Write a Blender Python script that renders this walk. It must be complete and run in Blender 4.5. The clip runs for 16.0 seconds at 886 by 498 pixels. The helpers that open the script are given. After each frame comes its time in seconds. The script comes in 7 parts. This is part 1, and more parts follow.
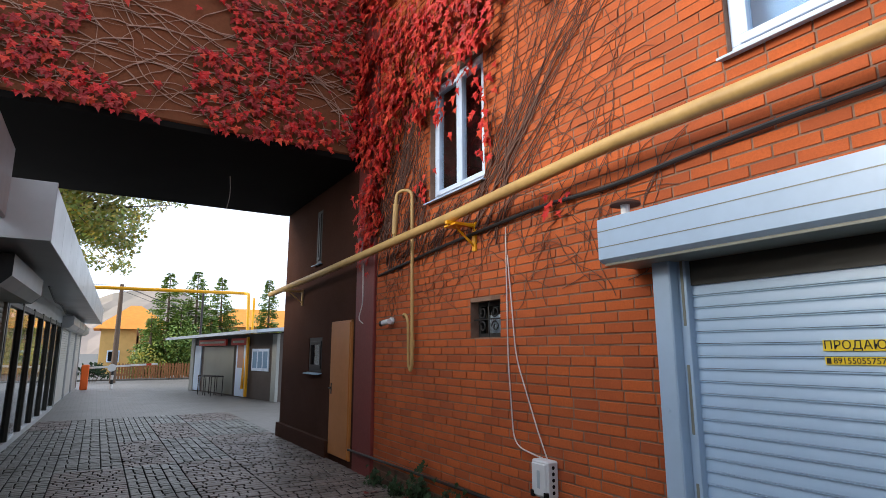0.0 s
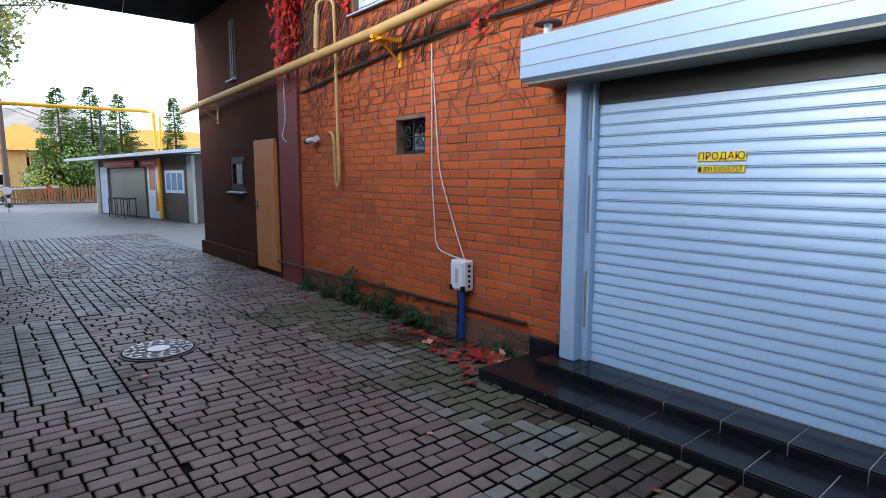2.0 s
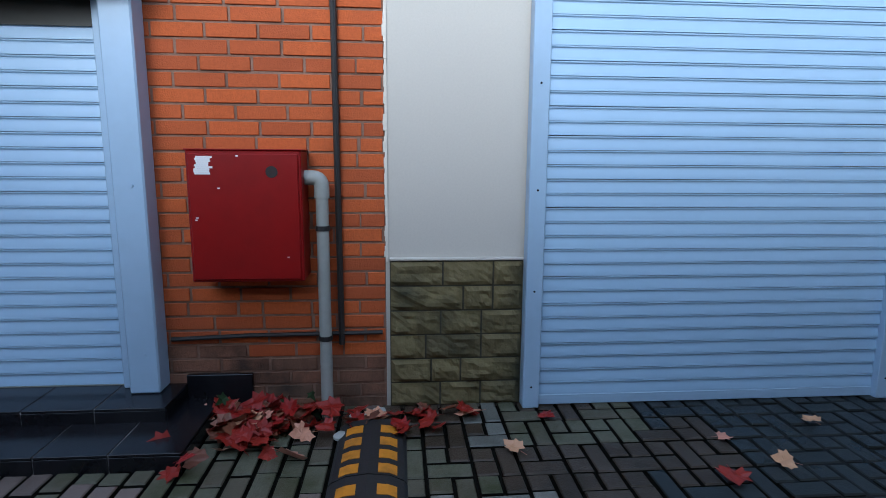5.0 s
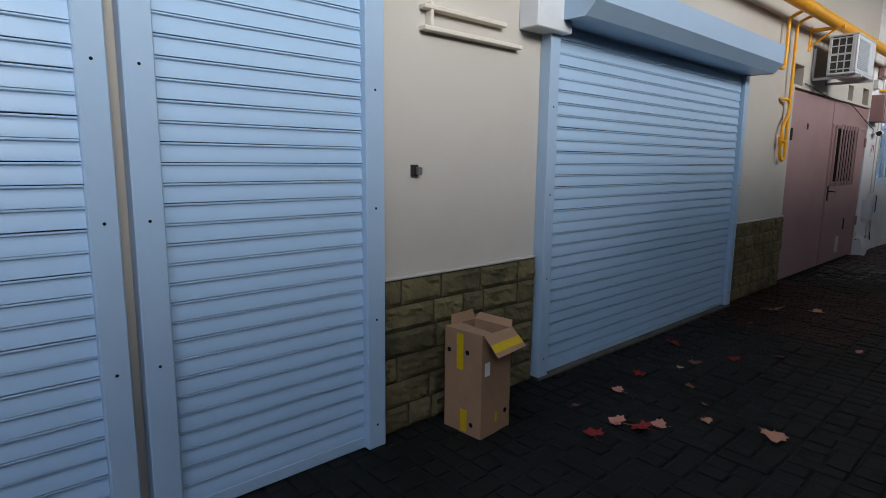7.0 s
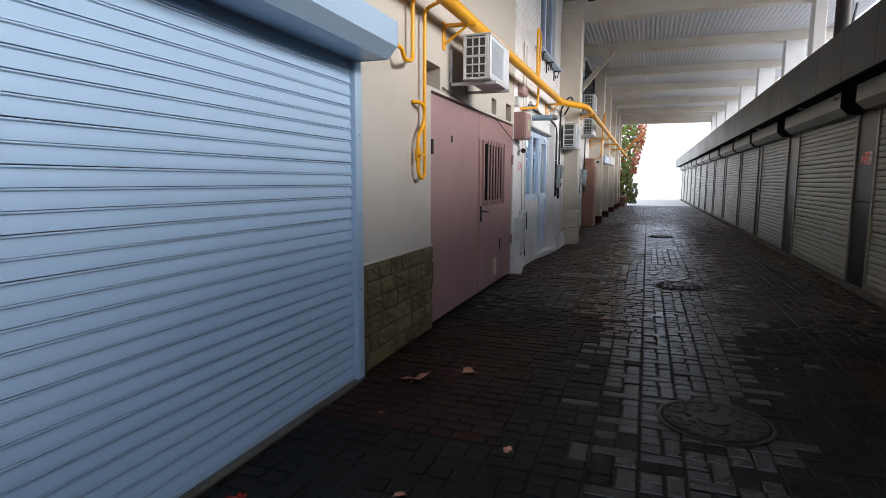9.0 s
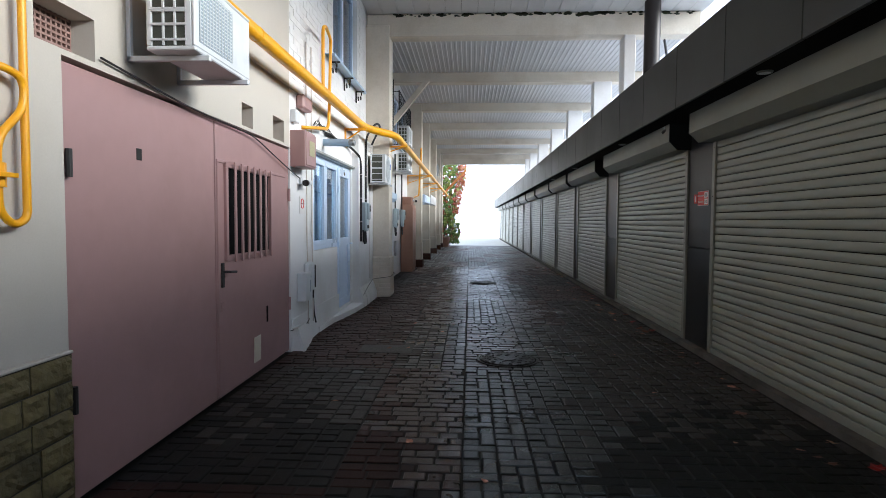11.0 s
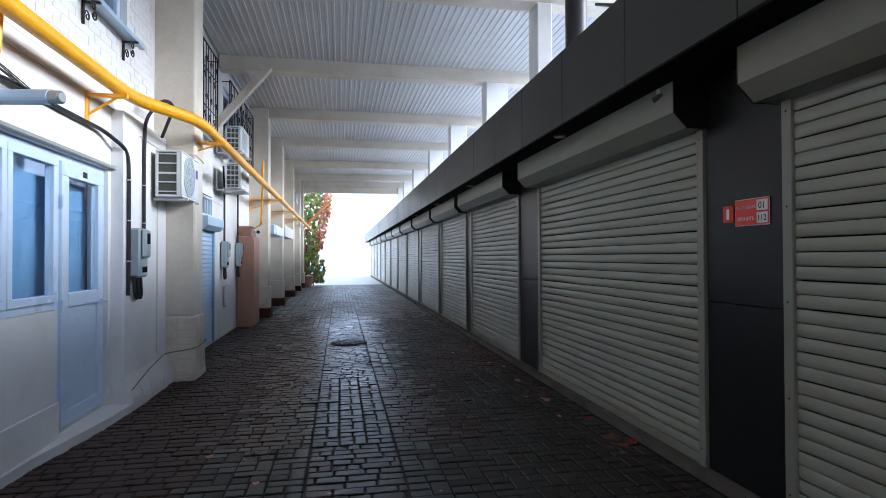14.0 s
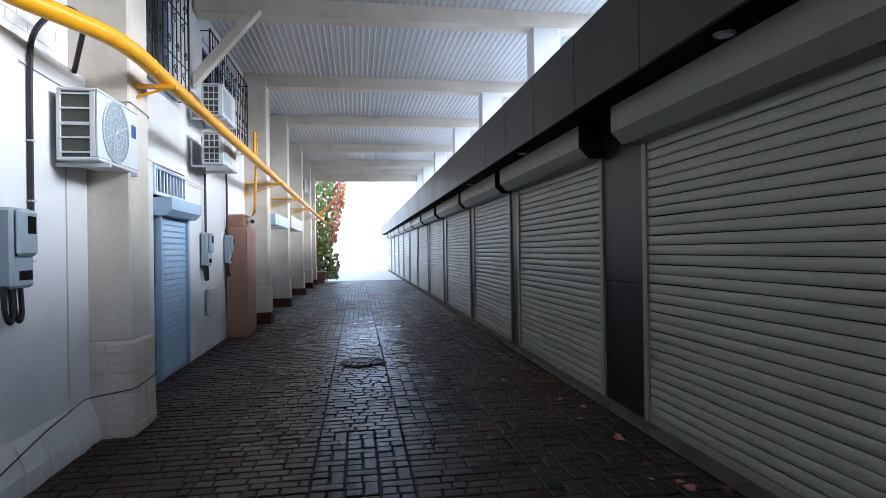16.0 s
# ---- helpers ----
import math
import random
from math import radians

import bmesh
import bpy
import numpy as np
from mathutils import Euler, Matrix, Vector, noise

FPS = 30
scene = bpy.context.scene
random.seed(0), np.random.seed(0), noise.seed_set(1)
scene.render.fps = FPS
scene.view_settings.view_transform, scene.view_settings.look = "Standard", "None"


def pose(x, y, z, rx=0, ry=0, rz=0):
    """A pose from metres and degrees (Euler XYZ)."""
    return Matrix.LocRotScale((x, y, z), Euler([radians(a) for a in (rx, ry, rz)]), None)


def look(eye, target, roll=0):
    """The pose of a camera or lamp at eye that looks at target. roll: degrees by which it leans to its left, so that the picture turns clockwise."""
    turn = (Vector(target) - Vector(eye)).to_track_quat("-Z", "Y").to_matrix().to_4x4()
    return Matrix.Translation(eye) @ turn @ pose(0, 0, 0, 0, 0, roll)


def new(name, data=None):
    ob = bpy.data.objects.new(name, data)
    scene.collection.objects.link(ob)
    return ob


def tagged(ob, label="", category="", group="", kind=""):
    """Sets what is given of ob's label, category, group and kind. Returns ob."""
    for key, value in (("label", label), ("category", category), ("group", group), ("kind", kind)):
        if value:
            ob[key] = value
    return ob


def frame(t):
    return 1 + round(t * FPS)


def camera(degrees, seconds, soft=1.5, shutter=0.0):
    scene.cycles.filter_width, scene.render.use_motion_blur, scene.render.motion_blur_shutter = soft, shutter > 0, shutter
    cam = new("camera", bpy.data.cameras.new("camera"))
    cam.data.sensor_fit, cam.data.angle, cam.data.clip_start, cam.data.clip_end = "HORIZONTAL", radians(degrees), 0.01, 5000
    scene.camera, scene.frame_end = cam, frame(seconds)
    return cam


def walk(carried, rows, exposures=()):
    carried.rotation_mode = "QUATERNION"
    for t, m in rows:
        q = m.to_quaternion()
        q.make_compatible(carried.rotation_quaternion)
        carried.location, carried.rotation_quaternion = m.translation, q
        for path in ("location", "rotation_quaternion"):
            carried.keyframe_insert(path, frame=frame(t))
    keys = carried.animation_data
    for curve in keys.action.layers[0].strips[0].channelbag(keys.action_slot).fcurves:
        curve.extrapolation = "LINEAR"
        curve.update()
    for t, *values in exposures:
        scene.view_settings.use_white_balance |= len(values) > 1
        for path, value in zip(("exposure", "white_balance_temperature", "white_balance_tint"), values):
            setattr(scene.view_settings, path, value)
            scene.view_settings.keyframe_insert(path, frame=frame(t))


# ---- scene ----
cam = camera(76.6, 16.0, soft=0.75)
# seconds and stops
EXPOSURES = [(0, 0.70, 6500, 10), (1, 0.92, 6000, 12), (2, 1.15, 5750, 11), (3.3, 1.17, 5550, 8), (4.2, 1.12, 5300, 7), (5, 0.78, 5200, 6), (7.4, 0.58, 6100, 11), (9, 1.17, 6200, 12), (10, 1.40, 5950, 8), (12.5, 1.52, 5700, 7), (13.5, 1.57, 5450, 9), (16, 1.62, 5350, 9)]
PATH = [
    (0, (-3.078, 0.66, 1.546), (-2.057, 2.342, 1.907), 0.0),
    (0.5, (-3.209, 0.574, 1.535), (-2.03, 2.186, 1.642), -0.3),
    (1, (-3.257, 0.441, 1.511), (-2.075, 2.053, 1.45), -0.3),
    (1.5, (-3.282, 0.389, 1.465), (-2.045, 1.952, 1.296), 0.3),
    (2, (-3.302, 0.453, 1.457), (-2.042, 1.985, 1.202), 0.1),
    (2.5, (-3.305, 0.469, 1.454), (-1.993, 1.954, 1.185), 0.1),
    (3, (-3.294, 0.445, 1.446), (-1.812, 1.755, 1.147), 0.2),
    (3.5, (-3.241, 0.37, 1.394), (-1.54, 1.374, 1.078), 0.4),
    (4, (-3.164, 0.142, 1.394), (-1.323, 0.841, 1.04), 0.3),
    (4.5, (-3.073, -0.114, 1.382), (-1.121, 0.115, 1.011), 0.3),
    (5, (-2.924, -0.38, 1.344), (-0.957, -0.536, 1.021), 0.4),
    (5.2, (-2.878, -0.552, 1.34), (-0.924, -0.845, 1.033), 0.3),
    (7.3, (-2.166, -3.083, 1.402), (-0.806, -4.519, 1.098), 0.6),
    (7.5, (-2.14, -3.3, 1.395), (-0.856, -4.804, 1.098), 0.5),
    (8, (-2.067, -3.86, 1.413), (-0.993, -5.522, 1.124), 0.6),
    (8.5, (-1.962, -4.382, 1.443), (-1.118, -6.175, 1.169), 0.6),
    (9, (-1.936, -5.019, 1.424), (-1.262, -6.887, 1.184), 0.3),
    (9.5, (-1.894, -5.579, 1.424), (-1.392, -7.503, 1.21), 0.2),
    (10, (-1.949, -6.174, 1.443), (-1.62, -8.14, 1.273), 0.2),
    (10.2, (-1.996, -6.397, 1.458), (-1.715, -8.371, 1.299), 0.3),
    (12.5, (-1.983, -9.183, 1.486), (-2.212, -11.169, 1.509), -0.2),
    (13, (-2.053, -9.73, 1.513), (-2.359, -11.706, 1.551), -0.2),
    (13.5, (-2.143, -10.305, 1.511), (-2.496, -12.273, 1.554), -0.2),
    (14, (-2.187, -10.875, 1.486), (-2.548, -12.842, 1.515), -0.2),
    (14.5, (-2.227, -11.486, 1.485), (-2.573, -13.456, 1.497), -0.3),
    (15, (-2.223, -12.059, 1.475), (-2.549, -14.032, 1.476), -0.4),
    (15.5, (-2.268, -12.629, 1.477), (-2.568, -14.606, 1.474), -0.6),
    (16, (-2.275, -13.203, 1.493), (-2.578, -15.179, 1.496), -0.8),
]
walk(cam, [(t, look(eye, to, roll)) for t, eye, to, roll in PATH], EXPOSURES)

# ---- world and sun ----
world = bpy.data.worlds.new("world")
scene.world = world
world.use_nodes = True
wt = world.node_tree
wt.nodes.clear()
w_out = wt.nodes.new("ShaderNodeOutputWorld")
w_bg = wt.nodes.new("ShaderNodeBackground")
w_sky = wt.nodes.new("ShaderNodeTexSky")
w_sky.sky_type = "NISHITA"
w_sky.sun_disc = False
w_sky.sun_elevation = radians(19)
w_sky.sun_rotation = radians(283)
w_sky.dust_density = 4.0
w_mix = wt.nodes.new("ShaderNodeMix")          # thin cloud whitens the sky
w_mix.data_type = "RGBA"
w_mix.inputs["Factor"].default_value = 0.7
w_mix.inputs["B"].default_value = (10.2, 11.4, 13.6, 1)
wt.links.new(w_sky.outputs["Color"], w_mix.inputs["A"])
wt.links.new(w_mix.outputs["Result"], w_bg.inputs["Color"])
w_bg.inputs["Strength"].default_value = 0.11
wt.links.new(w_bg.outputs["Background"], w_out.inputs["Surface"])

sun_data = bpy.data.lights.new("sun", "SUN")
sun_data.energy = 1.7
sun_data.angle = radians(24)
sun_data.color = (1.0, 0.95, 0.88)
sun = new("sun", sun_data)
sun.matrix_world = look((0, 0, 0), (0.92, -0.21, -0.33))


# ---- mesh helpers ----
class Mesh:
    """Collects vertices and faces."""

    def __init__(self):
        self.v, self.f = [], []

    def add(self, verts, faces):
        n = len(self.v)
        self.v += [tuple(p) for p in verts]
        self.f += [tuple(n + i for i in f) for f in faces]
        return self

    def box(self, x0, x1, y0, y1, z0, z1, b=0.0):
        if b <= 0:
            v = [(x, y, z) for z in (z0, z1) for y in (y0, y1) for x in (x0, x1)]
            return self.add(v, [(0, 2, 3, 1), (4, 5, 7, 6), (0, 1, 5, 4), (2, 6, 7, 3), (0, 4, 6, 2), (1, 3, 7, 5)])
        v, idx = [], {}
        for sx in (0, 1):
            for sy in (0, 1):
                for sz in (0, 1):
                    x, y, z = (x0, x1)[sx], (y0, y1)[sy], (z0, z1)[sz]
                    ix, iy, iz = x + (b, -b)[sx], y + (b, -b)[sy], z + (b, -b)[sz]
                    for k, p in enumerate(((x, iy, iz), (ix, y, iz), (ix, iy, z))):
                        idx[sx, sy, sz, k] = len(v)
                        v.append(p)
        f = []
        for s in (0, 1):
            q = [(0, 0), (1, 0), (1, 1), (0, 1)]
            if not s:
                q = q[::-1]
            f.append([idx[s, a, c, 0] for a, c in q])
            f.append([idx[a, s, c, 1] for a, c in q[::-1]])
            f.append([idx[a, c, s, 2] for a, c in q])
        for a in (0, 1):
            for c in (0, 1):
                for k, pick in ((0, lambda t: (a, c, t)), (1, lambda t: (a, t, c)), (2, lambda t: (t, a, c))):
                    k1, k2 = ((0, 1), (0, 2), (1, 2))[k]
                    e = [idx[(*pick(0), k1)], idx[(*pick(1), k1)], idx[(*pick(1), k2)], idx[(*pick(0), k2)]]
                    f.append(e)
        for sx in (0, 1):
            for sy in (0, 1):
                for sz in (0, 1):
                    f.append([idx[sx, sy, sz, k] for k in range(3)])
        return self.add(v, f)

    def tube(self, pts, r, seg=8, cap=True):
        pts = [Vector(p) for p in pts]
        rad = r if isinstance(r, (list, tuple)) else [r] * len(pts)
        rings, up = [], None
        for i, p in enumerate(pts):
            a, c = pts[max(i - 1, 0)], pts[min(i + 1, len(pts) - 1)]
            d = (c - a).normalized()
            if up is None:
                up = d.orthogonal().normalized()
            up = (up - d * up.dot(d))
            up = up.normalized() if up.length > 1e-6 else d.orthogonal().normalized()
            side = d.cross(up)
            rings.append([p + (up * math.cos(t) + side * math.sin(t)) * rad[i] for t in (2 * math.pi * k / seg for k in range(seg))])
        v = [q for ring in rings for q in ring]
        f = [(i * seg + k, i * seg + (k + 1) % seg, (i + 1) * seg + (k + 1) % seg, (i + 1) * seg + k) for i in range(len(pts) - 1) for k in range(seg)]
        if cap:
            f += [tuple(range(seg))[::-1], tuple((len(pts) - 1) * seg + k for k in range(seg))]
        return self.add(v, f)

    def extrude_y(self, prof, y0, y1):
        """A closed (x, z) outline drawn along y."""
        n = len(prof)
        v = [(x, y, z) for y in (y0, y1) for x, z in prof]
        f = [(i, (i + 1) % n, n + (i + 1) % n, n + i) for i in range(n)]
        return self.add(v, f + [tuple(range(n))[::-1], tuple(range(n, 2 * n))])

    def disc(self, c, r, h, seg=24, axis="z"):
        a = {"z": Vector((0, 0, h)), "x": Vector((h, 0, 0)), "y": Vector((0, h, 0))}[axis]
        return self.tube([Vector(c), Vector(c) + a], r, seg)

    def ball(self, c, r, seg=10, rings=6, sz=1.0):
        v = [(c[0] + r * math.sin(math.pi * i / rings) * math.cos(2 * math.pi * k / seg), c[1] + r * math.sin(math.pi * i / rings) * math.sin(2 * math.pi * k / seg), c[2] + sz * r * math.cos(math.pi * i / rings)) for i in range(rings + 1) for k in range(seg)]
        f = [(i * seg + k, (i + 1) * seg + k, (i + 1) * seg + (k + 1) % seg, i * seg + (k + 1) % seg) for i in range(rings) for k in range(seg)]
        return self.add(v, f)

    def data(self, name, mat, smooth=False):
        m = bpy.data.meshes.new(name)
        m.from_pydata(self.v, [], self.f)
        m.materials.append(mat)
        if smooth:
            m.polygons.foreach_set("use_smooth", [True] * len(m.polygons))
        bm = bmesh.new()
        bm.from_mesh(m)
        bmesh.ops.recalc_face_normals(bm, faces=bm.faces)
        if smooth:
            for e in bm.edges:
                e.smooth = len(e.link_faces) != 2 or e.calc_face_angle(0) < 0.7
        bm.to_mesh(m)
        bm.free()
        m.update()
        return m


def rounded(pts, r, n=5):
    """A polyline with its corners rounded."""
    pts = [Vector(p) for p in pts]
    out = [pts[0]]
    for a, p, c in zip(pts, pts[1:], pts[2:]):
        da, dc = (a - p), (c - p)
        k = min(r, da.length * 0.49, dc.length * 0.49)
        s, e = p + da.normalized() * k, p + dc.normalized() * k
        for i in range(n + 1):
            t = i / n
            out.append(s * (1 - t) ** 2 + p * 2 * t * (1 - t) + e * t * t)
    return out + [pts[-1]]


def thing(name, m, label, category, group="", kind=""):
    """An empty at the thing's base that parents its parts."""
    ob = new(name)
    ob.empty_display_size = 0.1
    ob.matrix_world = m if isinstance(m, Matrix) else pose(*m)
    return tagged(ob, label, category, group, kind)


def part(name, mb, mat, parent, label="", smooth=False, at=None):
    ob = new(name, mb if isinstance(mb, bpy.types.Mesh) else mb.data(name, mat, smooth))
    ob.parent = parent
    if at is not None:
        ob.matrix_basis = at
    return tagged(ob, label)


def solid(name, mb, mat, label, category, m=None, group="", kind="", smooth=False):
    """A thing that is one mesh."""
    ob = new(name, mb if isinstance(mb, bpy.types.Mesh) else mb.data(name, mat, smooth))
    if m is not None:
        ob.matrix_world = m
    return tagged(ob, label, category, group, kind)


def slab(name, x0, x1, y0, y1, z0, z1, mat, label, category="wall"):
    return solid(name, Mesh().box(x0, x1, y0, y1, z0, z1), mat, label, category, kind="structure")


# ---- materials ----
def material(name, color, rough=0.6, metal=0.0, vary=0.15, grain=40.0, stain=1.2, stain_color=None, stain_amount=0.25, bump=0.15, bump_scale=None,
             pieces=0.0, coat=0.0, tone2=None, gloss_vary=0.12, streak=1.0, spec=0.5):
    """A painted or mineral surface: colour with grain and stains, uneven gloss, fine relief; pieces: variation from piece to piece."""
    m = bpy.data.materials.new(name)
    m.use_nodes = True
    nt = m.node_tree
    bsdf = nt.nodes["Principled BSDF"]
    N = nt.nodes.new

    def mix(a, b, fac):
        n = N("ShaderNodeMix")
        n.data_type = "RGBA"
        for key, value in (("Factor", fac), ("A", a), ("B", b)):
            if hasattr(value, "is_linked"):
                nt.links.new(value, n.inputs[key])
            else:
                n.inputs[key].default_value = (*value, 1) if isinstance(value, tuple) else value
        return n.outputs["Result"]

    def math_node(op, a, b=0.0):
        n = N("ShaderNodeMath")
        n.operation = op
        for i, value in enumerate((a, b)):
            if hasattr(value, "is_linked"):
                nt.links.new(value, n.inputs[i])
            else:
                n.inputs[i].default_value = value
        return n.outputs[0]

    geo = N("ShaderNodeNewGeometry")
    mapping = N("ShaderNodeMapping")
    mapping.inputs["Scale"].default_value = (1, 1, streak)
    nt.links.new(geo.outputs["Position"], mapping.inputs["Vector"])

    def noise_tex(scale, detail=4.0, rough_=0.6):
        n = N("ShaderNodeTexNoise")
        n.inputs["Scale"].default_value = scale
        n.inputs["Detail"].default_value = detail
        n.inputs["Roughness"].default_value = rough_
        nt.links.new(mapping.outputs["Vector"], n.inputs["Vector"])
        return n.outputs["Fac"]

    fine, broad = noise_tex(grain, 3), noise_tex(stain, 5)
    dark = tuple(c * (1 - vary) for c in color)
    light = tuple(min(c * (1 + vary), 0.95) for c in color)
    col = mix(dark, light, fine)
    if pieces:
        info = N("ShaderNodeObjectInfo")
        rnd = math_node("FRACT", math_node("ADD", info.outputs["Random"], geo.outputs["Random Per Island"]))
        b2 = tone2 if tone2 else tuple(c * 0.45 for c in color)
        col = mix(col, b2, math_node("MULTIPLY", math_node("POWER", rnd, 1.6), pieces))
    sc = stain_color if stain_color else tuple(c * 0.5 for c in color)
    mask = N("ShaderNodeMapRange")
    mask.inputs["From Min"].default_value = 0.48
    mask.inputs["From Max"].default_value = 0.72
    mask.inputs["To Max"].default_value = stain_amount
    nt.links.new(broad, mask.inputs["Value"])
    col = mix(col, sc, mask.outputs["Result"])
    nt.links.new(col, bsdf.inputs["Base Color"])
    rg = N("ShaderNodeMapRange")
    rg.inputs["To Min"].default_value = max(rough - gloss_vary, 0.03)
    rg.inputs["To Max"].default_value = min(rough + gloss_vary, 1.0)
    nt.links.new(broad, rg.inputs["Value"])
    nt.links.new(rg.outputs["Result"], bsdf.inputs["Roughness"])
    bsdf.inputs["Metallic"].default_value = metal
    bsdf.inputs["Specular IOR Level"].default_value = spec
    bsdf.inputs["Coat Weight"].default_value = coat
    if bump:
        bn = N("ShaderNodeBump")
        bn.inputs["Strength"].default_value = bump
        bn.inputs["Distance"].default_value = 0.01
        nt.links.new(noise_tex(bump_scale or grain * 2, 6, 0.65), bn.inputs["Height"])
        nt.links.new(bn.outputs["Normal"], bsdf.inputs["Normal"])
    return m


def glass_material(name, tint, rough=0.02):
    m = bpy.data.materials.new(name)
    m.use_nodes = True
    b = m.node_tree.nodes["Principled BSDF"]
    b.inputs["Base Color"].default_value = (*tint, 1)
    b.inputs["Roughness"].default_value = rough
    b.inputs["Transmission Weight"].default_value = 1.0
    b.inputs["IOR"].default_value = 1.45
    return m


M_BRICK = material("orange_brick", (0.50, 0.110, 0.027), 0.8, spec=0.25, vary=0.25, grain=60, stain=1.6, stain_color=(0.26, 0.065, 0.028), stain_amount=0.5, bump=0.4, pieces=0.65, tone2=(0.28, 0.065, 0.025))
M_MORTAR = material("mortar", (0.24, 0.14, 0.095), 0.9, vary=0.3, stain=3.0, stain_color=(0.10, 0.05, 0.03), stain_amount=0.8, bump=0.4)
M_BROWN = material("brown_plaster", (0.058, 0.021, 0.011), 0.9, spec=0.15, vary=0.2, grain=25, bump=0.3)
M_MAROON = material("maroon_paint", (0.17, 0.024, 0.019), 0.55, vary=0.25, grain=20, stain_color=(0.2, 0.05, 0.03), bump=0.3)
M_OVER = material("overpass_plaster", (0.17, 0.058, 0.025), 0.9, spec=0.2, vary=0.2, grain=30, bump=0.3)
M_CREAM = material("cream_plaster", (0.54, 0.505, 0.44), 0.8, vary=0.06, grain=90, stain=0.7, stain_color=(0.39, 0.345, 0.28), stain_amount=0.35, bump=0.12)
M_WHITEWASH = material("whitewashed_wall", (0.79, 0.79, 0.785), 0.8, vary=0.06, grain=50, stain=0.9, stain_color=(0.52, 0.48, 0.42), stain_amount=0.4, bump=0.2)
M_BEAM = material("cream_painted_concrete", (0.70, 0.645, 0.55), 0.8, vary=0.1, grain=30, stain=1.3, stain_color=(0.46, 0.38, 0.27), stain_amount=0.45, bump=0.25)
M_STONE = material("olive_sandstone", (0.160, 0.128, 0.052), 0.8, vary=0.35, grain=28, stain=3.2, stain_color=(0.018, 0.020, 0.009), stain_amount=0.85, bump=0.9, bump_scale=22, pieces=0.5, tone2=(0.062, 0.052, 0.028))
M_STONE_JOINT = material("stone_joint", (0.05, 0.045, 0.03), 0.9, bump=0.4)
M_SHUTTER = material("white_enamelled_aluminium", (0.385, 0.54, 0.71), 0.29, vary=0.03, grain=12, stain=0.7, stain_color=(0.33, 0.47, 0.62), stain_amount=0.3, bump=0.015, gloss_vary=0.03)
M_SHUTTER_FRAME = material("white_aluminium_frame", (0.38, 0.51, 0.655), 0.34, vary=0.04, grain=15, stain=2.0, stain_amount=0.12, bump=0.02)
M_GREYSHUT = material("grey_enamelled_shutter", (0.285, 0.295, 0.240), 0.38, vary=0.04, grain=12, stain=1.0, stain_amount=0.2, bump=0.03)
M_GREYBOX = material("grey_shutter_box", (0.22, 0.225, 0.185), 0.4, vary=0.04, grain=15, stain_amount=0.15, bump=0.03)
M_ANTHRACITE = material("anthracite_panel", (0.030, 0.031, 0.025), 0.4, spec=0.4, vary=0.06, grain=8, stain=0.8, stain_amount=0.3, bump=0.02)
# glossier copy of the anthracite panel, with the shade below the fascia painted in
M_PANEL_SHADED = material("shaded_gloss_panel", (0.010, 0.011, 0.012), 0.32, spec=0.28, vary=0.06, grain=8, stain=0.8, stain_amount=0.3, bump=0.02)
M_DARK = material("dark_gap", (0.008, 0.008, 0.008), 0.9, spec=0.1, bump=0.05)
M_TILE = material("black_glazed_tile", (0.009, 0.009, 0.011), 0.22, spec=0.3, vary=0.3, grain=30, stain=3, stain_color=(0.03, 0.03, 0.032), stain_amount=0.4, bump=0.03, gloss_vary=0.1)
M_GROUT = material("pale_grout", (0.40, 0.39, 0.37), 0.9)
M_PAVE_GREY = material("grey_paving_brick", (0.165, 0.165, 0.142), 0.45, vary=0.35, grain=70, stain=1.7, stain_color=(0.030, 0.028, 0.016), stain_amount=0.8, bump=0.55, pieces=0.55, tone2=(0.075, 0.080, 0.066), gloss_vary=0.2)
M_PAVE_RED = material("red_brown_paving_brick", (0.165, 0.128, 0.106), 0.45, vary=0.35, grain=70, stain=1.7, stain_color=(0.034, 0.024, 0.014), stain_amount=0.8, bump=0.55, pieces=0.6, tone2=(0.080, 0.058, 0.046), gloss_vary=0.2)
M_PAVE_GREEN = material("moss_stained_paving_brick", (0.100, 0.100, 0.066), 0.6, spec=0.3, vary=0.35, grain=50, stain=3.2, stain_color=(0.036, 0.042, 0.012), stain_amount=0.95, bump=0.6, pieces=0.6, tone2=(0.085, 0.068, 0.048))
M_PAVE_WET = material("wet_brown_paving_brick", (0.050, 0.036, 0.024), 0.4, spec=0.3, vary=0.35, grain=50, stain=3.0, stain_color=(0.014, 0.011, 0.005), stain_amount=0.9, bump=0.5, pieces=0.5, tone2=(0.07, 0.055, 0.04))
# roofed passage: part of its shade is put into these six paver colours
M_PAVE_GREY_S = material("damp_shaded_grey_brick", (0.020, 0.023, 0.022), 0.30, spec=0.34, vary=0.3, grain=70, stain=1.1, stain_color=(0.008, 0.009, 0.006), stain_amount=0.8, bump=0.2, pieces=0.5, tone2=(0.016, 0.018, 0.017), gloss_vary=0.16)
M_PAVE_RED_S = material("damp_shaded_red_brick", (0.030, 0.015, 0.012), 0.30, spec=0.34, vary=0.3, grain=70, stain=1.1, stain_color=(0.010, 0.007, 0.005), stain_amount=0.8, bump=0.2, pieces=0.55, tone2=(0.024, 0.013, 0.011), gloss_vary=0.16)
M_PAVE_SHADED_BLACK = material("grimy_shaded_black_brick", (0.0095, 0.0105, 0.010), 0.62, spec=0.16, vary=0.35, grain=60, stain=1.4, stain_color=(0.004, 0.005, 0.003), stain_amount=0.7, bump=0.25, pieces=0.6, tone2=(0.013, 0.013, 0.012))
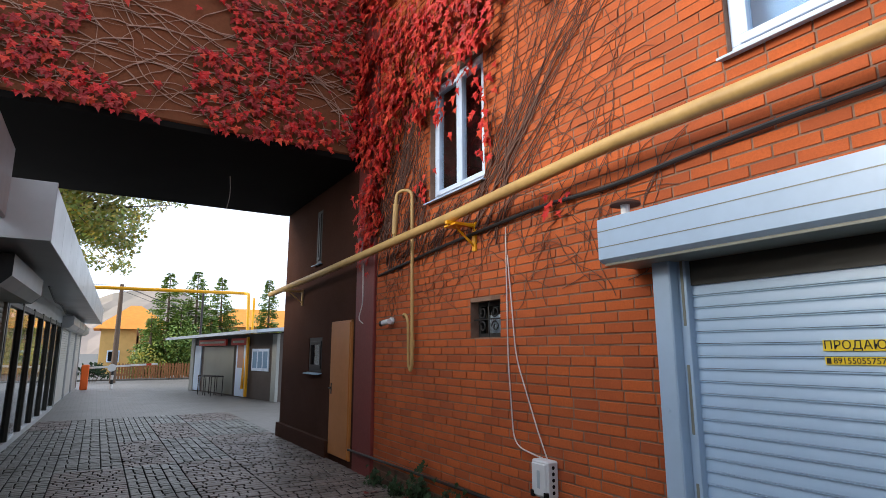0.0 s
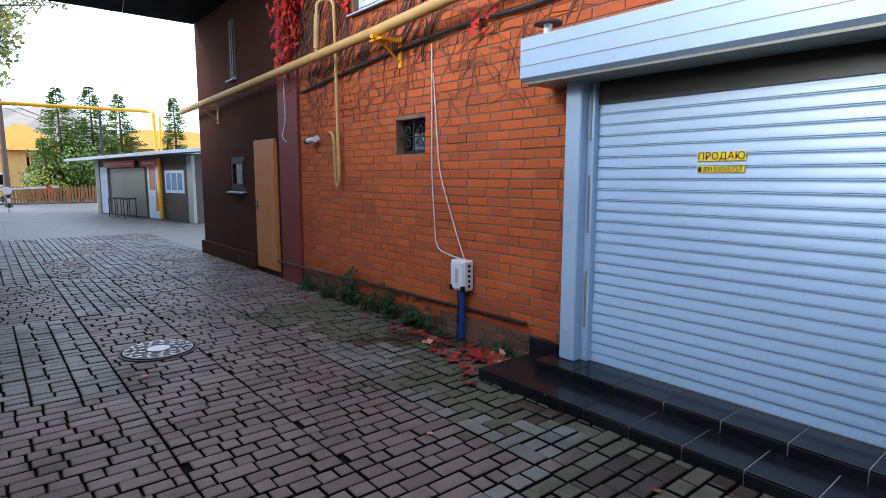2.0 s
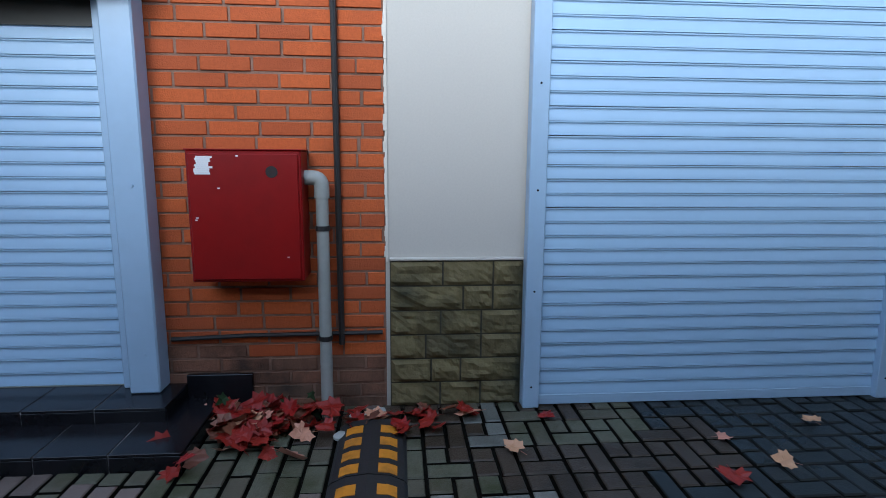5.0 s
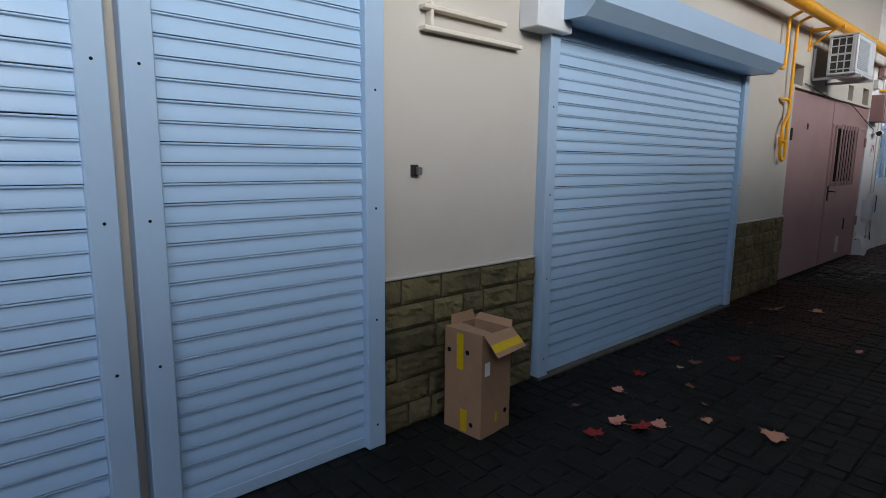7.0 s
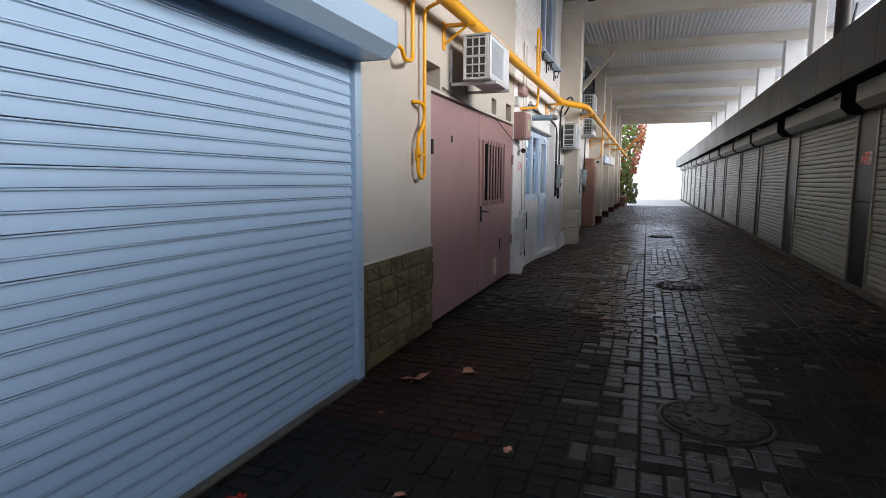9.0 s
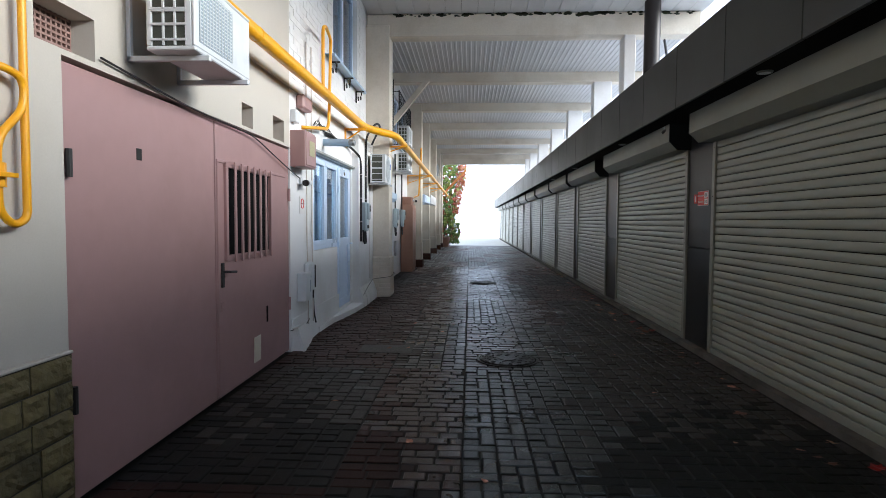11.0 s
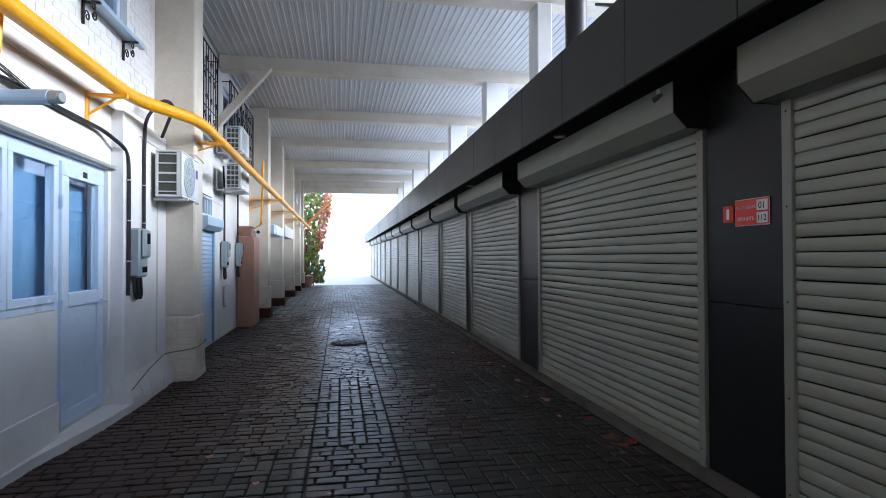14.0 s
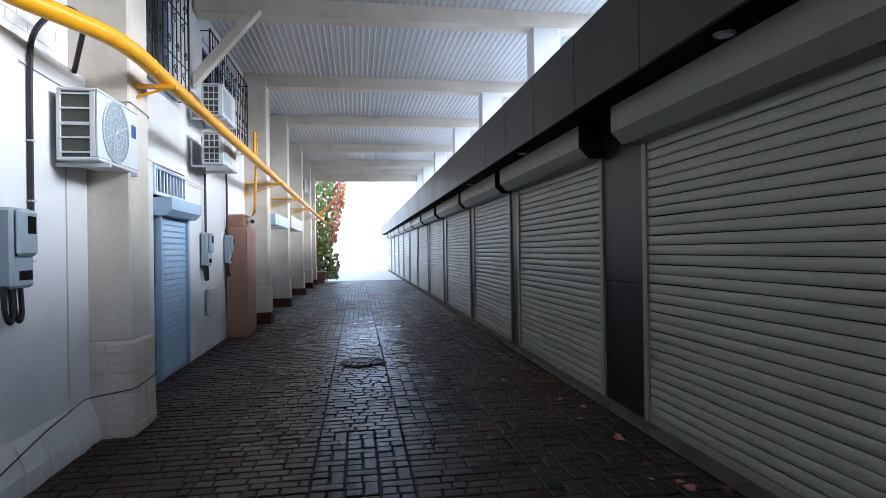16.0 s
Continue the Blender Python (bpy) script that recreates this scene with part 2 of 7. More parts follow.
M_PAVE_SHADED_RED = material("grimy_shaded_red_brick", (0.0270, 0.0100, 0.0078), 0.62, spec=0.16, vary=0.35, grain=60, stain=1.4, stain_color=(0.005, 0.004, 0.003), stain_amount=0.7, bump=0.25, pieces=0.6, tone2=(0.018, 0.010, 0.008))
M_PAVE_HALF_SHADED_GREY = material("half_shaded_grey_brick", (0.031, 0.026, 0.021), 0.5, spec=0.3, vary=0.35, grain=60, stain=1.4, stain_color=(0.008, 0.007, 0.004), stain_amount=0.7, bump=0.35, pieces=0.6, tone2=(0.028, 0.022, 0.018))
M_PAVE_HALF_SHADED_RED = material("half_shaded_red_brick", (0.052, 0.0235, 0.0160), 0.5, spec=0.3, vary=0.35, grain=60, stain=1.4, stain_color=(0.010, 0.007, 0.004), stain_amount=0.7, bump=0.35, pieces=0.6, tone2=(0.036, 0.021, 0.016))
M_JOINT = material("sand_joint", (0.007, 0.007, 0.005), 0.95, spec=0.1, vary=0.4, grain=120, bump=0.6)
M_GROUND = material("far_ground", (0.13, 0.125, 0.11), 0.85, vary=0.25, grain=6, stain=0.2, bump=0.3)
M_CEIL = material("corrugated_white_sheet", (0.60, 0.60, 0.60), 0.40, vary=0.05, grain=6, stain=0.6, stain_amount=0.2, bump=0.02)
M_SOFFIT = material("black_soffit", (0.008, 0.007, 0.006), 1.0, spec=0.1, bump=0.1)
M_CONCRETE = material("threshold_concrete", (0.10, 0.09, 0.075), 0.9, vary=0.3, grain=40, stain=2.5, stain_color=(0.025, 0.022, 0.016), stain_amount=0.8, bump=0.5)
M_RUST = material("rusty_sheet", (0.085, 0.032, 0.018), 0.8, vary=0.3, grain=40, bump=0.2)
M_MOULD = material("black_mould", (0.016, 0.020, 0.009), 0.95, vary=0.4, grain=40, stain=8, stain_color=(0.05, 0.07, 0.02), stain_amount=0.6, bump=0.6)

# ---- the large structure ----
solid("ground", Mesh().add([(-900, -900, -0.07), (900, -900, -0.07), (900, 900, -0.07), (-900, 900, -0.07)], [(0, 1, 2, 3)]), M_GROUND, "bare grey-brown ground stretching to the horizon", "ground", kind="structure")

# building wall beside the alley: x = 0 is its face
WT = 0.36


def wall_with_holes(name, y0, y1, z0, z1, holes, mat, label, x0=0.0, x1=WT):
    """A thick wall in the plane of x, with openings (y0, y1, z0, z1) right through it."""
    ys = sorted({y0, y1, *(h[0] for h in holes), *(h[1] for h in holes)})
    zs = sorted({z0, z1, *(h[2] for h in holes), *(h[3] for h in holes)})
    mb = Mesh()

    def hole(i, k):
        if not (0 <= i < len(ys) - 1 and 0 <= k < len(zs) - 1):
            return True
        yc, zc = (ys[i] + ys[i + 1]) / 2, (zs[k] + zs[k + 1]) / 2
        return any(h[0] < yc < h[1] and h[2] < zc < h[3] for h in holes)

    for i in range(len(ys) - 1):
        for k in range(len(zs) - 1):
            if hole(i, k):
                continue
            a, b, c, d = ys[i], ys[i + 1], zs[k], zs[k + 1]
            mb.add([(x0, a, c), (x0, b, c), (x0, b, d), (x0, a, d)], [(0, 1, 2, 3)])
            mb.add([(x1, a, c), (x1, b, c), (x1, b, d), (x1, a, d)], [(3, 2, 1, 0)])
            for j, (di, dk) in enumerate(((-1, 0), (1, 0), (0, -1), (0, 1))):
                if hole(i + di, k + dk):
                    if j < 2:
                        y = (a, b)[j]
                        mb.add([(x0, y, c), (x1, y, c), (x1, y, d), (x0, y, d)], [(0, 1, 2, 3)])
                    else:
                        z = (c, d)[j - 2]
                        mb.add([(x0, a, z), (x1, a, z), (x1, b, z), (x0, b, z)], [(0, 1, 2, 3)])
    m = bpy.data.meshes.new(name)
    m.from_pydata(mb.v, [], mb.f)
    m.materials.append(mat)
    return solid(name, m, mat, label, "wall", kind="structure")


TOP = 7.6
BRICK_HOLES = [(4.74, 5.22, 1.68, 2.02), (4.95, 6.02, 3.22, 4.62), (1.10, 2.43, 3.30, 4.7), (1.0, 2.85, 0.10, 2.12)]
wall_brick = wall_with_holes("wall_brick", -0.31, 7.42, -0.05, TOP, BRICK_HOLES, M_MORTAR, "orange brick wall with recessed mortar joints", 0.007)
wall_brown = wall_with_holes("wall_passage", 8.02, 11.78, -0.05, TOP, [(8.22, 9.02, 0.07, 2.0), (9.52, 10.18, 1.22, 1.78), (9.72, 9.98, 3.02, 3.95)], M_BROWN, "dark brown painted wall inside the passage", 0.02)
pier = solid("wall_pier", Mesh().box(-0.04, WT, 7.42, 8.02, -0.05, TOP, 0.01), M_MAROON, "flaking maroon painted pier", "wall", kind="structure")
# near-black slab paints the darkness of the rooms behind the openings
slab("wall_cabinet_back", 0.55, 0.75, -60, 12, -0.05, TOP, M_DARK, "near-black slab standing in for unlit rooms behind the openings")
PLASTER_HOLES = [(-3.1, -1.12, -0.01, 2.3), (-4.2, -3.3, -0.01, 2.3), (-8.45, -5.58, -0.01, 2.3), (-13.5, -10.03, -0.01, 2.27), (-10.28, -9.86, 2.30, 2.52), (-13.32, -12.98, 2.30, 2.53),
                 (-12.45, -12.2, 2.30, 2.5), (-16.74, -14.43, 0.10, 2.34), (-17.2, -15.5, 3.86, 5.3), (-9.9, -8.6, 3.9, 5.3)]
wall_plaster = wall_with_holes("wall_plaster", -13.5, -0.31, -0.05, TOP, PLASTER_HOLES[:7] + PLASTER_HOLES[9:], M_CREAM, "cream plastered wall with faint stains")
wall_white = wall_with_holes("wall_white", -18.0, -13.5, -0.05, TOP, PLASTER_HOLES[7:9], M_WHITEWASH, "whitewashed wall around the white door")
FAR_HOLES = [(-21.24, -20.04, 0.0, 2.55), (-27.4, -26.2, 0.0, 2.2), (-30.6, -29.2, 0.0, 2.3), (-20.9, -18.9, 3.5, 4.8), (-24.6, -22.2, 3.5, 4.8)]
wall_far = wall_with_holes("wall_passage_far", -39.4, -18.0, -0.05, TOP, FAR_HOLES, M_WHITEWASH, "whitewashed wall with stained lower edge", 0.02)
wall_end = wall_with_holes("wall_beyond", -75, -39.4, -0.05, TOP, [], M_WHITEWASH, "whitewashed wall beyond the covered passage", 0.02)

# columns and beams of the covered passage
BAY = [-18.15, -21.68, -25.35, -28.9, -33.0, -36.5, -39.03]
for i, y in enumerate(BAY):
    if i != 1:
        col = thing("column", (0, y, 0), "cream painted column with a rough stained base", "column", "columns of the covered passage", "structure")
        part("shaft", Mesh().box(-0.44, 0.03, -0.42, 0, 0.78, 5.2, 0.015), M_BEAM, col)
        base = part("base", Mesh().box(-0.46, 0.03, -0.44, 0.02, -0.05, 0.785, 0.02), M_BEAM, col, "rough plastered stained base")
        if i == 0:
            rk = random.Random(52)
            for c in range(9):
                z = 0.02 + c * 0.083
                for k in range(2):
                    xa = -0.47 + 0.24 * k + (0.11 if c % 2 else 0.0) * k
                    part("brick", Mesh().box(xa, xa + rk.uniform(0.21, 0.235), 0.0, 0.0225 + rk.uniform(0, 0.006) + 0.003 * max(0, 4 - c), z, z + 0.080, 0.006), M_BEAM, base)
                    ya = -0.44 + 0.225 * k
                    part("brick", Mesh().box(-0.4625 - rk.uniform(0, 0.006) - 0.003 * max(0, 4 - c), -0.44, ya, ya + rk.uniform(0.21, 0.222), z, z + 0.080, 0.006), M_BEAM, base)
        if i > 1:
            part("skirting", Mesh().box(-0.49, 0.0, -0.47, 0.05, -0.05, 0.24, 0.015), M_RUST, col, "rusty brown stained foot")
    solid("beam", Mesh().box(-6.25, 0.0, y - 0.34, y - 0.02, 4.98, 5.40 if i == 0 else 5.28, 0.012), M_BEAM, "cream painted concrete cross beam with damp stains", "beam", group="beams of the covered passage", kind="structure")
    xa, xb = (-5.06, -4.85) if i == 0 else (-5.50, -5.06)
    post = solid("post", Mesh().box(xa, xb, y - 0.36, y, 2.9, 4.98, 0.01), M_WHITEWASH, "white painted post under the beam", "post", group="posts on the stall roof", kind="structure")
solid("beam", Mesh().box(-6.25, 0.0, -39.5, -39.2, 4.7, 5.40, 0.012), M_BEAM, "cream painted end beam of the covered passage", "beam", kind="structure")
# corrugated sheets overhead, ribs along the alley
ceil = Mesh()
for k in range(58):
    x = -0.02 - k * 0.108
    prof = [(x, 5.22), (x - 0.03, 5.22), (x - 0.042, 5.233), (x - 0.096, 5.233), (x - 0.108, 5.22), (x - 0.108, 5.27), (x, 5.27)]
    ceil.extrude_y(prof, -39.4, -18.45)
solid("ceiling", ceil, M_CEIL, "white corrugated metal sheet ceiling over the beams", "ceiling", kind="structure")
# seen only near the first beam; carried north unseen to cut skylight
canopy = Mesh()
for k in range(21):
    x = -0.01 - k * 0.3
    canopy.box(x - 0.294, x, -18.3, -3.6, 5.415, 5.45, 0.004)
solid("canopy", canopy, M_CEIL, "pale flat panels of the canopy before the first beam, run on unseen to the north", "ceiling", kind="structure")
# unseen slab, added as far north as the canopy to darken the alley
slab("roof_slab", -6.3, 0.0, -39.5, -3.4, 5.52, 5.72, M_CONCRETE, "unseen roof slab added over the passage to hold back skylight", "roof")

# black mould and moss on the top edge of the first beam
mr = random.Random(6)
for k in range(130):
    x, w_ = -0.5 - mr.random() * 5.6, mr.choice((0.02, 0.03, 0.035, 0.05, 0.09))
    lump = Mesh()
    ring_ = [(w_ * mr.uniform(0.7, 1.2) * math.cos(a), 0.0, mr.uniform(0.25, 0.5) * w_ * math.sin(a)) for a in np.linspace(0, 2 * math.pi, 11)[:-1]]
    lump.add([(p[0], 0.0, p[2]) for p in ring_] + [(p[0] * 0.8, 0.014, p[2] * 0.8) for p in ring_], [tuple(range(10, 20))] + [(i, (i + 1) % 10, 10 + (i + 1) % 10, 10 + i) for i in range(10)])
    solid("mould_patch", lump, M_MOULD, "black mould with green moss on the beam's top edge", "mould", pose(x, BAY[0] - 0.022, 5.395 - mr.random() ** 2 * 0.045), "mould along the first beam", "structure")

# overpass across the alley
OV = 7.92
solid("overpass", Mesh().box(-7.5, 0.02, OV, 11.78, 4.33, TOP, 0.02), M_OVER, "brown plastered upper storey bridging the alley", "overpass", kind="structure")
solid("soffit", Mesh().box(-7.5, -0.0, OV + 0.02, 11.76, 4.25, 4.326), M_SOFFIT, "near-black underside of the upper storey", "ceiling", kind="structure")


# ---- roller shutters ----
SCREW = {}


def slat_mesh(name, w, mat, pitch, bulge=False):
    """One slat of a shutter, facing -x, along y about 0: flared to a lip, with a bead along its top."""
    prof = [(0.010, 0.0), (-0.0128, 0.0), (-0.0138, 0.0012), (-0.0136, 0.005), (-0.0118, 0.018), (-0.0092, 0.034), (-0.0062, 0.048), (-0.0048, 0.056), (-0.0054, 0.0615), (-0.0100, 0.0642), (-0.0124, 0.0668), (-0.0124, 0.0714), (-0.0110, 0.0728), (0.010, 0.0730)]
    if bulge:
        prof = [(0.012, 0.0), (-0.0010, 0.0), (-0.0030, 0.0015), (-0.0058, 0.010), (-0.0084, 0.024), (-0.0090, 0.036), (-0.0080, 0.052), (-0.0056, 0.062), (-0.0040, 0.0675), (-0.0024, 0.0696), (0.012, 0.0698)]
    return Mesh().extrude_y([(x, z * pitch / 0.0758) for x, z in prof], -w / 2, w / 2).data(name, mat, True)


def shutter(w, h, mats, m, label, group, frame_w=0.09, frame_d=0.05, box=None, name="roller_shutter", pitch=0.0735, start=0.0617):
    """A closed roller shutter, its curtain in the local plane x = 0, facing -x. box: (front, z0, z1, side)."""
    m_slat, m_frame, m_box = mats
    ob = thing(name, m, label, "roller shutter", group)
    data = slat_mesh("slat", w, m_slat, pitch, m_slat is M_GREYSHUT)
    for k in range(int((h - start) / pitch) + 1):
        part("slat", data, None, ob, at=pose(0.0012 * math.sin(k * 7.3), 0, start + k * pitch, 0.06 * math.sin(k * 3.7), 0, 0))
    part("bottom_rail", Mesh().box(-0.016, 0.012, -w / 2, w / 2, 0.004, start - 0.002, 0.003), m_frame, ob)
    for s in (-1, 1):
        y = s * (w / 2 + frame_w / 2 - 0.012)
        g = part("guide_rail", Mesh().box(-frame_d, 0.03, y - frame_w / 2, y + frame_w / 2, 0, h + 0.04, 0.004), m_frame, ob, "aluminium guide rail with screw holes")
        screw = SCREW.setdefault(0, Mesh().disc((-0.001, 0, 0), 0.006, 0.002, 8, "x").data("screw", M_DARK))
        for z in np.arange(0.12, h, 0.53):
            part("screw", screw, None, g, at=Matrix.Translation((-frame_d, y, z)))
    if box:
        fx, z0, z1, side = box
        c = (z1 - z0) * 0.32
        prof = [(0.02, z0), (fx + c, z0), (fx, z0 + c), (fx, z1), (0.02, z1)]
        b = part("box", Mesh().extrude_y(prof, -w / 2 - side, w / 2 + side), m_box, ob, "folded metal box that holds the rolled curtain")
        for s in (-1, 1):
            y = s * (w / 2 + side)
            # end plates of grey boxes take the shaded panel colour too
            part("end_plate", Mesh().extrude_y([(0.02, z0 - 0.004), (fx + c - 0.002, z0 - 0.004), (fx - 0.003, z0 + c), (fx - 0.003, z1 + 0.003), (0.02, z1 + 0.003)], y - 0.004, y + 0.004), M_PANEL_SHADED if m_slat is M_GREYSHUT else m_box, b)
    return ob


WHITE = (M_SHUTTER, M_SHUTTER_FRAME, M_SHUTTER_FRAME)
GREY = (M_GREYSHUT, M_GREYBOX, M_GREYBOX)
shutter(1.98, 2.28, WHITE, (-0.05, -2.11, 0.0), "closed white roller shutter flush in the cream wall", "white shutters in the wall")
shutter(0.88, 2.28, WHITE, (-0.05, -3.75, 0.0), "narrow closed white roller shutter in the cream wall", "white shutters in the wall", frame_w=0.1)
shutter(2.86, 2.2, WHITE, (-0.03, -7.01, 0.02), "wide closed white roller shutter under a projecting box", "white shutters in the wall", box=(-0.33, 2.2, 2.43, 0.045), pitch=0.0745, start=0.036)
solid("sill_strip", Mesh().box(-0.09, 0.02, -8.52, -5.5, 0.0, 0.022, 0.004), M_CONCRETE, "worn metal and concrete sill under the shutter", "sill", kind="structure")

# white garage shutter in the brick wall, with its own portal
g = thing("garage_shutter", (0, 1.92, 0.15), "white garage roller shutter in a boxed white portal", "roller shutter")
gd = slat_mesh("slat", 1.80, M_SHUTTER, 0.0722)
for k in range(25):
    part("slat", gd, None, g, at=Matrix.Translation((0.012, 0, 0.0044 + k * 0.0721)))
part("bottom_rail", Mesh().box(-0.008, 0.03, -0.9, 0.9, 0.0, 0.004), M_GREYBOX, g)
leg_l = part("portal_leg", Mesh().box(-0.13, 0.0, 0.93, 1.06, 0.0, 1.98, 0.008), M_SHUTTER_FRAME, g)
part("guide_rail", Mesh().box(-0.05, 0.03, 0.875, 0.93, 0.0, 1.98, 0.004), M_SHUTTER_FRAME, g)
for z in (0.25, 0.92, 1.55):
    part("guide_slot", Mesh().box(-0.054, -0.046, 0.893, 0.912, z, z + 0.40, 0.003), M_GREYBOX, leg_l)
leg_r = part("portal_leg", Mesh().box(-0.13, 0.0, -1.09, -0.94, 0.0, 1.98, 0.008), M_SHUTTER_FRAME, g)
part("guide_rail", Mesh().box(-0.05, 0.03, -0.94, -0.875, 0.0, 1.98, 0.004), M_SHUTTER_FRAME, g)
for leg, y in ((leg_l, 1.0), (leg_r, -1.03)):
    for z in (0.2, 1.05):
        part("screw_cap", Mesh().disc((-0.13, y, z), 0.010, -0.006, 10, "x"), M_SHUTTER_FRAME, leg)
hood = part("hood", Mesh().extrude_y([(0.0, 1.96), (-0.30, 1.96), (-0.335, 1.985), (-0.335, 2.25), (0.0, 2.27)], -1.12, 1.30), M_SHUTTER_FRAME, g, "long white boxed hood with horizontal panel lines")
for z in (2.06, 2.165):
    part("panel_groove", Mesh().box(-0.3365, -0.33, -1.12, 1.30, z, z + 0.006), M_GREYBOX, hood)
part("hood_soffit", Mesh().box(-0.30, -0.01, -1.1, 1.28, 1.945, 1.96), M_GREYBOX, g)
# anthracite stands in for the hood's shade on the topmost slats
part("lintel", Mesh().box(-0.006, 0.03, -0.875, 0.875, 1.795, 1.945), M_ANTHRACITE, g, "dark band painted for the shade on the top slats under the hood")

# ---- stalls on the other side ----
SX = -4.63
ROW = [(-6.4, -9.6), (-10.35, -13.63), (-14.30, -17.58), (-18.32, -21.25), (-21.61, -24.43), (-24.75, -28.0), (-28.45, -31.5), (-31.9, -34.9), (-35.3, -38.3), (-38.7, -41.7), (-42.1, -45.1), (-45.5, -48.5), (-48.9, -51.9), (-52.3, -55.3)]
for a, b in ROW:
    shutter(a - b - 0.14, 2.30, GREY, pose(SX - 0.02, (a + b) / 2, 0.05, 0, 0, 180), "closed grey roller shutter of a market stall", "stall shutters", frame_w=0.07, frame_d=0.03, box=(-0.27, 2.30, 2.61, 0.10), name="stall_shutter", pitch=0.07725, start=0.0701)
edges = [-5.6] + [y for ab in ROW for y in ab] + [-56.2]
for a, b in zip(edges[0::2], edges[1::2]):
    pil = thing("stall_pillar", (SX, (a + b) / 2, 0), "anthracite clad pillar between two stall shutters", "pillar", "stall pillars", "structure")
    w = (a - b) / 2
    part("cladding", Mesh().box(-0.5, -0.012, -w, w, 0.0, 1.18, 0.003), M_PANEL_SHADED, pil)
    part("cladding", Mesh().box(-0.5, -0.012, -w, w, 1.186, 2.66, 0.003), M_PANEL_SHADED, pil)
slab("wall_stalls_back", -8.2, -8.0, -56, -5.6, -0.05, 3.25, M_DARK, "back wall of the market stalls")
slab("wall_stalls_end", -8.0, -4.66, -5.72, -5.6, -0.05, 3.22, M_ANTHRACITE, "dark end wall of the market stalls")
slab("wall_stalls_back_north", -8.2, -8.0, 2.4, 31, -0.05, 3.25, M_DARK, "back wall of the northern stalls")
slab("wall_stalls_end_north", -8.0, -4.55, 2.28, 2.4, -0.05, 3.5, M_ANTHRACITE, "dark end wall of the northern stalls")
# never in view; pale so that skylight bounces into the passage
slab("stall_roof", -8.0, -4.16, -56.2, -5.6, 3.22, 3.30, M_CEIL, "unseen roof of the market stalls, pale to bounce skylight", "roof")
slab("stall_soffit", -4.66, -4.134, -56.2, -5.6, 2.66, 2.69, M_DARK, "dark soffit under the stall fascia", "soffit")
fd = Mesh().box(-0.03, 0.0, -0.545, 0.545, 0.0, 0.64, 0.003).data("panel", M_ANTHRACITE)
fascia = thing("stall_fascia", (-4.10, -5.6, 2.65), "anthracite composite panels in a fascia above the stalls", "fascia", kind="structure")
for k in range(46):
    part("panel", fd, None, fascia, at=Matrix.Translation((0, -0.55 - k * 1.1, 0)))
slab("stall_threshold", -4.8, -4.555, -56.2, -5.6, -0.05, 0.055, M_CONCRETE, "worn concrete threshold along the stalls", "kerb")

# ---- more materials ----
M_YELLOW = material("yellow_gas_paint", (0.86, 0.40, 0.006), 0.36, vary=0.08, grain=20, stain=2.0, stain_color=(0.45, 0.19, 0.02), stain_amount=0.25, bump=0.05)
M_OCHRE = material("faded_ochre_gas_paint", (0.52, 0.33, 0.115), 0.5, vary=0.12, grain=25, stain=2.2, stain_color=(0.25, 0.14, 0.05), stain_amount=0.5, bump=0.12)
M_RED = material("red_enamel", (0.23, 0.003, 0.003), 0.42, spec=0.3, vary=0.1, grain=14, stain=2.5, stain_amount=0.25, bump=0.03)
M_PIPE_GREY = material("grey_plastic_pipe", (0.33, 0.34, 0.31), 0.5, vary=0.1, grain=25, stain=3, stain_amount=0.35, bump=0.06)
M_RUBBER = material("black_rubber", (0.018, 0.018, 0.018), 0.6, vary=0.2, grain=40, bump=0.15)
M_BUMPYELLOW = material("worn_yellow_reflector", (0.56, 0.22, 0.012), 0.5, vary=0.2, grain=40, stain=8, stain_color=(0.14, 0.07, 0.02), stain_amount=0.6)
M_PINK = material("pink_painted_steel", (0.37, 0.225, 0.215), 0.5, vary=0.05, grain=10, stain=1.2, stain_color=(0.27, 0.16, 0.15), stain_amount=0.3, bump=0.03)
M_TAN = material("tan_painted_steel", (0.42, 0.235, 0.165), 0.55, vary=0.08, grain=12, stain=1.6, stain_amount=0.3, bump=0.04)
M_PVC = material("white_pvc", (0.62, 0.74, 0.90), 0.3, vary=0.03, grain=10, stain_amount=0.1, bump=0.01)
M_GLASS = glass_material("window_glass", (0.75, 0.85, 0.92))
M_BLIND = material("pale_curtain", (0.17, 0.29, 0.45), 0.8, vary=0.15, grain=6, stain=4, stain_amount=0.3, bump=0.1)
M_ORANGE_DOOR = material("orange_brown_door_paint", (0.50, 0.185, 0.045), 0.42, vary=0.08, grain=18, stain=1.5, stain_amount=0.25, bump=0.04)
M_IRON = material("black_wrought_iron", (0.018, 0.017, 0.016), 0.55, vary=0.2, grain=50, bump=0.1)
M_STEEL = material("dull_steel", (0.32, 0.32, 0.31), 0.4, metal=0.8, vary=0.1, grain=40, bump=0.05)
M_ACWHITE = material("white_casing", (0.66, 0.68, 0.69), 0.4, vary=0.05, grain=15, stain=2.5, stain_color=(0.45, 0.44, 0.40), stain_amount=0.3, bump=0.03)
M_FIN = material("dusty_condenser_fins", (0.075, 0.08, 0.062), 0.6, vary=0.3, grain=60, bump=0.3)
M_BLUE = material("blue_plastic", (0.014, 0.055, 0.28), 0.4)
M_GREYPLASTIC = material("grey_blue_plastic", (0.36, 0.43, 0.47), 0.42, vary=0.05, grain=15, stain=3, stain_amount=0.2, bump=0.03)
M_CABLE = material("black_cable", (0.014, 0.014, 0.015), 0.5)
M_WHITECABLE = material("white_cable", (0.62, 0.56, 0.52), 0.5)
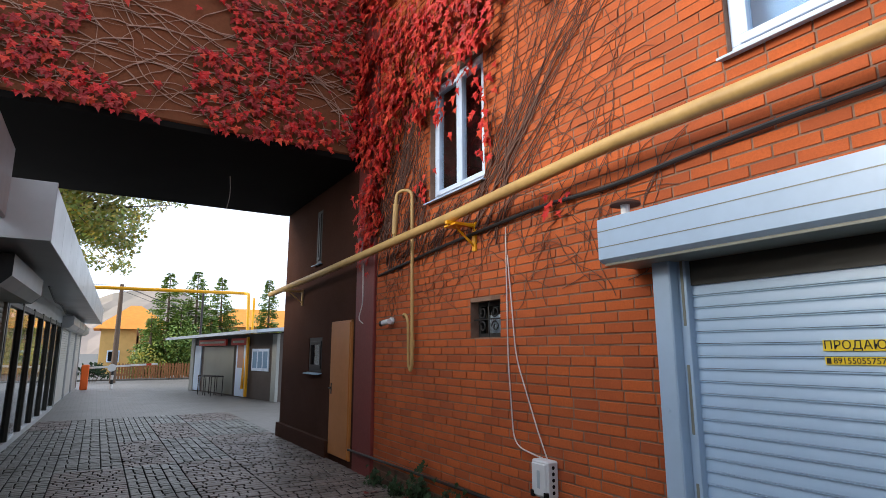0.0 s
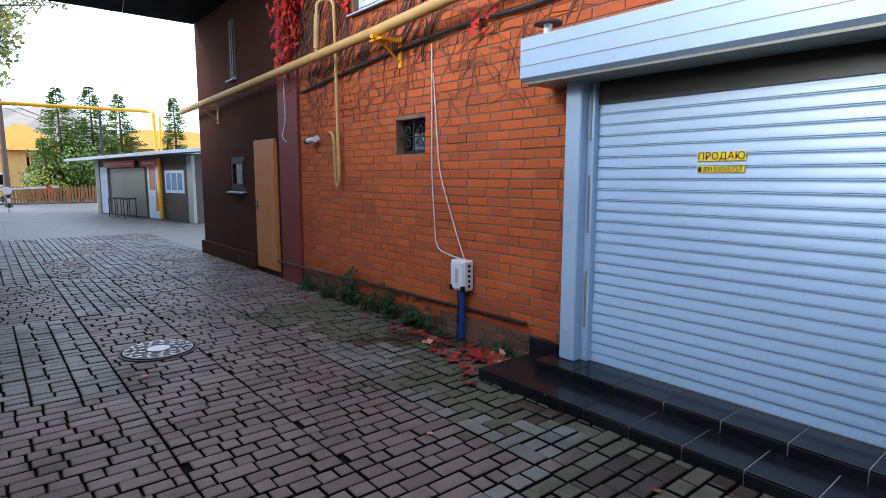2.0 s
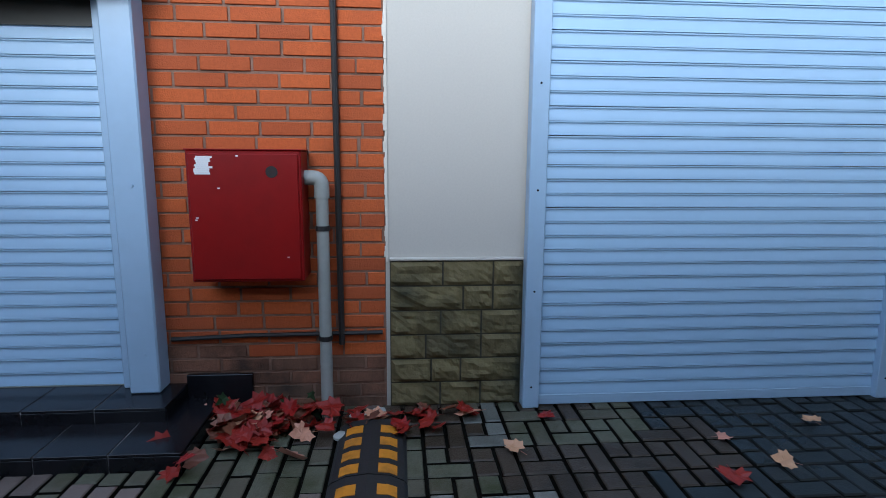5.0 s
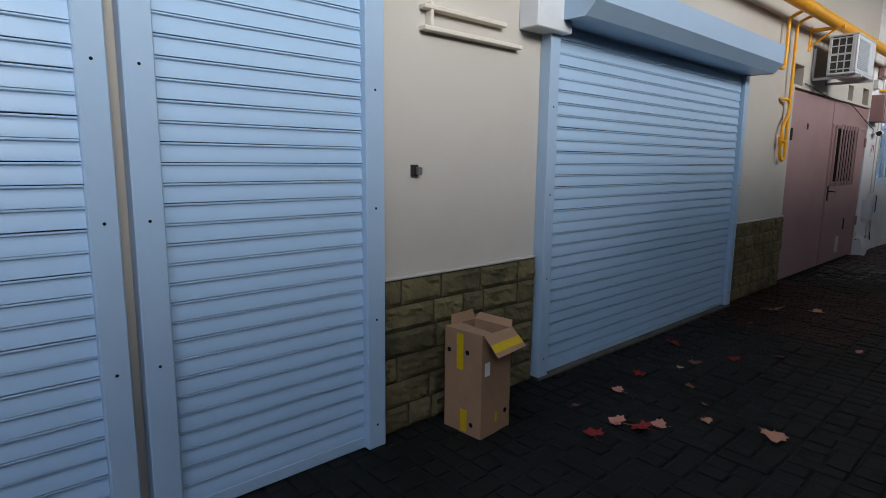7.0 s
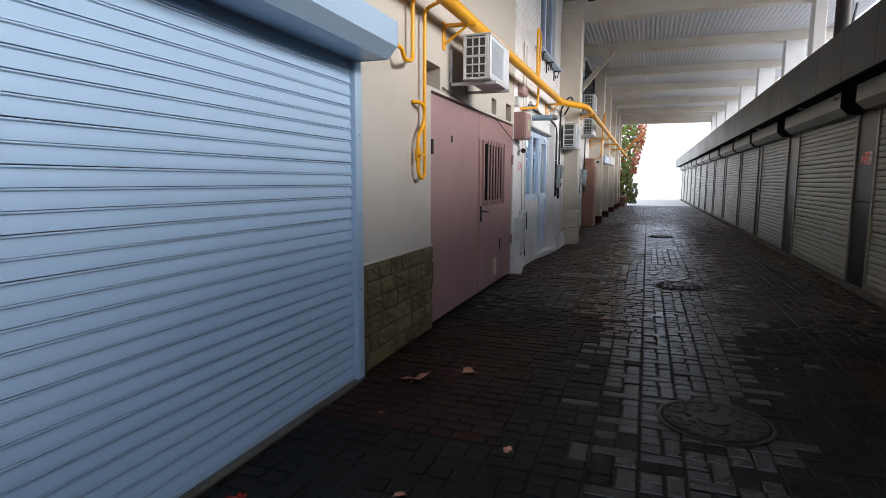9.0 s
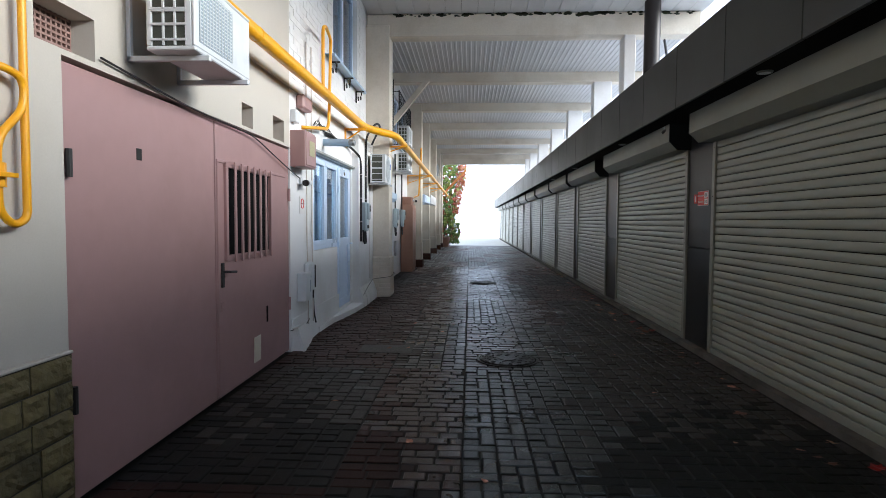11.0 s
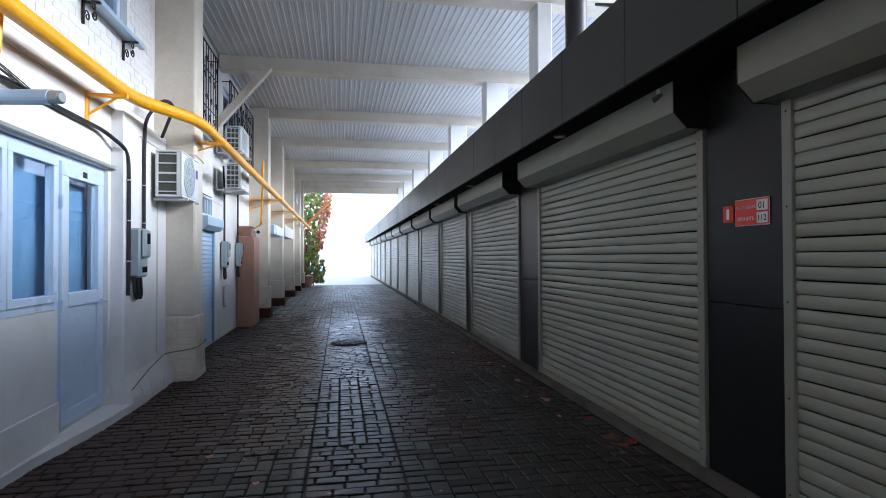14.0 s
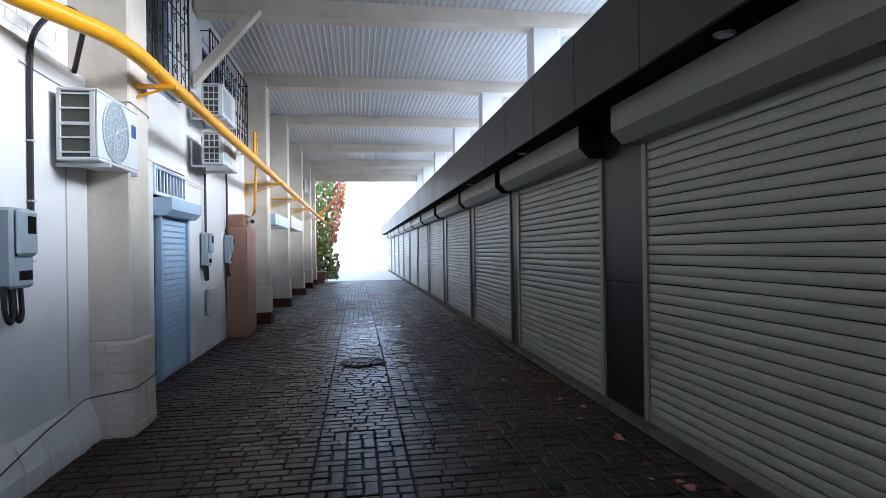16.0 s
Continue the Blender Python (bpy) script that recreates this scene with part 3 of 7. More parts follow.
M_CARD = material("brown_cardboard", (0.34, 0.20, 0.11), 0.85, vary=0.1, grain=30, stain=4, stain_amount=0.3, bump=0.08)
M_TAPE = material("yellow_tape", (0.62, 0.42, 0.01), 0.25, bump=0.05)
M_CASTIRON = material("cast_iron", (0.016, 0.015, 0.014), 0.45, metal=0.3, vary=0.3, grain=60, stain=5, stain_color=(0.035, 0.033, 0.03), stain_amount=0.5, bump=0.3)
M_CHROME = material("worn_bright_iron", (0.50, 0.49, 0.48), 0.35, metal=0.7, vary=0.3, grain=50, bump=0.2)
M_NOTICE = material("yellow_notice_paper", (0.85, 0.62, 0.02), 0.6, vary=0.04, bump=0.02)
M_INK = material("black_ink", (0.02, 0.018, 0.015), 0.7, bump=0)
M_SIGNRED = material("red_sign_print", (0.70, 0.05, 0.03), 0.45, vary=0.05, bump=0.01)
M_SIGNWHITE = material("white_sign_print", (0.78, 0.76, 0.74), 0.5, vary=0.05, bump=0.01)
M_LATTICE = material("perforated_clay_block", (0.30, 0.19, 0.16), 0.85, vary=0.3, grain=40, bump=0.4)
M_SHUT_DARK = material("brown_downpipe", (0.016, 0.011, 0.010), 0.5, vary=0.2, grain=20, bump=0.08)


def lettering(text, size, mat, parent, m, name="lettering", label=""):
    """Flat letters facing +z of m, centred."""
    cu = bpy.data.curves.new(name, "FONT")
    cu.body, cu.size, cu.align_x, cu.align_y, cu.extrude = text, size, "CENTER", "CENTER", 0.0006
    tmp = bpy.data.objects.new("tmp", cu)
    scene.collection.objects.link(tmp)
    data = bpy.data.meshes.new_from_object(tmp.evaluated_get(bpy.context.evaluated_depsgraph_get()))
    bpy.data.objects.remove(tmp)
    bpy.data.curves.remove(cu)
    data.materials.clear()
    data.materials.append(mat)
    return part(name, data, None, parent, label, at=m)


def facing(x, y, z, side=-1):
    """A pose whose +z looks along side * x, with its x axis to the viewer's right."""
    return pose(x, y, z, 90, 0, -90 if side < 0 else 90)


# ---- brick part of the alley ----
# notice on the garage shutter
note = thing("notice", (-0.004, 1.955, 1.577), "yellow sale notice with black lettering on the white shutter", "notice")
part("sheet", Mesh().box(-0.004, -0.001, -0.138, 0.138, -0.026, 0.026), M_NOTICE, note)
part("sheet", Mesh().box(-0.004, -0.001, -0.135, 0.135, -0.092, -0.055), M_NOTICE, note)
lettering("ПРОДАЮ", 0.058, M_INK, note, facing(-0.006, 0, 0))
lettering("89155055757", 0.040, M_INK, note, facing(-0.006, -0.012, -0.074))
part("handset", Mesh().box(-0.0055, -0.004, 0.108, 0.128, -0.088, -0.06, 0.0005), M_INK, note)

# tiled steps
TILE_W = 0.315


def tiled_step(x0, x1, y0, y1, z, z0, label):
    ob = thing("tiled_step", (0, 0, 0), label, "step", kind="structure")
    part("bed", Mesh().box(x0 + 0.008, x1, y0 + 0.008, y1 - 0.008, z0, z - 0.006), M_GROUT, ob)
    n = round((y1 - y0) / TILE_W)
    w = (y1 - y0) / n
    for k in range(n):
        a, b = y0 + k * w + 0.003, y0 + (k + 1) * w - 0.003
        part("tile", Mesh().box(x0, x1, a, b, z - 0.012, z, 0.002), M_TILE, ob)
        part("tile", Mesh().box(x0 - 0.001, x0 + 0.009, a, b, z0, z - 0.014, 0.001), M_TILE, ob)
    for y, s in ((y0, -1), (y1, 1)):
        part("tile", Mesh().box(x0 + 0.012, x1, y - 0.001 if s < 0 else y - 0.009, y + 0.009 if s < 0 else y + 0.001, z0, z - 0.014, 0.001), M_TILE, ob)
    return ob


tiled_step(-0.60, -0.0, 0.56, 3.33, 0.078, -0.03, "lower black tiled step below the garage shutter")
tiled_step(-0.30, 0.10, 0.74, 3.06, 0.15, 0.078, "upper black tiled step below the garage shutter")
for y0, y1 in ((0.40, 0.74), (3.06, 3.36)):
    sk = solid("tile_skirting", Mesh().box(-0.022, 0.02, y0, y1, 0.0, 0.20, 0.003), M_TILE, "black tile skirting on the brick wall beside the steps", "skirting", kind="structure")

# fire hose cabinet
fc = thing("fire_cabinet", (0, 0.345, 0.74), "red metal fire hose cabinet with a torn sticker", "fire cabinet")
part("body", Mesh().box(-0.20, -0.004, -0.265, 0.265, 0.0, 0.63, 0.006), M_RED, fc)
fdoor = part("door", Mesh().box(-0.212, -0.201, -0.252, 0.252, 0.014, 0.614, 0.004), M_RED, fc)
part("recess", Mesh().disc((-0.2125, -0.13, 0.53), 0.028, -0.002, 20, "x"), M_SHUT_DARK, fdoor, "round dark finger recess")
stk = Mesh()
random.seed(5)
for k in range(9):
    z = 0.555 + (k - 4) * 0.0095
    stk.box(-0.2135, -0.2122, 0.148 + random.uniform(-0.01, 0.01), 0.222 + random.uniform(-0.012, 0.004), z, z + 0.0092)
part("sticker", stk, M_SIGNWHITE, fdoor, "torn white sticker")
part("ledge", Mesh().box(-0.205, 0.0, -0.27, 0.27, 0.63, 0.636, 0.002), M_RED, fc)
for y_, z_ in ((0.11, 0.45), (0.215, 0.31), (0.22, 0.30), (-0.2, 0.12), (0.02, 0.60)):
    part("paint_chip", Mesh().box(-0.2129, -0.2121, y_, y_ + 0.012, z_, z_ + 0.006, 0.0003), M_SIGNWHITE, fdoor)

# drain pipe beside it
dp = thing("drain_pipe", (-0.10, 0.0, 0), "grey plastic pipe with clamps beside the red cabinet", "pipe")
part("pipe", Mesh().tube([(0, 0.0, -0.02), (0, 0.0, 1.17)], 0.031, 14), M_PIPE_GREY, dp, smooth=True)
part("elbow", Mesh().tube(rounded([(0, 0, 1.14), (0, 0, 1.24), (0, 0.09, 1.24)], 0.06), 0.037, 14), M_PIPE_GREY, dp, smooth=True)
for z in (0.42, 0.99):
    cl = part("clamp", Mesh().tube([(0, 0, z - 0.012), (0, 0, z + 0.012)], 0.036, 14), M_IRON, dp)
    part("bolt", Mesh().box(0.02, 0.1, -0.012, 0.012, z - 0.008, z + 0.008, 0.002), M_IRON, cl)
solid("riser_pipe", Mesh().tube([(-0.03, -0.075, 0.36), (-0.03, -0.07, 1.5), (-0.03, -0.06, 4.2)], 0.016, 8), M_IRON, "thin black pipe running up the brick wall", "pipe", smooth=True)
solid("water_pipe", Mesh().tube([(-0.025, -0.29, 0.42), (-0.025, 0.4, 0.415), (-0.025, 0.8, 0.40)], 0.012, 8), M_IRON, "thin dark pipe along the foot of the wall", "pipe", smooth=True)
solid("water_pipe", Mesh().tube([(-0.025, 3.4, 0.30), (-0.025, 5.0, 0.28), (-0.06, 7.4, 0.26), (-0.06, 8.1, 0.25)], 0.016, 8), M_SHUT_DARK, "thin dark pipe along the foot of the wall", "pipe", smooth=True)

# speed bump
sb = thing("speed_bump", (-0.28, -0.245, 0), "black rubber speed bump with worn yellow blocks", "speed bump")
for k in range(7):
    x1 = -k * 0.5
    prof = [(-0.165, 0.0), (-0.15, 0.018), (-0.09, 0.045), (0.0, 0.055), (0.09, 0.045), (0.15, 0.018), (0.165, 0.0)]
    mb = Mesh()
    v = [(x, y, z) for x in (x1 - 0.492, x1) for y, z in prof]
    mb.add(v, [(i, i + 1, 8 + i, 7 + i) for i in range(6)] + [tuple(range(7))[::-1], tuple(range(7, 14)), (0, 7, 13, 6)])
    sec = part("section", mb, M_RUBBER, sb)
    for j in range(4):
        xa = x1 - 0.065 - j * 0.115
        for s in (-1, 1):
            q = [(xa, s * 0.042, 0.0535), (xa - 0.070, s * 0.042, 0.0535), (xa - 0.070, s * 0.088, 0.0475), (xa, s * 0.088, 0.0475), (xa, s * 0.122, 0.0335), (xa - 0.070, s * 0.122, 0.0335)]
            part("yellow_block", Mesh().add(q + [(x, y, z - 0.008) for x, y, z in q], [(0, 1, 2, 3), (3, 2, 5, 4), (6, 9, 8, 7), (9, 10, 11, 8), (0, 6, 7, 1), (1, 7, 8, 2), (2, 8, 11, 5), (5, 11, 10, 4), (4, 10, 9, 3), (3, 9, 6, 0)]), M_BUMPYELLOW, sec)

# electric box low on the brick wall
eb = thing("junction_box", (0, 4.13, 0.42), "grey plastic junction box with round knockouts on the brick wall", "junction box")
part("casing", Mesh().box(-0.11, 0.0, -0.09, 0.10, 0.04, 0.31, 0.012), M_ACWHITE, eb)
part("cover", Mesh().box(-0.122, -0.108, -0.075, 0.085, 0.06, 0.29, 0.006), M_ACWHITE, eb)
part("window", Mesh().box(-0.126, -0.121, -0.012, 0.02, 0.11, 0.24, 0.002), M_GREYPLASTIC, eb)
for k in range(5):
    part("knockout", Mesh().disc((-0.055, -0.089, 0.085 + 0.045 * k), 0.014, -0.003, 12, "y"), M_DARK, eb)
for sy in (-1, 1):
    part("corner", Mesh().box(-0.126, -0.10, 0.005 + sy * 0.075 - 0.02, 0.005 + sy * 0.075 + 0.02, 0.04, 0.09, 0.004), M_DARK, eb)
part("conduit", Mesh().tube(rounded([(-0.06, 0.0, 0.05), (-0.06, -0.01, -0.12), (-0.05, 0.02, -0.40)], 0.05), 0.028, 10), M_BLUE, eb, "blue corrugated conduit", smooth=True)
part("cable", Mesh().tube(rounded([(-0.05, 0.05, 0.05), (-0.05, 0.05, -0.15), (-0.06, 0.06, -0.42)], 0.05), 0.014, 8), M_CABLE, eb, smooth=True)
for pts, r in (([(-0.01, 4.62, 2.66), (-0.012, 4.62, 1.5), (-0.012, 4.56, 0.78), (-0.02, 4.3, 0.74), (-0.03, 4.18, 0.73)], 0.006), ([(-0.01, 4.60, 2.4), (-0.02, 4.5, 1.5), (-0.03, 4.22, 0.9), (-0.03, 4.13, 0.73)], 0.006)):
    solid("cable", Mesh().tube(rounded(pts, 0.15), r, 6), M_WHITECABLE, "thin white cable hanging down the brick wall", "cable", group="cables on the wall", smooth=True)
solid("cable", Mesh().tube(rounded([(-0.03, 7.3, 2.52), (-0.03, 5.6, 2.66), (-0.035, 4.0, 2.74), (-0.03, 3.4, 2.71), (-0.03, 2.4, 2.78), (-0.03, 1.0, 2.80), (-0.03, -0.2, 2.8)], 0.4), 0.018, 8), M_CABLE, "thick black cable strung along the brick wall", "cable", group="cables on the wall", smooth=True)
solid("cable", Mesh().tube(rounded([(-0.06, 7.75, 2.75), (-0.07, 7.7, 2.2), (-0.08, 7.82, 1.98), (-0.06, 7.7, 1.92)], 0.1), 0.007, 6), M_WHITECABLE, "loose white cable end on the maroon pier", "cable", smooth=True)

# faded gas pipe, its brackets and valve loop
solid("gas_pipe", Mesh().tube([(-0.25, 11.9, 2.66), (-0.25, 9.0, 2.73), (-0.25, 5.15, 2.84), (-0.25, 3.1, 2.93), (-0.25, 1.0, 2.93), (-0.25, -8.0, 2.96)], 0.050, 14), M_OCHRE, "faded ochre gas pipe along the brick wall", "pipe", smooth=True)


def pipe_bracket(y, z, x, mat, m_label, drop=0.27):
    b = thing("pipe_bracket", (0, y, z), m_label, "bracket", "gas pipe brackets")
    part("arm", Mesh().box(x - 0.09, -0.0, -0.022, 0.022, -0.035, 0.0, 0.003), mat, b)
    part("wall_plate", Mesh().box(-0.02, 0.004, -0.028, 0.028, -drop, 0.02, 0.003), mat, b)
    part("brace", Mesh().tube([(x, 0, -0.03), (-0.012, 0, -drop + 0.05)], 0.012, 6), mat, b)
    return b


br = pipe_bracket(5.12, 2.785, -0.25, M_YELLOW, "yellow angle-iron bracket under the gas pipe")
part("plate", Mesh().box(-0.30, -0.16, -0.10, 0.10, -0.05, -0.03, 0.003), M_YELLOW, br)
pipe_bracket(10.6, 2.63, -0.25, M_OCHRE, "ochre bracket under the gas pipe")
loop = thing("gas_riser", (-0.1, 6.3, 0), "ochre gas riser looping over the main pipe with a valve", "pipe")
part("loop", Mesh().tube(rounded([(-0.12, 0.17, 2.86), (-0.1, 0.17, 3.40), (-0.04, 0.10, 3.44), (0.02, 0.0, 3.40), (0.03, 0.0, 2.6), (0.03, -0.02, 1.40)], 0.08), 0.02, 10), M_OCHRE, loop, smooth=True)
part("thick_leg", Mesh().tube([(-0.12, 0.17, 2.90), (-0.105, 0.17, 3.27)], 0.032, 10), M_OCHRE, loop, smooth=True)
part("hook", Mesh().tube(rounded([(0.05, 0.16, 1.93), (0.0, 0.16, 1.95), (-0.01, 0.09, 1.98), (0.0, 0.03, 1.9), (0.02, 0.05, 1.40), (0.03, 0.015, 1.32), (0.03, -0.02, 1.40)], 0.06), 0.016, 8), M_OCHRE, loop, smooth=True)
part("valve", Mesh().tube([(0.03, -0.02, 1.58), (0.03, -0.02, 1.68)], 0.028, 8), M_OCHRE, loop)


def cctv(m, label):
    c = thing("security_camera", m, label, "camera")
    part("mount", Mesh().disc((0.0, 0, 0), 0.045, -0.03, 16, "x"), M_ACWHITE, c)
    part("arm", Mesh().tube([(-0.02, 0, 0), (-0.09, 0, -0.01)], 0.014, 8), M_ACWHITE, c)
    part("body", Mesh().tube([(-0.09, -0.09, -0.01), (-0.10, 0.07, -0.025)], 0.034, 14), M_ACWHITE, c, smooth=True)
    part("lens", Mesh().tube([(-0.10, 0.065, -0.025), (-0.103, 0.115, -0.03)], 0.037, 14), M_IRON, c, "black lens hood")
    return c


cctv((0, 6.92, 1.92), "white and black security camera on the brick wall")
# rusty mushroom vent on the hood, not a light source
ventc = thing("hood_vent", (-0.17, 3.12, 2.42), "small rusty mushroom vent on top of the garage hood", "lamp")
part("stem", Mesh().tube([(0, 0, 0), (0, 0, 0.09)], 0.03, 12), M_SIGNWHITE, ventc)
part("cap", Mesh().tube([(0, 0, 0.085), (0, 0, 0.10), (0, 0, 0.12)], [0.10, 0.095, 0.03], 20), M_RUST, ventc)

# small grated window in the brick wall
gw = thing("window_small", (0.0, 4.98, 1.68), "small window behind a curly black iron grille", "window", kind="structure")
part("frame", Mesh().box(0.10, 0.16, -0.24, 0.24, 0.0, 0.04).box(0.10, 0.16, -0.24, 0.24, 0.30, 0.34).box(0.10, 0.16, -0.24, -0.20, 0.04, 0.30).box(0.10, 0.16, 0.20, 0.24, 0.04, 0.30), M_IRON, gw)
part("pane", Mesh().box(0.13, 0.136, -0.2, 0.2, 0.04, 0.3), M_GLASS, gw)
part("blind", Mesh().box(0.19, 0.2, -0.14, 0.2, 0.02, 0.22), M_SIGNWHITE, gw, "white board behind the pane")
gm = Mesh()


def scroll(mb, cx, cz, r, turn, x, thick=0.007):
    pts = []
    for k in range(15):
        t = k / 14
        a = turn * t * 2 * math.pi * 1.2
        pts.append((x, cx + (r * (1 - 0.75 * t)) * math.cos(a), cz + (r * (1 - 0.75 * t)) * math.sin(a)))
    mb.tube(pts, thick, 5)


for y in (-0.1, 0.1):
    scroll(gm, y, 0.10, 0.06, 1, 0.05)
    scroll(gm, y, 0.24, 0.06, -1, 0.05)
gm.tube([(0.05, 0, 0.0), (0.05, 0, 0.34)], 0.007, 6).tube([(0.05, -0.24, 0.17), (0.05, 0.24, 0.17)], 0.007, 6)
part("grille", gm, M_IRON, gw, "curly wrought iron grille", smooth=True)


def pvc_window(name, y0, y1, z0, z1, sashes, label, x=0.10, sill=True, inside=None, frame_mat=None):
    """A white framed window in the wall; sashes: shares of the width."""
    w = thing(name, (x, (y0 + y1) / 2, z0), label, "window", kind="structure")
    h, W = z1 - z0, y1 - y0
    f = 0.06
    M_F = frame_mat or M_PVC
    part("window_frame", Mesh().box(-0.03, 0.03, -W / 2, W / 2, 0, f, 0.004).box(-0.03, 0.03, -W / 2, W / 2, h - f, h, 0.004).box(-0.03, 0.03, -W / 2, -W / 2 + f, f, h - f, 0.004).box(-0.03, 0.03, W / 2 - f, W / 2, f, h - f, 0.004), M_F, w)
    y = -W / 2 + f
    span = W - 2 * f
    for s in sashes:
        a, b = y, y + span * s
        sash = part("sash", Mesh().box(-0.045, 0.02, a, b, f, f + 0.055, 0.004).box(-0.045, 0.02, a, b, h - f - 0.055, h - f, 0.004).box(-0.045, 0.02, a, a + 0.055, f + 0.055, h - f - 0.055, 0.004).box(-0.045, 0.02, b - 0.055, b, f + 0.055, h - f - 0.055, 0.004), M_F, w)
        pane = part("pane", Mesh().box(-0.012, -0.006, a + 0.05, b - 0.05, f + 0.05, h - f - 0.05), M_GLASS, sash)
        pane.visible_shadow = False
        y = b
    if sill:
        part("window_sill", Mesh().extrude_y([(-x - 0.06, -0.035), (-x - 0.06, -0.02), (-0.02, 0.0), (-0.02, -0.015)], -W / 2 - 0.04, W / 2 + 0.04), M_SHUTTER_FRAME, w)
    if inside:
        part("curtain", Mesh().box(0.16, 0.17, -W / 2, W / 2, 0.0, h), inside, w, "pale curtain behind the glass")
    return w


pvc_window("window_upper", 4.95, 6.02, 3.22, 4.62, (0.5, 0.5), "white upper window framed by red creeper")
pvc_window("window_upper", 1.10, 2.43, 3.30, 4.70, (0.55, 0.45), "white upper window reflecting the sky", x=0.08, inside=M_BLIND)

# doors and windows of the passage wall
od = thing("door_orange", (0.02, 8.62, 0.07), "plain orange-brown painted steel door in the dark passage wall", "door", kind="structure")
part("frame", Mesh().box(-0.03, 0.05, -0.40, -0.36, 0, 1.93, 0.004).box(-0.03, 0.05, 0.36, 0.40, 0, 1.93, 0.004).box(-0.03, 0.05, -0.40, 0.40, 1.89, 1.93, 0.004), M_ORANGE_DOOR, od)
leaf = part("leaf", Mesh().box(-0.045, 0.01, -0.37, 0.37, 0.01, 1.90, 0.005), M_ORANGE_DOOR, od)
part("door_handle", Mesh().tube([(-0.05, 0.30, 0.95), (-0.09, 0.30, 0.95), (-0.09, 0.20, 0.95)], 0.010, 8), M_IRON, leaf)
part("lock_plate", Mesh().box(-0.05, -0.044, 0.28, 0.32, 0.86, 1.02, 0.002), M_IRON, leaf)
pvc_window("window_passage", 9.52, 10.18, 1.22, 1.78, (1.0,), "small dark framed window in the dark wall", x=0.06, frame_mat=M_SHUT_DARK)
pvc_window("window_passage", 9.72, 9.98, 3.02, 3.95, (1.0,), "narrow tall dark window with a pale sill in the dark wall", x=0.05, frame_mat=M_SHUT_DARK)
solid("passage_skirting", Mesh().box(-0.05, 0.02, 9.05, 11.78, -0.03, 0.24, 0.006), M_BROWN, "brown painted plinth of the passage wall", "plinth", kind="structure")

# ---- plastered part ----
pk = thing("garage_gate", (0.02, -11.765, 0.0), "pink painted steel gate with a barred wicket door", "gate")
part("leaf", Mesh().box(0.0, 0.04, 0.065, 1.73, 0.02, 2.25, 0.005), M_PINK, pk)
wk = part("wicket_door", Mesh().box(-0.004, 0.04, -1.73, 0.05, 0.02, 2.25, 0.005), M_PINK, pk)
part("door_edge", Mesh().box(-0.016, -0.003, -1.60, 0.045, 1.93, 1.955, 0.003).box(-0.016, -0.003, 0.02, 0.045, 0.05, 1.93, 0.003), M_PINK, wk)
part("opening", Mesh().box(-0.006, 0.0, -1.10, -0.14, 1.18, 1.90), M_DARK, wk, "dark glazed opening")
part("opening_rim", Mesh().box(-0.03, -0.004, -1.15, -0.09, 1.13, 1.17, 0.003).box(-0.03, -0.004, -1.15, -0.09, 1.90, 1.94, 0.003).box(-0.03, -0.004, -1.15, -1.11, 1.17, 1.90, 0.003).box(-0.03, -0.004, -0.13, -0.09, 1.17, 1.90, 0.003), M_PINK, wk)
for k in range(7):
    part("bar", Mesh().box(-0.065, -0.05, -0.20 - k * 0.14 - 0.017, -0.20 - k * 0.14 + 0.017, 1.12, 1.95, 0.003), M_PINK, wk)
part("door_handle", Mesh().box(-0.02, -0.004, -0.06, -0.02, 0.92, 1.12, 0.003).tube(rounded([(-0.015, -0.04, 1.05), (-0.07, -0.04, 1.05), (-0.07, -0.17, 1.04)], 0.02), 0.010, 8), M_IRON, wk, "black lever handle")
part("keyhole_plate", Mesh().box(-0.012, -0.004, -0.06, -0.02, 0.72, 0.80, 0.002), M_PINK, wk)
for y in (1.70, -1.70):
    for z in (0.55, 1.75):
        part("hinge", Mesh().tube([(-0.02, y, z - 0.07), (-0.02, y, z + 0.07)], 0.016, 8), M_IRON if y > 0 else M_PINK, pk)
part("patch_plate", Mesh().box(-0.012, -0.004, -0.86, -0.70, 0.13, 0.37, 0.003), M_BEAM, wk, "yellowed cream plate")
part("bolt_slot", Mesh().box(-0.012, -0.004, -1.06, -1.03, 0.46, 0.62, 0.002), M_DARK, wk)
part("number_plate", Mesh().box(-0.006, 0.0, 1.05, 1.10, 1.83, 1.90, 0.002), M_INK, pk)

for y, z0, z1, w in ((-10.07, 2.30, 2.52, 0.42), (-13.15, 2.30, 2.53, 0.34), (-12.325, 2.30, 2.50, 0.25)):
    v = thing("vent_niche", (0.14, y, z0), "clay lattice vent set deep in the plastered wall", "vent", "vents above the pink gate", "structure")
    mb = Mesh().box(0.02, 0.06, -w / 2, w / 2, 0, z1 - z0)
    part("backing", mb, M_DARK, v)
    grid = Mesh()
    for k in range(int(w / 0.035) + 1):
        grid.box(-0.01, 0.019, -w / 2 + k * 0.035 - 0.006, -w / 2 + k * 0.035 + 0.006, 0, z1 - z0)
    for k in range(int((z1 - z0) / 0.03) + 1):
        grid.box(-0.012, 0.018, -w / 2, w / 2, k * 0.03 - 0.006, k * 0.03 + 0.006)
    part("lattice", grid, M_LATTICE, v)

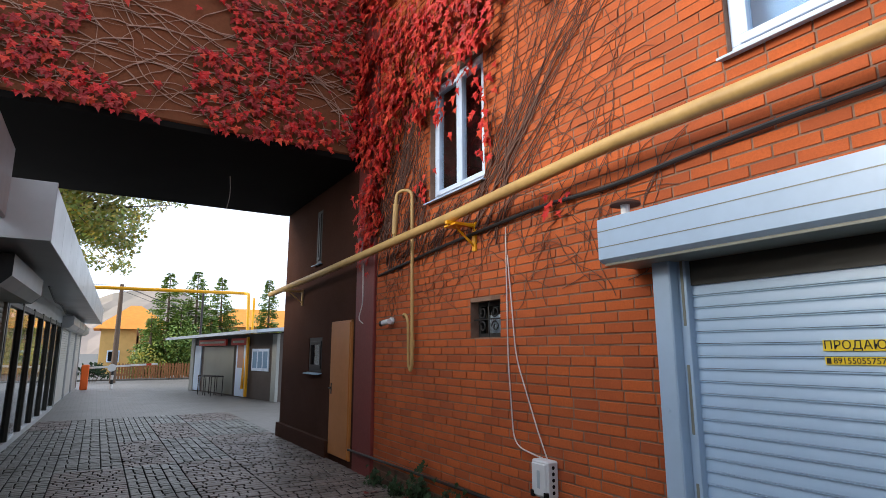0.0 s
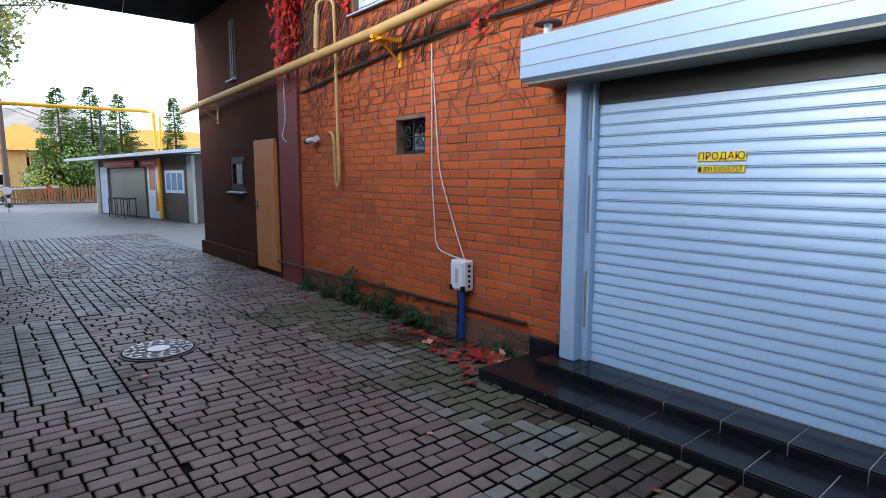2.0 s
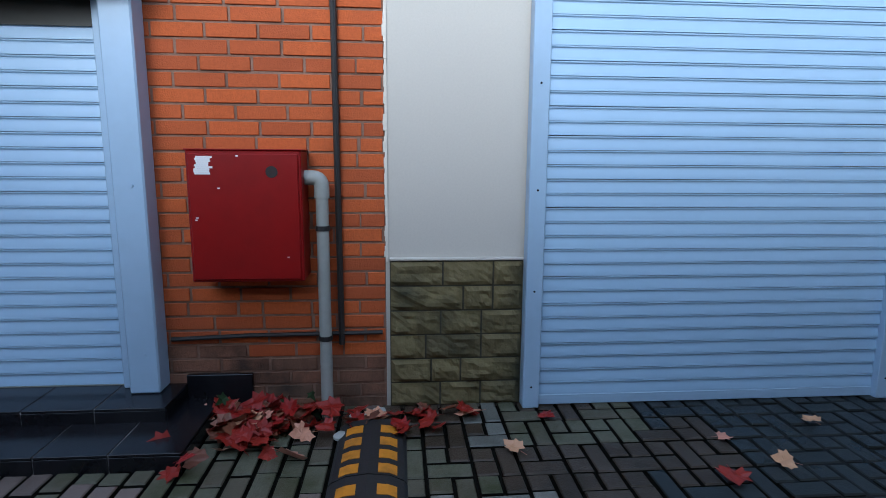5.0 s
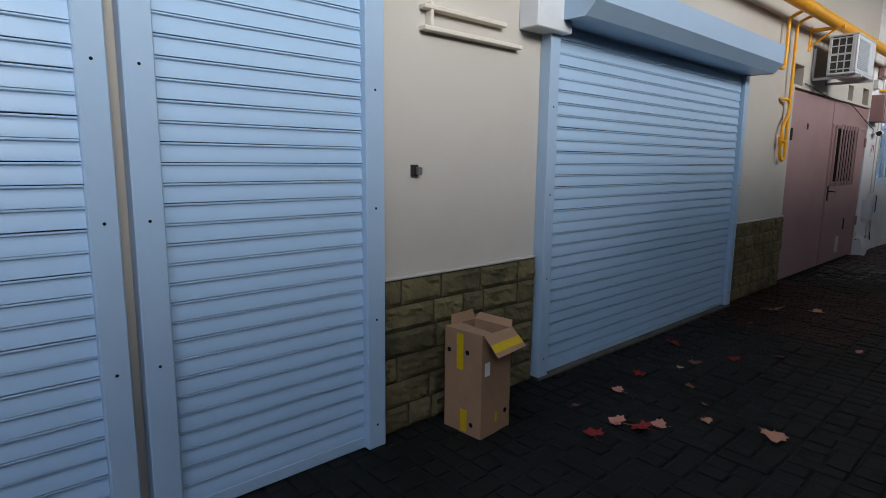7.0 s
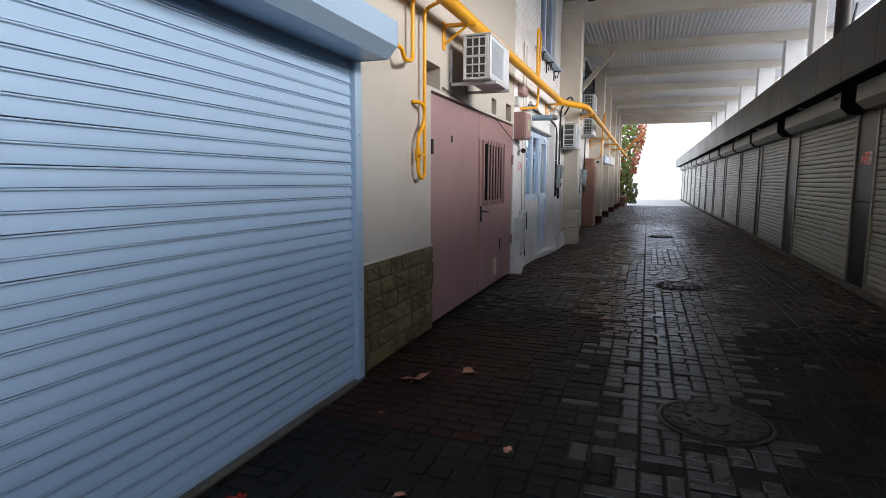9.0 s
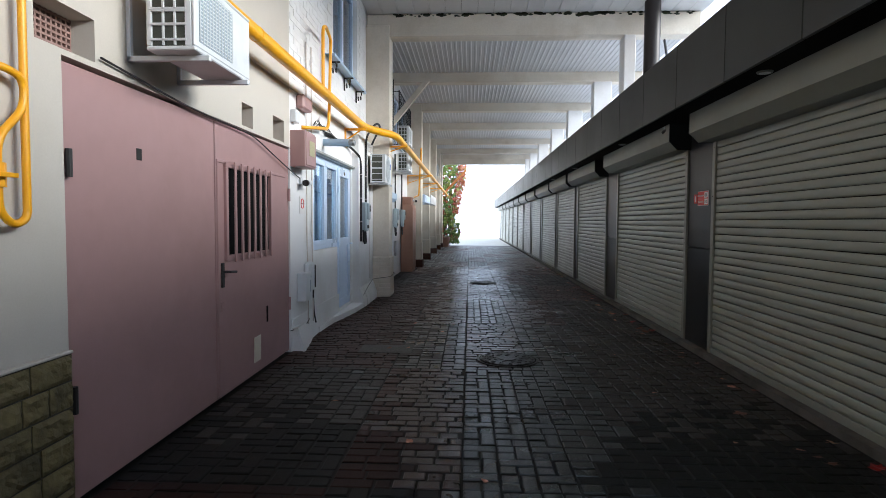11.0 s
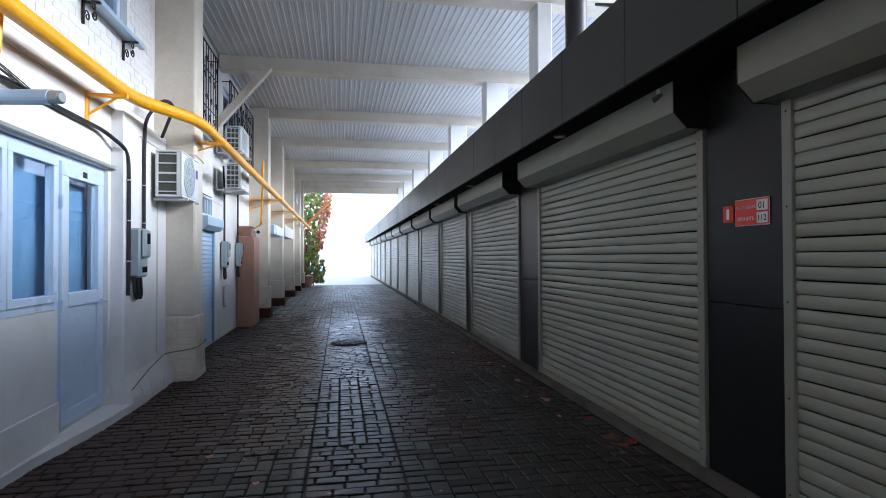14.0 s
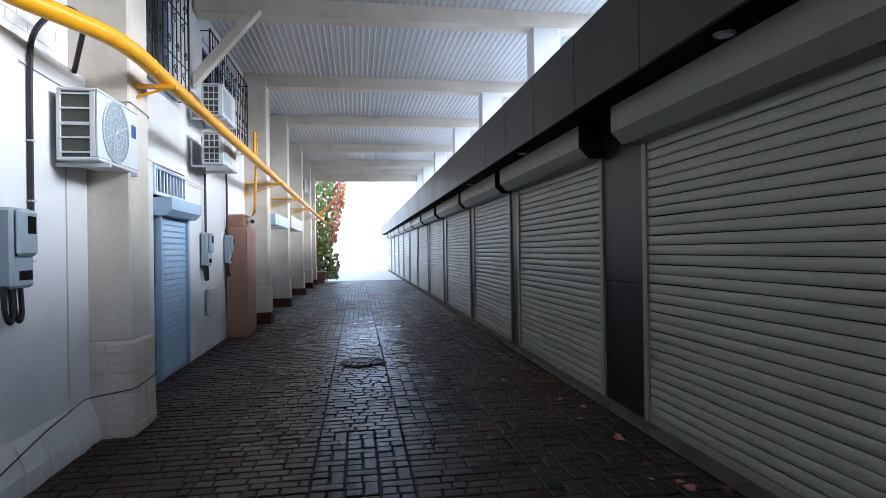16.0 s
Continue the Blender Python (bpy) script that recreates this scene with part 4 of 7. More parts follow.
# white window and door unit
wd = thing("window_door_unit", (0.07, 0, 0.10), "white plastic window and half-glazed door in one frame", "door", kind="structure")
for a, b, c, d in ((-15.805, -14.43, 0.98, 1.04), (-16.74, -14.43, 2.18, 2.24), (-14.49, -14.43, 1.04, 2.18), (-15.87, -15.81, 0.0, 2.18), (-16.74, -16.68, 0.0, 2.18)):
    part("frame_bar", Mesh().box(-0.03, 0.03, a, b, c, d, 0.004), M_PVC, wd)
part("infill", Mesh().box(-0.05, 0.03, -15.81, -14.43, -0.1, 0.975), M_WHITEWASH, wd, "plastered panel under the window")
for a, b in ((-15.12, -14.49), (-15.81, -15.13)):
    sash = part("sash", Mesh().box(-0.05, 0.02, a, b, 1.04, 1.10, 0.004).box(-0.05, 0.02, a, b, 2.12, 2.18, 0.004).box(-0.05, 0.02, a, a + 0.06, 1.10, 2.12, 0.004).box(-0.05, 0.02, b - 0.06, b, 1.10, 2.12, 0.004), M_PVC, wd)
    part("pane", Mesh().box(-0.015, -0.009, a + 0.05, b - 0.05, 1.09, 2.13), M_GLASS, sash).visible_shadow = False
dl = part("door_leaf", Mesh().box(-0.055, 0.015, -16.68, -15.87, 0.02, 0.14, 0.005).box(-0.055, 0.015, -16.56, -15.99, 0.98, 1.10, 0.005).box(-0.055, 0.015, -16.68, -15.87, 2.06, 2.18, 0.005).box(-0.055, 0.015, -15.99, -15.87, 0.14, 2.06, 0.005).box(-0.055, 0.015, -16.68, -16.56, 0.14, 2.06, 0.005), M_PVC, wd)
part("panel", Mesh().box(-0.035, -0.01, -16.57, -15.98, 0.13, 0.99, 0.01), M_PVC, dl)
part("pane", Mesh().box(-0.025, -0.019, -16.57, -15.98, 1.09, 2.07), M_GLASS, dl).visible_shadow = False
part("door_handle", Mesh().tube(rounded([(-0.05, -16.62, 1.0), (-0.11, -16.62, 1.0), (-0.11, -16.50, 1.0)], 0.02), 0.011, 8), M_PVC, dl)
for z in (0.3, 1.0, 1.85):
    part("hinge", Mesh().tube([(-0.06, -15.865, z - 0.05), (-0.06, -15.865, z + 0.05)], 0.013, 8), M_PVC, dl)
part("number", Mesh().box(-0.058, -0.054, -16.32, -16.24, 2.09, 2.14, 0.001), M_INK, dl)
part("curtain", Mesh().box(0.10, 0.11, -16.7, -14.45, 0.9, 2.24), M_BLIND, wd, "pale blue blinds behind the panes")
part("drip_rail", Mesh().box(-0.12, -0.02, -16.86, -14.36, 2.245, 2.275, 0.004), M_PIPE_GREY, wd, "thin grey drip rail")
thick = Mesh().box(-0.12, 0.01, -18.14, -16.80, -0.05, 2.93, 0.012)
solid("wall_thickening", thick, M_WHITEWASH, "thicker whitewashed wall between the door and the column", "wall", kind="structure")
flare = Mesh()
rf = random.Random(61)
for k in range(14):
    ya, yb = -16.80 - k * 0.0945, -16.80 - (k + 1) * 0.0945
    d0 = rf.uniform(-0.012, 0.012)
    flare.extrude_y([(-0.10, -0.05), (-0.215 + d0, -0.05), (-0.205 + d0, 0.12), (-0.150 + d0 * 0.5, 0.27), (-0.116, 0.34 + d0)], yb, ya)
solid("wall_plinth", flare, M_WHITEWASH, "uneven flared plaster foot of the thickened wall", "plinth", kind="structure")
stp = [(-0.03, -14.6), (-0.05, -15.3), (-0.115, -15.8), (-0.185, -16.35), (-0.205, -16.8), (0.2, -16.8), (0.2, -14.6)]
solid("door_step", Mesh().add([(x, y, z) for z in (-0.05, 0.075) for x, y in stp], [tuple(range(7))[::-1], tuple(range(7, 14))] + [(i, (i + 1) % 7, 7 + (i + 1) % 7, 7 + i) for i in range(7)]), M_WHITEWASH, "low worn concrete ledge at the foot of the wall", "ledge", kind="structure")
for a, b in ((-15.78, -13.55),):
    solid("wall_plinth", Mesh().box(-0.014, 0.0, a, b, -0.05, 0.36, 0.006), M_WHITEWASH, "whitewashed plinth along the wall", "plinth", kind="structure")


def air_conditioner(m, label, w=0.78, h=0.44, d=0.28, fan=True):
    """Outdoor unit: back at local x = 0, facing -x, along y from 0 to -w."""
    a = thing("air_conditioner", m, label, "air conditioner", "outdoor units on the wall")
    part("front_panel", Mesh().box(-d, -d + 0.02, -w, 0, 0.026, h - 0.021, 0.006), M_ACWHITE, a)
    part("top_panel", Mesh().box(-d - 0.003, 0, -w - 0.003, 0.003, h - 0.02, h, 0.006), M_ACWHITE, a)
    part("base_pan", Mesh().box(-d - 0.003, 0, -w - 0.003, 0.003, 0, 0.025, 0.006), M_ACWHITE, a)
    part("side_panel", Mesh().box(-d + 0.021, 0, -w, -w + 0.03, 0.026, h - 0.021, 0.004), M_ACWHITE, a)
    part("corner_post", Mesh().box(-d + 0.021, -d + 0.06, -0.02, 0, 0.026, h - 0.021, 0.004), M_ACWHITE, a)
    part("corner_post", Mesh().box(-0.03, 0, -0.02, 0, 0.026, h - 0.021, 0.004), M_ACWHITE, a)
    part("condenser", Mesh().box(-d + 0.03, -0.012, -w + 0.04, -0.012, 0.02, h - 0.02), M_FIN, a)
    g_ = part("side_grille", Mesh().box(-d + 0.06, -0.03, -0.012, 0.002, h / 2 - 0.006, h / 2 + 0.006), M_ACWHITE, a)
    for k in range(5):
        z = 0.06 + k * (h - 0.1) / 4
        part("slat", Mesh().box(-d + 0.05, -0.02, -0.01, 0.004, z - 0.006, z + 0.006), M_ACWHITE, g_)
    if not fan:
        mesh_ = part("front_grille", Mesh().box(-d - 0.002, -d + 0.002, -w * 0.62, -0.05, 0.06, h - 0.06), M_GREYPLASTIC, a, "fine grey mesh over the fan")
        for k in range(15):
            z = 0.07 + k * (h - 0.14) / 14
            part("wire", Mesh().box(-d - 0.006, -d - 0.0025, -w * 0.62, -0.05, z - 0.003, z + 0.003), M_ACWHITE, mesh_)
        for k in range(12):
            y = -0.05 - k * (w * 0.62 - 0.05) / 11
            part("wire", Mesh().box(-d - 0.009, -d - 0.0065, y - 0.003, y + 0.003, 0.06, h - 0.06), M_ACWHITE, mesh_)
    for k in range(0 if fan else 2):
        x = -d + 0.05 + (k + 1) * (d - 0.08) / 3
        part("slat", Mesh().box(x - 0.005, x + 0.005, -0.01, 0.004, 0.03, h - 0.03), M_ACWHITE, g_)
    if fan:
        cy, cz, r = -w * 0.40, h / 2, h * 0.45
        part("fan_opening", Mesh().disc((-d - 0.0015, cy, cz), r, 0.004, 28, "x"), M_GREYPLASTIC, a, "shaded fan opening")
        fg = part("fan_guard", Mesh().tube([(-d - 0.008, cy + r * math.cos(t), cz + r * math.sin(t)) for t in np.linspace(0, 2 * math.pi, 25)], 0.005, 5), M_ACWHITE, a)
        for q in (0.3, 0.55, 0.8):
            part("ring", Mesh().tube([(-d - 0.009, cy + q * r * math.cos(t), cz + q * r * math.sin(t)) for t in np.linspace(0, 2 * math.pi, 19)], 0.003, 4), M_ACWHITE, fg)
        for t in np.linspace(0, math.pi, 9)[:-1]:
            part("spoke", Mesh().tube([(-d - 0.008, cy - r * math.cos(t), cz - r * math.sin(t)), (-d - 0.008, cy + r * math.cos(t), cz + r * math.sin(t))], 0.003, 4), M_ACWHITE, fg)
        part("badge", Mesh().box(-d - 0.004, -d, -w + 0.05, -w + 0.14, h * 0.55, h * 0.75, 0.001), M_BLUE, a, "small blue badge")
    for y in (-0.1, -w + 0.12):
        b = part("bracket", Mesh().box(-d - 0.04, 0.17, y - 0.015, y + 0.015, -0.035, -0.004, 0.003), M_ACWHITE, a)
        part("wall_rail", Mesh().box(0.145, 0.17, y - 0.015, y + 0.015, -0.035, h * 0.75, 0.003), M_ACWHITE, b)
    return a


air_conditioner((-0.17, -10.47, 2.42), "white outdoor air-conditioning unit with a grilled side above the pink gate", fan=False)
air_conditioner((-0.17, -17.56, 2.17), "white outdoor air-conditioning unit with a round fan beside the column", 0.74, 0.52, 0.28)
for z in (2.72, 3.38):
    air_conditioner((-0.19, -21.3, z), "dusty white outdoor unit stacked on the upper wall", 0.85, 0.45, 0.28, fan=False)
air_conditioner((-0.17, -34.2, 3.7), "small white outdoor unit far down the passage", 0.7, 0.48, 0.28)

# yellow gas main along the plastered wall, stepping out round the columns
gm = thing("gas_main", (0, 0, 0), "bright yellow gas main stepping out round the column", "pipe")
part("pipe", Mesh().tube([(-0.25, -8.0, 2.96), (-0.25, -16.3, 3.0)], 0.062, 18), M_YELLOW, gm, smooth=True)
part("bend", Mesh().tube(rounded([(-0.25, -16.3, 3.0), (-0.26, -16.45, 3.0), (-0.32, -16.75, 3.0), (-0.62, -17.35, 3.0), (-0.66, -17.7, 3.0), (-0.66, -18.0, 3.0)], 0.22), 0.0625, 18), M_YELLOW, gm, smooth=True)
part("pipe", Mesh().tube([(-0.66, -18.0, 3.0), (-0.66, -42.0, 3.0)], 0.062, 18), M_YELLOW, gm, smooth=True)
for cy, cx, cz in ((-11.9, -0.25, 2.979), (-16.3, -0.25, 3.0), (-18.0, -0.66, 3.0), (-24.0, -0.66, 3.0)):
    part("weld_seam", Mesh().tube([(cx, cy + 0.008, cz), (cx, cy, cz), (cx, cy - 0.008, cz)], [0.0622, 0.066, 0.0622], 18), M_YELLOW, gm, smooth=True)
for y in (-10.35, -16.25):
    pipe_bracket(y, 2.935, -0.25, M_YELLOW, "yellow bracket under the gas main", 0.24)
for y in (-18.3, -25.3, -28.8, -32.3):
    b = pipe_bracket(y, 2.935, -0.68, M_YELLOW, "yellow bracket fixed to the column", 0.30)
    b.location.x = -0.0
drop = thing("gas_drop", (-0.06, -9.72, 0), "yellow gas drop pipe with a valve loop at its end", "pipe")
part("pipe", Mesh().tube(rounded([(-0.15, 0, 2.95), (0, 0, 2.9), (0, 0, 1.47), (0, 0.075, 1.44), (0, 0.15, 1.5), (0, 0.15, 1.80), (0, 0.0, 1.95), (0, 0.0, 2.08), (0, 0.12, 2.1), (0.05, 0.16, 2.1)], 0.07, 6), 0.017, 10), M_YELLOW, drop, smooth=True)
part("valve", Mesh().tube([(0, 0.15, 1.60), (0, 0.15, 1.70)], 0.030, 8), M_YELLOW, drop)
part("valve_lever", Mesh().box(-0.05, -0.03, 0.10, 0.20, 1.64, 1.66, 0.002), M_YELLOW, drop)
solid("gas_drop", Mesh().tube(rounded([(-0.2, -9.43, 2.95), (-0.07, -9.43, 2.9), (-0.07, -9.43, 2.42), (-0.10, -9.30, 2.38), (-0.12, -9.15, 2.36), (-0.12, -9.10, 2.44), (-0.08, -8.85, 2.45), (-0.0, -8.82, 2.45)], 0.06, 6), 0.018, 10), M_YELLOW, "short yellow gas branch bending into the wall", "pipe", smooth=True)
solid("gas_loop", Mesh().tube(rounded([(-0.24, -14.02, 3.0), (-0.24, -14.02, 3.75), (-0.20, -14.3, 3.86), (-0.15, -14.76, 3.84), (-0.13, -14.72, 2.75), (-0.12, -14.66, 2.66), (-0.12, -14.45, 2.64), (-0.06, -13.98, 2.57), (0.0, -13.94, 2.57)], 0.1, 6), 0.02, 10), M_YELLOW, "yellow gas loop rising over the main", "pipe", smooth=True)
solid("gas_loop", Mesh().tube(rounded([(-0.66, -22.6, 3.0), (-0.66, -22.6, 3.45), (-0.6, -23.2, 3.45), (-0.55, -23.2, 2.2), (-0.3, -24.4, 2.2)], 0.1, 6), 0.022, 8), M_YELLOW, "yellow gas branch dropping to the tan cabinet", "pipe", smooth=True)
# added tube; the place has only the gas main's shadow along here
solid("wall_conduit", Mesh().tube([(-0.015, -8.0, 2.90), (-0.015, -16.9, 2.94), (-0.015, -17.9, 2.94)], 0.008, 6), M_WHITECABLE, "thin pale tube added where the gas main's shadow runs", "conduit", smooth=True)

# electrical things
pb = thing("meter_box", (0, -13.71, 2.07), "pink steel meter box with a yellowed window", "meter box")
part("casing", Mesh().box(-0.17, 0.0, -0.22, 0.20, 0.0, 0.40, 0.006), M_PINK, pb)
part("door", Mesh().box(-0.182, -0.171, -0.20, 0.18, 0.02, 0.38, 0.004), M_PINK, pb)
part("window", Mesh().box(-0.186, -0.181, -0.13, 0.07, 0.13, 0.30, 0.002), material("yellowed_plastic", (0.36, 0.33, 0.14), 0.3), pb)
jb = solid("junction_box", Mesh().box(-0.10, 0, -14.06, -13.72, 2.75, 2.91, 0.02), M_PINK, "small pink junction box with cables", "junction box")
solid("junction_box", Mesh().box(-0.07, 0, -13.66, -13.52, 2.56, 2.70, 0.008), M_ACWHITE, "small white junction box", "junction box")
cctv((0, -13.86, 1.93), "white security camera with a black lens hood beside the meter box")
ns = thing("warning_sign", (-0.004, -13.93, 1.55), "small white no-smoking sign on the wall", "sign")
part("plate", Mesh().box(-0.004, 0.0, -0.10, 0.10, 0, 0.2, 0.001), M_SIGNWHITE, ns)
part("ring", Mesh().tube([(-0.005, 0.055 * math.cos(t), 0.12 + 0.055 * math.sin(t)) for t in np.linspace(0, 2 * math.pi, 21)], 0.006, 5), M_SIGNRED, ns)
part("bar", Mesh().box(-0.0062, -0.0045, -0.04, 0.04, 0.114, 0.122), M_INK, ns)
swb = thing("switch_box", (0, -13.835, 0.53), "white steel switch box low on the wall", "switch box")
part("body", Mesh().box(-0.11, 0.0, -0.105, 0.105, 0.0, 0.33, 0.006), M_ACWHITE, swb)
part("door", Mesh().box(-0.118, -0.109, -0.098, 0.098, 0.01, 0.32, 0.004), M_ACWHITE, swb)
part("slot", Mesh().box(-0.121, -0.117, -0.055, -0.025, 0.10, 0.24, 0.003), M_GREYPLASTIC, swb, "blue-grey handle slot")
part("lock", Mesh().disc((-0.118, -0.06, 0.28), 0.010, -0.004, 10, "x"), M_GREYPLASTIC, swb)
hb = thing("junction_cover", (0, -14.06, 0.79), "pale rounded plastic cover with a dark edge", "cover")
part("cover", Mesh().box(-0.10, 0.0, -0.085, 0.085, -0.18, 0.18, 0.028), M_ACWHITE, hb)
part("edge", Mesh().box(-0.108, -0.03, -0.095, -0.080, -0.14, 0.14, 0.006), M_IRON, hb, "dark open edge")
ft = [(0.0, -13.53), (-0.165, -13.53), (-0.12, -13.85), (-0.045, -14.25), (-0.02, -14.6), (0.0, -14.6)]
solid("wall_plinth", Mesh().add([(x, y, -0.05) for x, y in ft] + [(x * 0.45, y, 0.26 if y > -14.0 else 0.16) for x, y in ft], [tuple(range(6))[::-1], tuple(range(6, 12))] + [(i, (i + 1) % 6, 6 + (i + 1) % 6, 6 + i) for i in range(6)]), M_WHITEWASH, "worn plaster foot beside the pink gate", "plinth", kind="structure")
solid("cable", Mesh().tube(rounded([(-0.06, -14.22, 0.66), (-0.03, -14.30, 0.55), (-0.02, -14.37, 0.30), (-0.02, -14.46, 0.16)], 0.1), 0.011, 6), M_CABLE, "black cable hanging out of the open cover", "cable", group="cables on the wall", smooth=True)
solid("cable", Mesh().tube(rounded([(-0.026, -13.42, 0.25), (-0.026, -13.98, 0.20), (-0.026, -14.15, 0.26)], 0.1), 0.006, 5), M_CABLE, "thin dark cable along the foot of the wall", "cable", group="cables on the wall", smooth=True)
solid("cable", Mesh().tube(rounded([(-0.19, -16.82, 0.20), (-0.17, -17.4, 0.30), (-0.15, -18.0, 0.36), (-0.48, -18.09, 0.40), (-0.49, -18.6, 0.43), (-0.03, -18.75, 0.46), (-0.01, -20.0, 0.44)], 0.06), 0.005, 5), M_CABLE, "thin dark cable along the foot of the wall", "cable", group="cables on the wall", smooth=True)
vp = thing("vent_pipe", (0, -14.95, 2.53), "white vent pipe sticking out of the wall above the door", "pipe")
part("tube", Mesh().tube([(0.02, 0, 0), (-0.39, 0.14, -0.02)], 0.05, 18), M_SHUTTER_FRAME, vp)
part("end_cap", Mesh().tube([(-0.38, 0.137, -0.02), (-0.45, 0.16, -0.024), (-0.46, 0.163, -0.024)], [0.045, 0.042, 0.03], 14), M_STEEL, vp, "grey ribbed end cap")


def meter(y, z, label, x=0.0):
    m_ = thing("electricity_meter", (x, y, z), label, "meter", "electricity meters")
    part("casing", Mesh().box(-0.10, 0.0, -0.12, 0.12, 0.0, 0.5, 0.02), M_GREYPLASTIC, m_)
    part("cover", Mesh().box(-0.135, -0.098, -0.105, 0.105, 0.20, 0.49, 0.02), M_GREYPLASTIC, m_)
    part("display", Mesh().box(-0.139, -0.134, -0.07, 0.02, 0.34, 0.45, 0.003), M_DARK, m_)
    part("terminal_cover", Mesh().box(-0.104, -0.098, -0.09, 0.05, 0.05, 0.11, 0.002), M_DARK, m_)
    for y0 in (0.05, -0.05):
        part("cable_loop", Mesh().tube(rounded([(-0.05, y0, 0.02), (-0.06, y0, -0.17), (-0.06, y0 + 0.03, -0.22), (-0.05, y0 + 0.06, -0.15), (-0.04, y0 + 0.06, 0.02)], 0.04), 0.016, 7), M_CABLE, m_, smooth=True)
    return m_


meter(-17.06, 1.29, "grey plastic electricity meter with looped black cables", -0.12)
meter(-22.03, 1.30, "grey plastic electricity meter further down the passage")
meter(-23.5, 1.30, "grey plastic electricity meter further down the passage")
for pts, label in (([(-0.14, -17.3, 1.7), (-0.14, -17.3, 2.6), (-0.15, -17.3, 2.98), (-0.3, -17.4, 3.22), (-0.36, -17.6, 3.2), (-0.14, -17.9, 2.9)], "black hose rising from the meter and over the gas main"), ([(-0.14, -16.86, 1.12), (-0.14, -16.87, 2.3), (-0.13, -16.86, 2.55), (-0.05, -16.5, 2.66), (-0.03, -15.6, 2.66), (-0.03, -14.95, 2.66)], "black cable bending along the wall above the door")):
    cab = thing("cable", (0, 0, 0), label, "cable", "cables on the wall")
    part("sheath", Mesh().tube(rounded(pts, 0.12), 0.019, 8), M_CABLE, cab, smooth=True)
    for z in (1.45, 1.85, 2.25):
        part("clip", Mesh().box(pts[0][0] - 0.022, -0.12, pts[0][1] - 0.024, pts[0][1] + 0.024, z, z + 0.012, 0.002), M_WHITECABLE, cab)
solid("cable", Mesh().tube([(-0.125, -17.79, 0.4), (-0.125, -17.79, 2.2)], 0.006, 5), M_WHITECABLE, "thin white conduit running down the wall", "cable", group="cables on the wall", smooth=True)
for y in (-22.08, -23.5):
    solid("cable", Mesh().tube(rounded([(-0.03, y, 1.3), (-0.03, y, 2.7), (-0.05, y + 0.2, 3.2)], 0.12), 0.02, 6), M_CABLE, "black cable rising from the meter", "cable", group="cables on the wall", smooth=True)
solid("cable", Mesh().tube(rounded([(-0.02, -10.3, 2.33), (-0.02, -11.2, 2.26), (-0.02, -12.4, 2.24), (-0.02, -13.4, 2.03), (-0.02, -13.8, 1.96)], 0.2), 0.007, 6), M_CABLE, "black cable sagging across the top of the pink gate", "cable", group="cables on the wall", smooth=True)
random.seed(8)
for k in range(6):
    c0 = (-0.06, -14.2 - 0.05 * k, 2.62 + 0.03 * k)
    pts = [c0] + [(-0.06 - 0.08 * random.random(), -14.3 - 0.16 * j, 2.66 + 0.07 * random.uniform(-1, 1)) for j in range(4)] + [(-0.04, -15.4, 2.68 - 0.01 * k)]
    solid("cable", Mesh().tube(rounded(pts, 0.12), 0.0045, 5), M_CABLE, "tangled thin cables above the white door", "cable", group="cables on the wall", smooth=True)
for y in (-14.29, -14.07):
    solid("cable", Mesh().tube(rounded([(-0.02, y, 3.6), (-0.02, y, 1.4), (-0.03, y - 0.02, 0.5), (-0.02, y - 0.05, 0.2)], 0.1), 0.009, 6), M_WHITECABLE, "white conduit running down the wall", "cable", group="cables on the wall", smooth=True)

solid("cable", Mesh().tube(rounded([(-0.13, -17.2, 2.76), (-0.13, -18.05, 2.74), (-0.45, -18.12, 2.75), (-0.45, -18.6, 2.72), (-0.03, -18.8, 2.6), (-0.03, -20.2, 2.5), (-0.03, -22.0, 2.45)], 0.06), 0.006, 6), M_WHITECABLE, "thin pale cable carried round the column", "cable", group="cables on the wall", smooth=True)
# upper windows with iron grilles
rail = thing("flower_rail", (-0.12, 0, 3.70), "white sloped sill rail on two small wrought brackets", "rail")
part("rail", Mesh().box(-0.03, 0.03, -17.3, -15.0, 0.0, 0.045, 0.006), M_SHUTTER_FRAME, rail)
part("apron", Mesh().box(0.03, 0.12, -17.3, -15.0, 0.03, 0.045, 0.003), M_SHUTTER_FRAME, rail)
for y in (-15.25, -16.14, -17.05):
    br = part("bracket", Mesh().box(-0.04, 0.11, y - 0.012, y + 0.012, -0.02, 0.0, 0.002).box(0.09, 0.11, y - 0.012, y + 0.012, -0.20, 0.0, 0.002), M_IRON, rail, "dark wrought bracket")
    sm_ = Mesh()
    scroll(sm_, y + 0.05, -0.06, 0.05, 1, 0.0)
    scroll(sm_, y - 0.05, -0.10, 0.05, -1, 0.03)
    scroll(sm_, y + 0.02, -0.14, 0.05, 1, 0.06)
    part("scroll", sm_, M_IRON, br, smooth=True)
pvc_window("window_upper", -17.2, -15.5, 3.86, 5.30, (0.5, 0.5), "upper window in the plastered wall with a white sill", inside=M_BLIND)
pvc_window("window_upper", -9.9, -8.6, 3.9, 5.30, (0.5, 0.5), "upper window in the plastered wall", inside=M_BLIND)


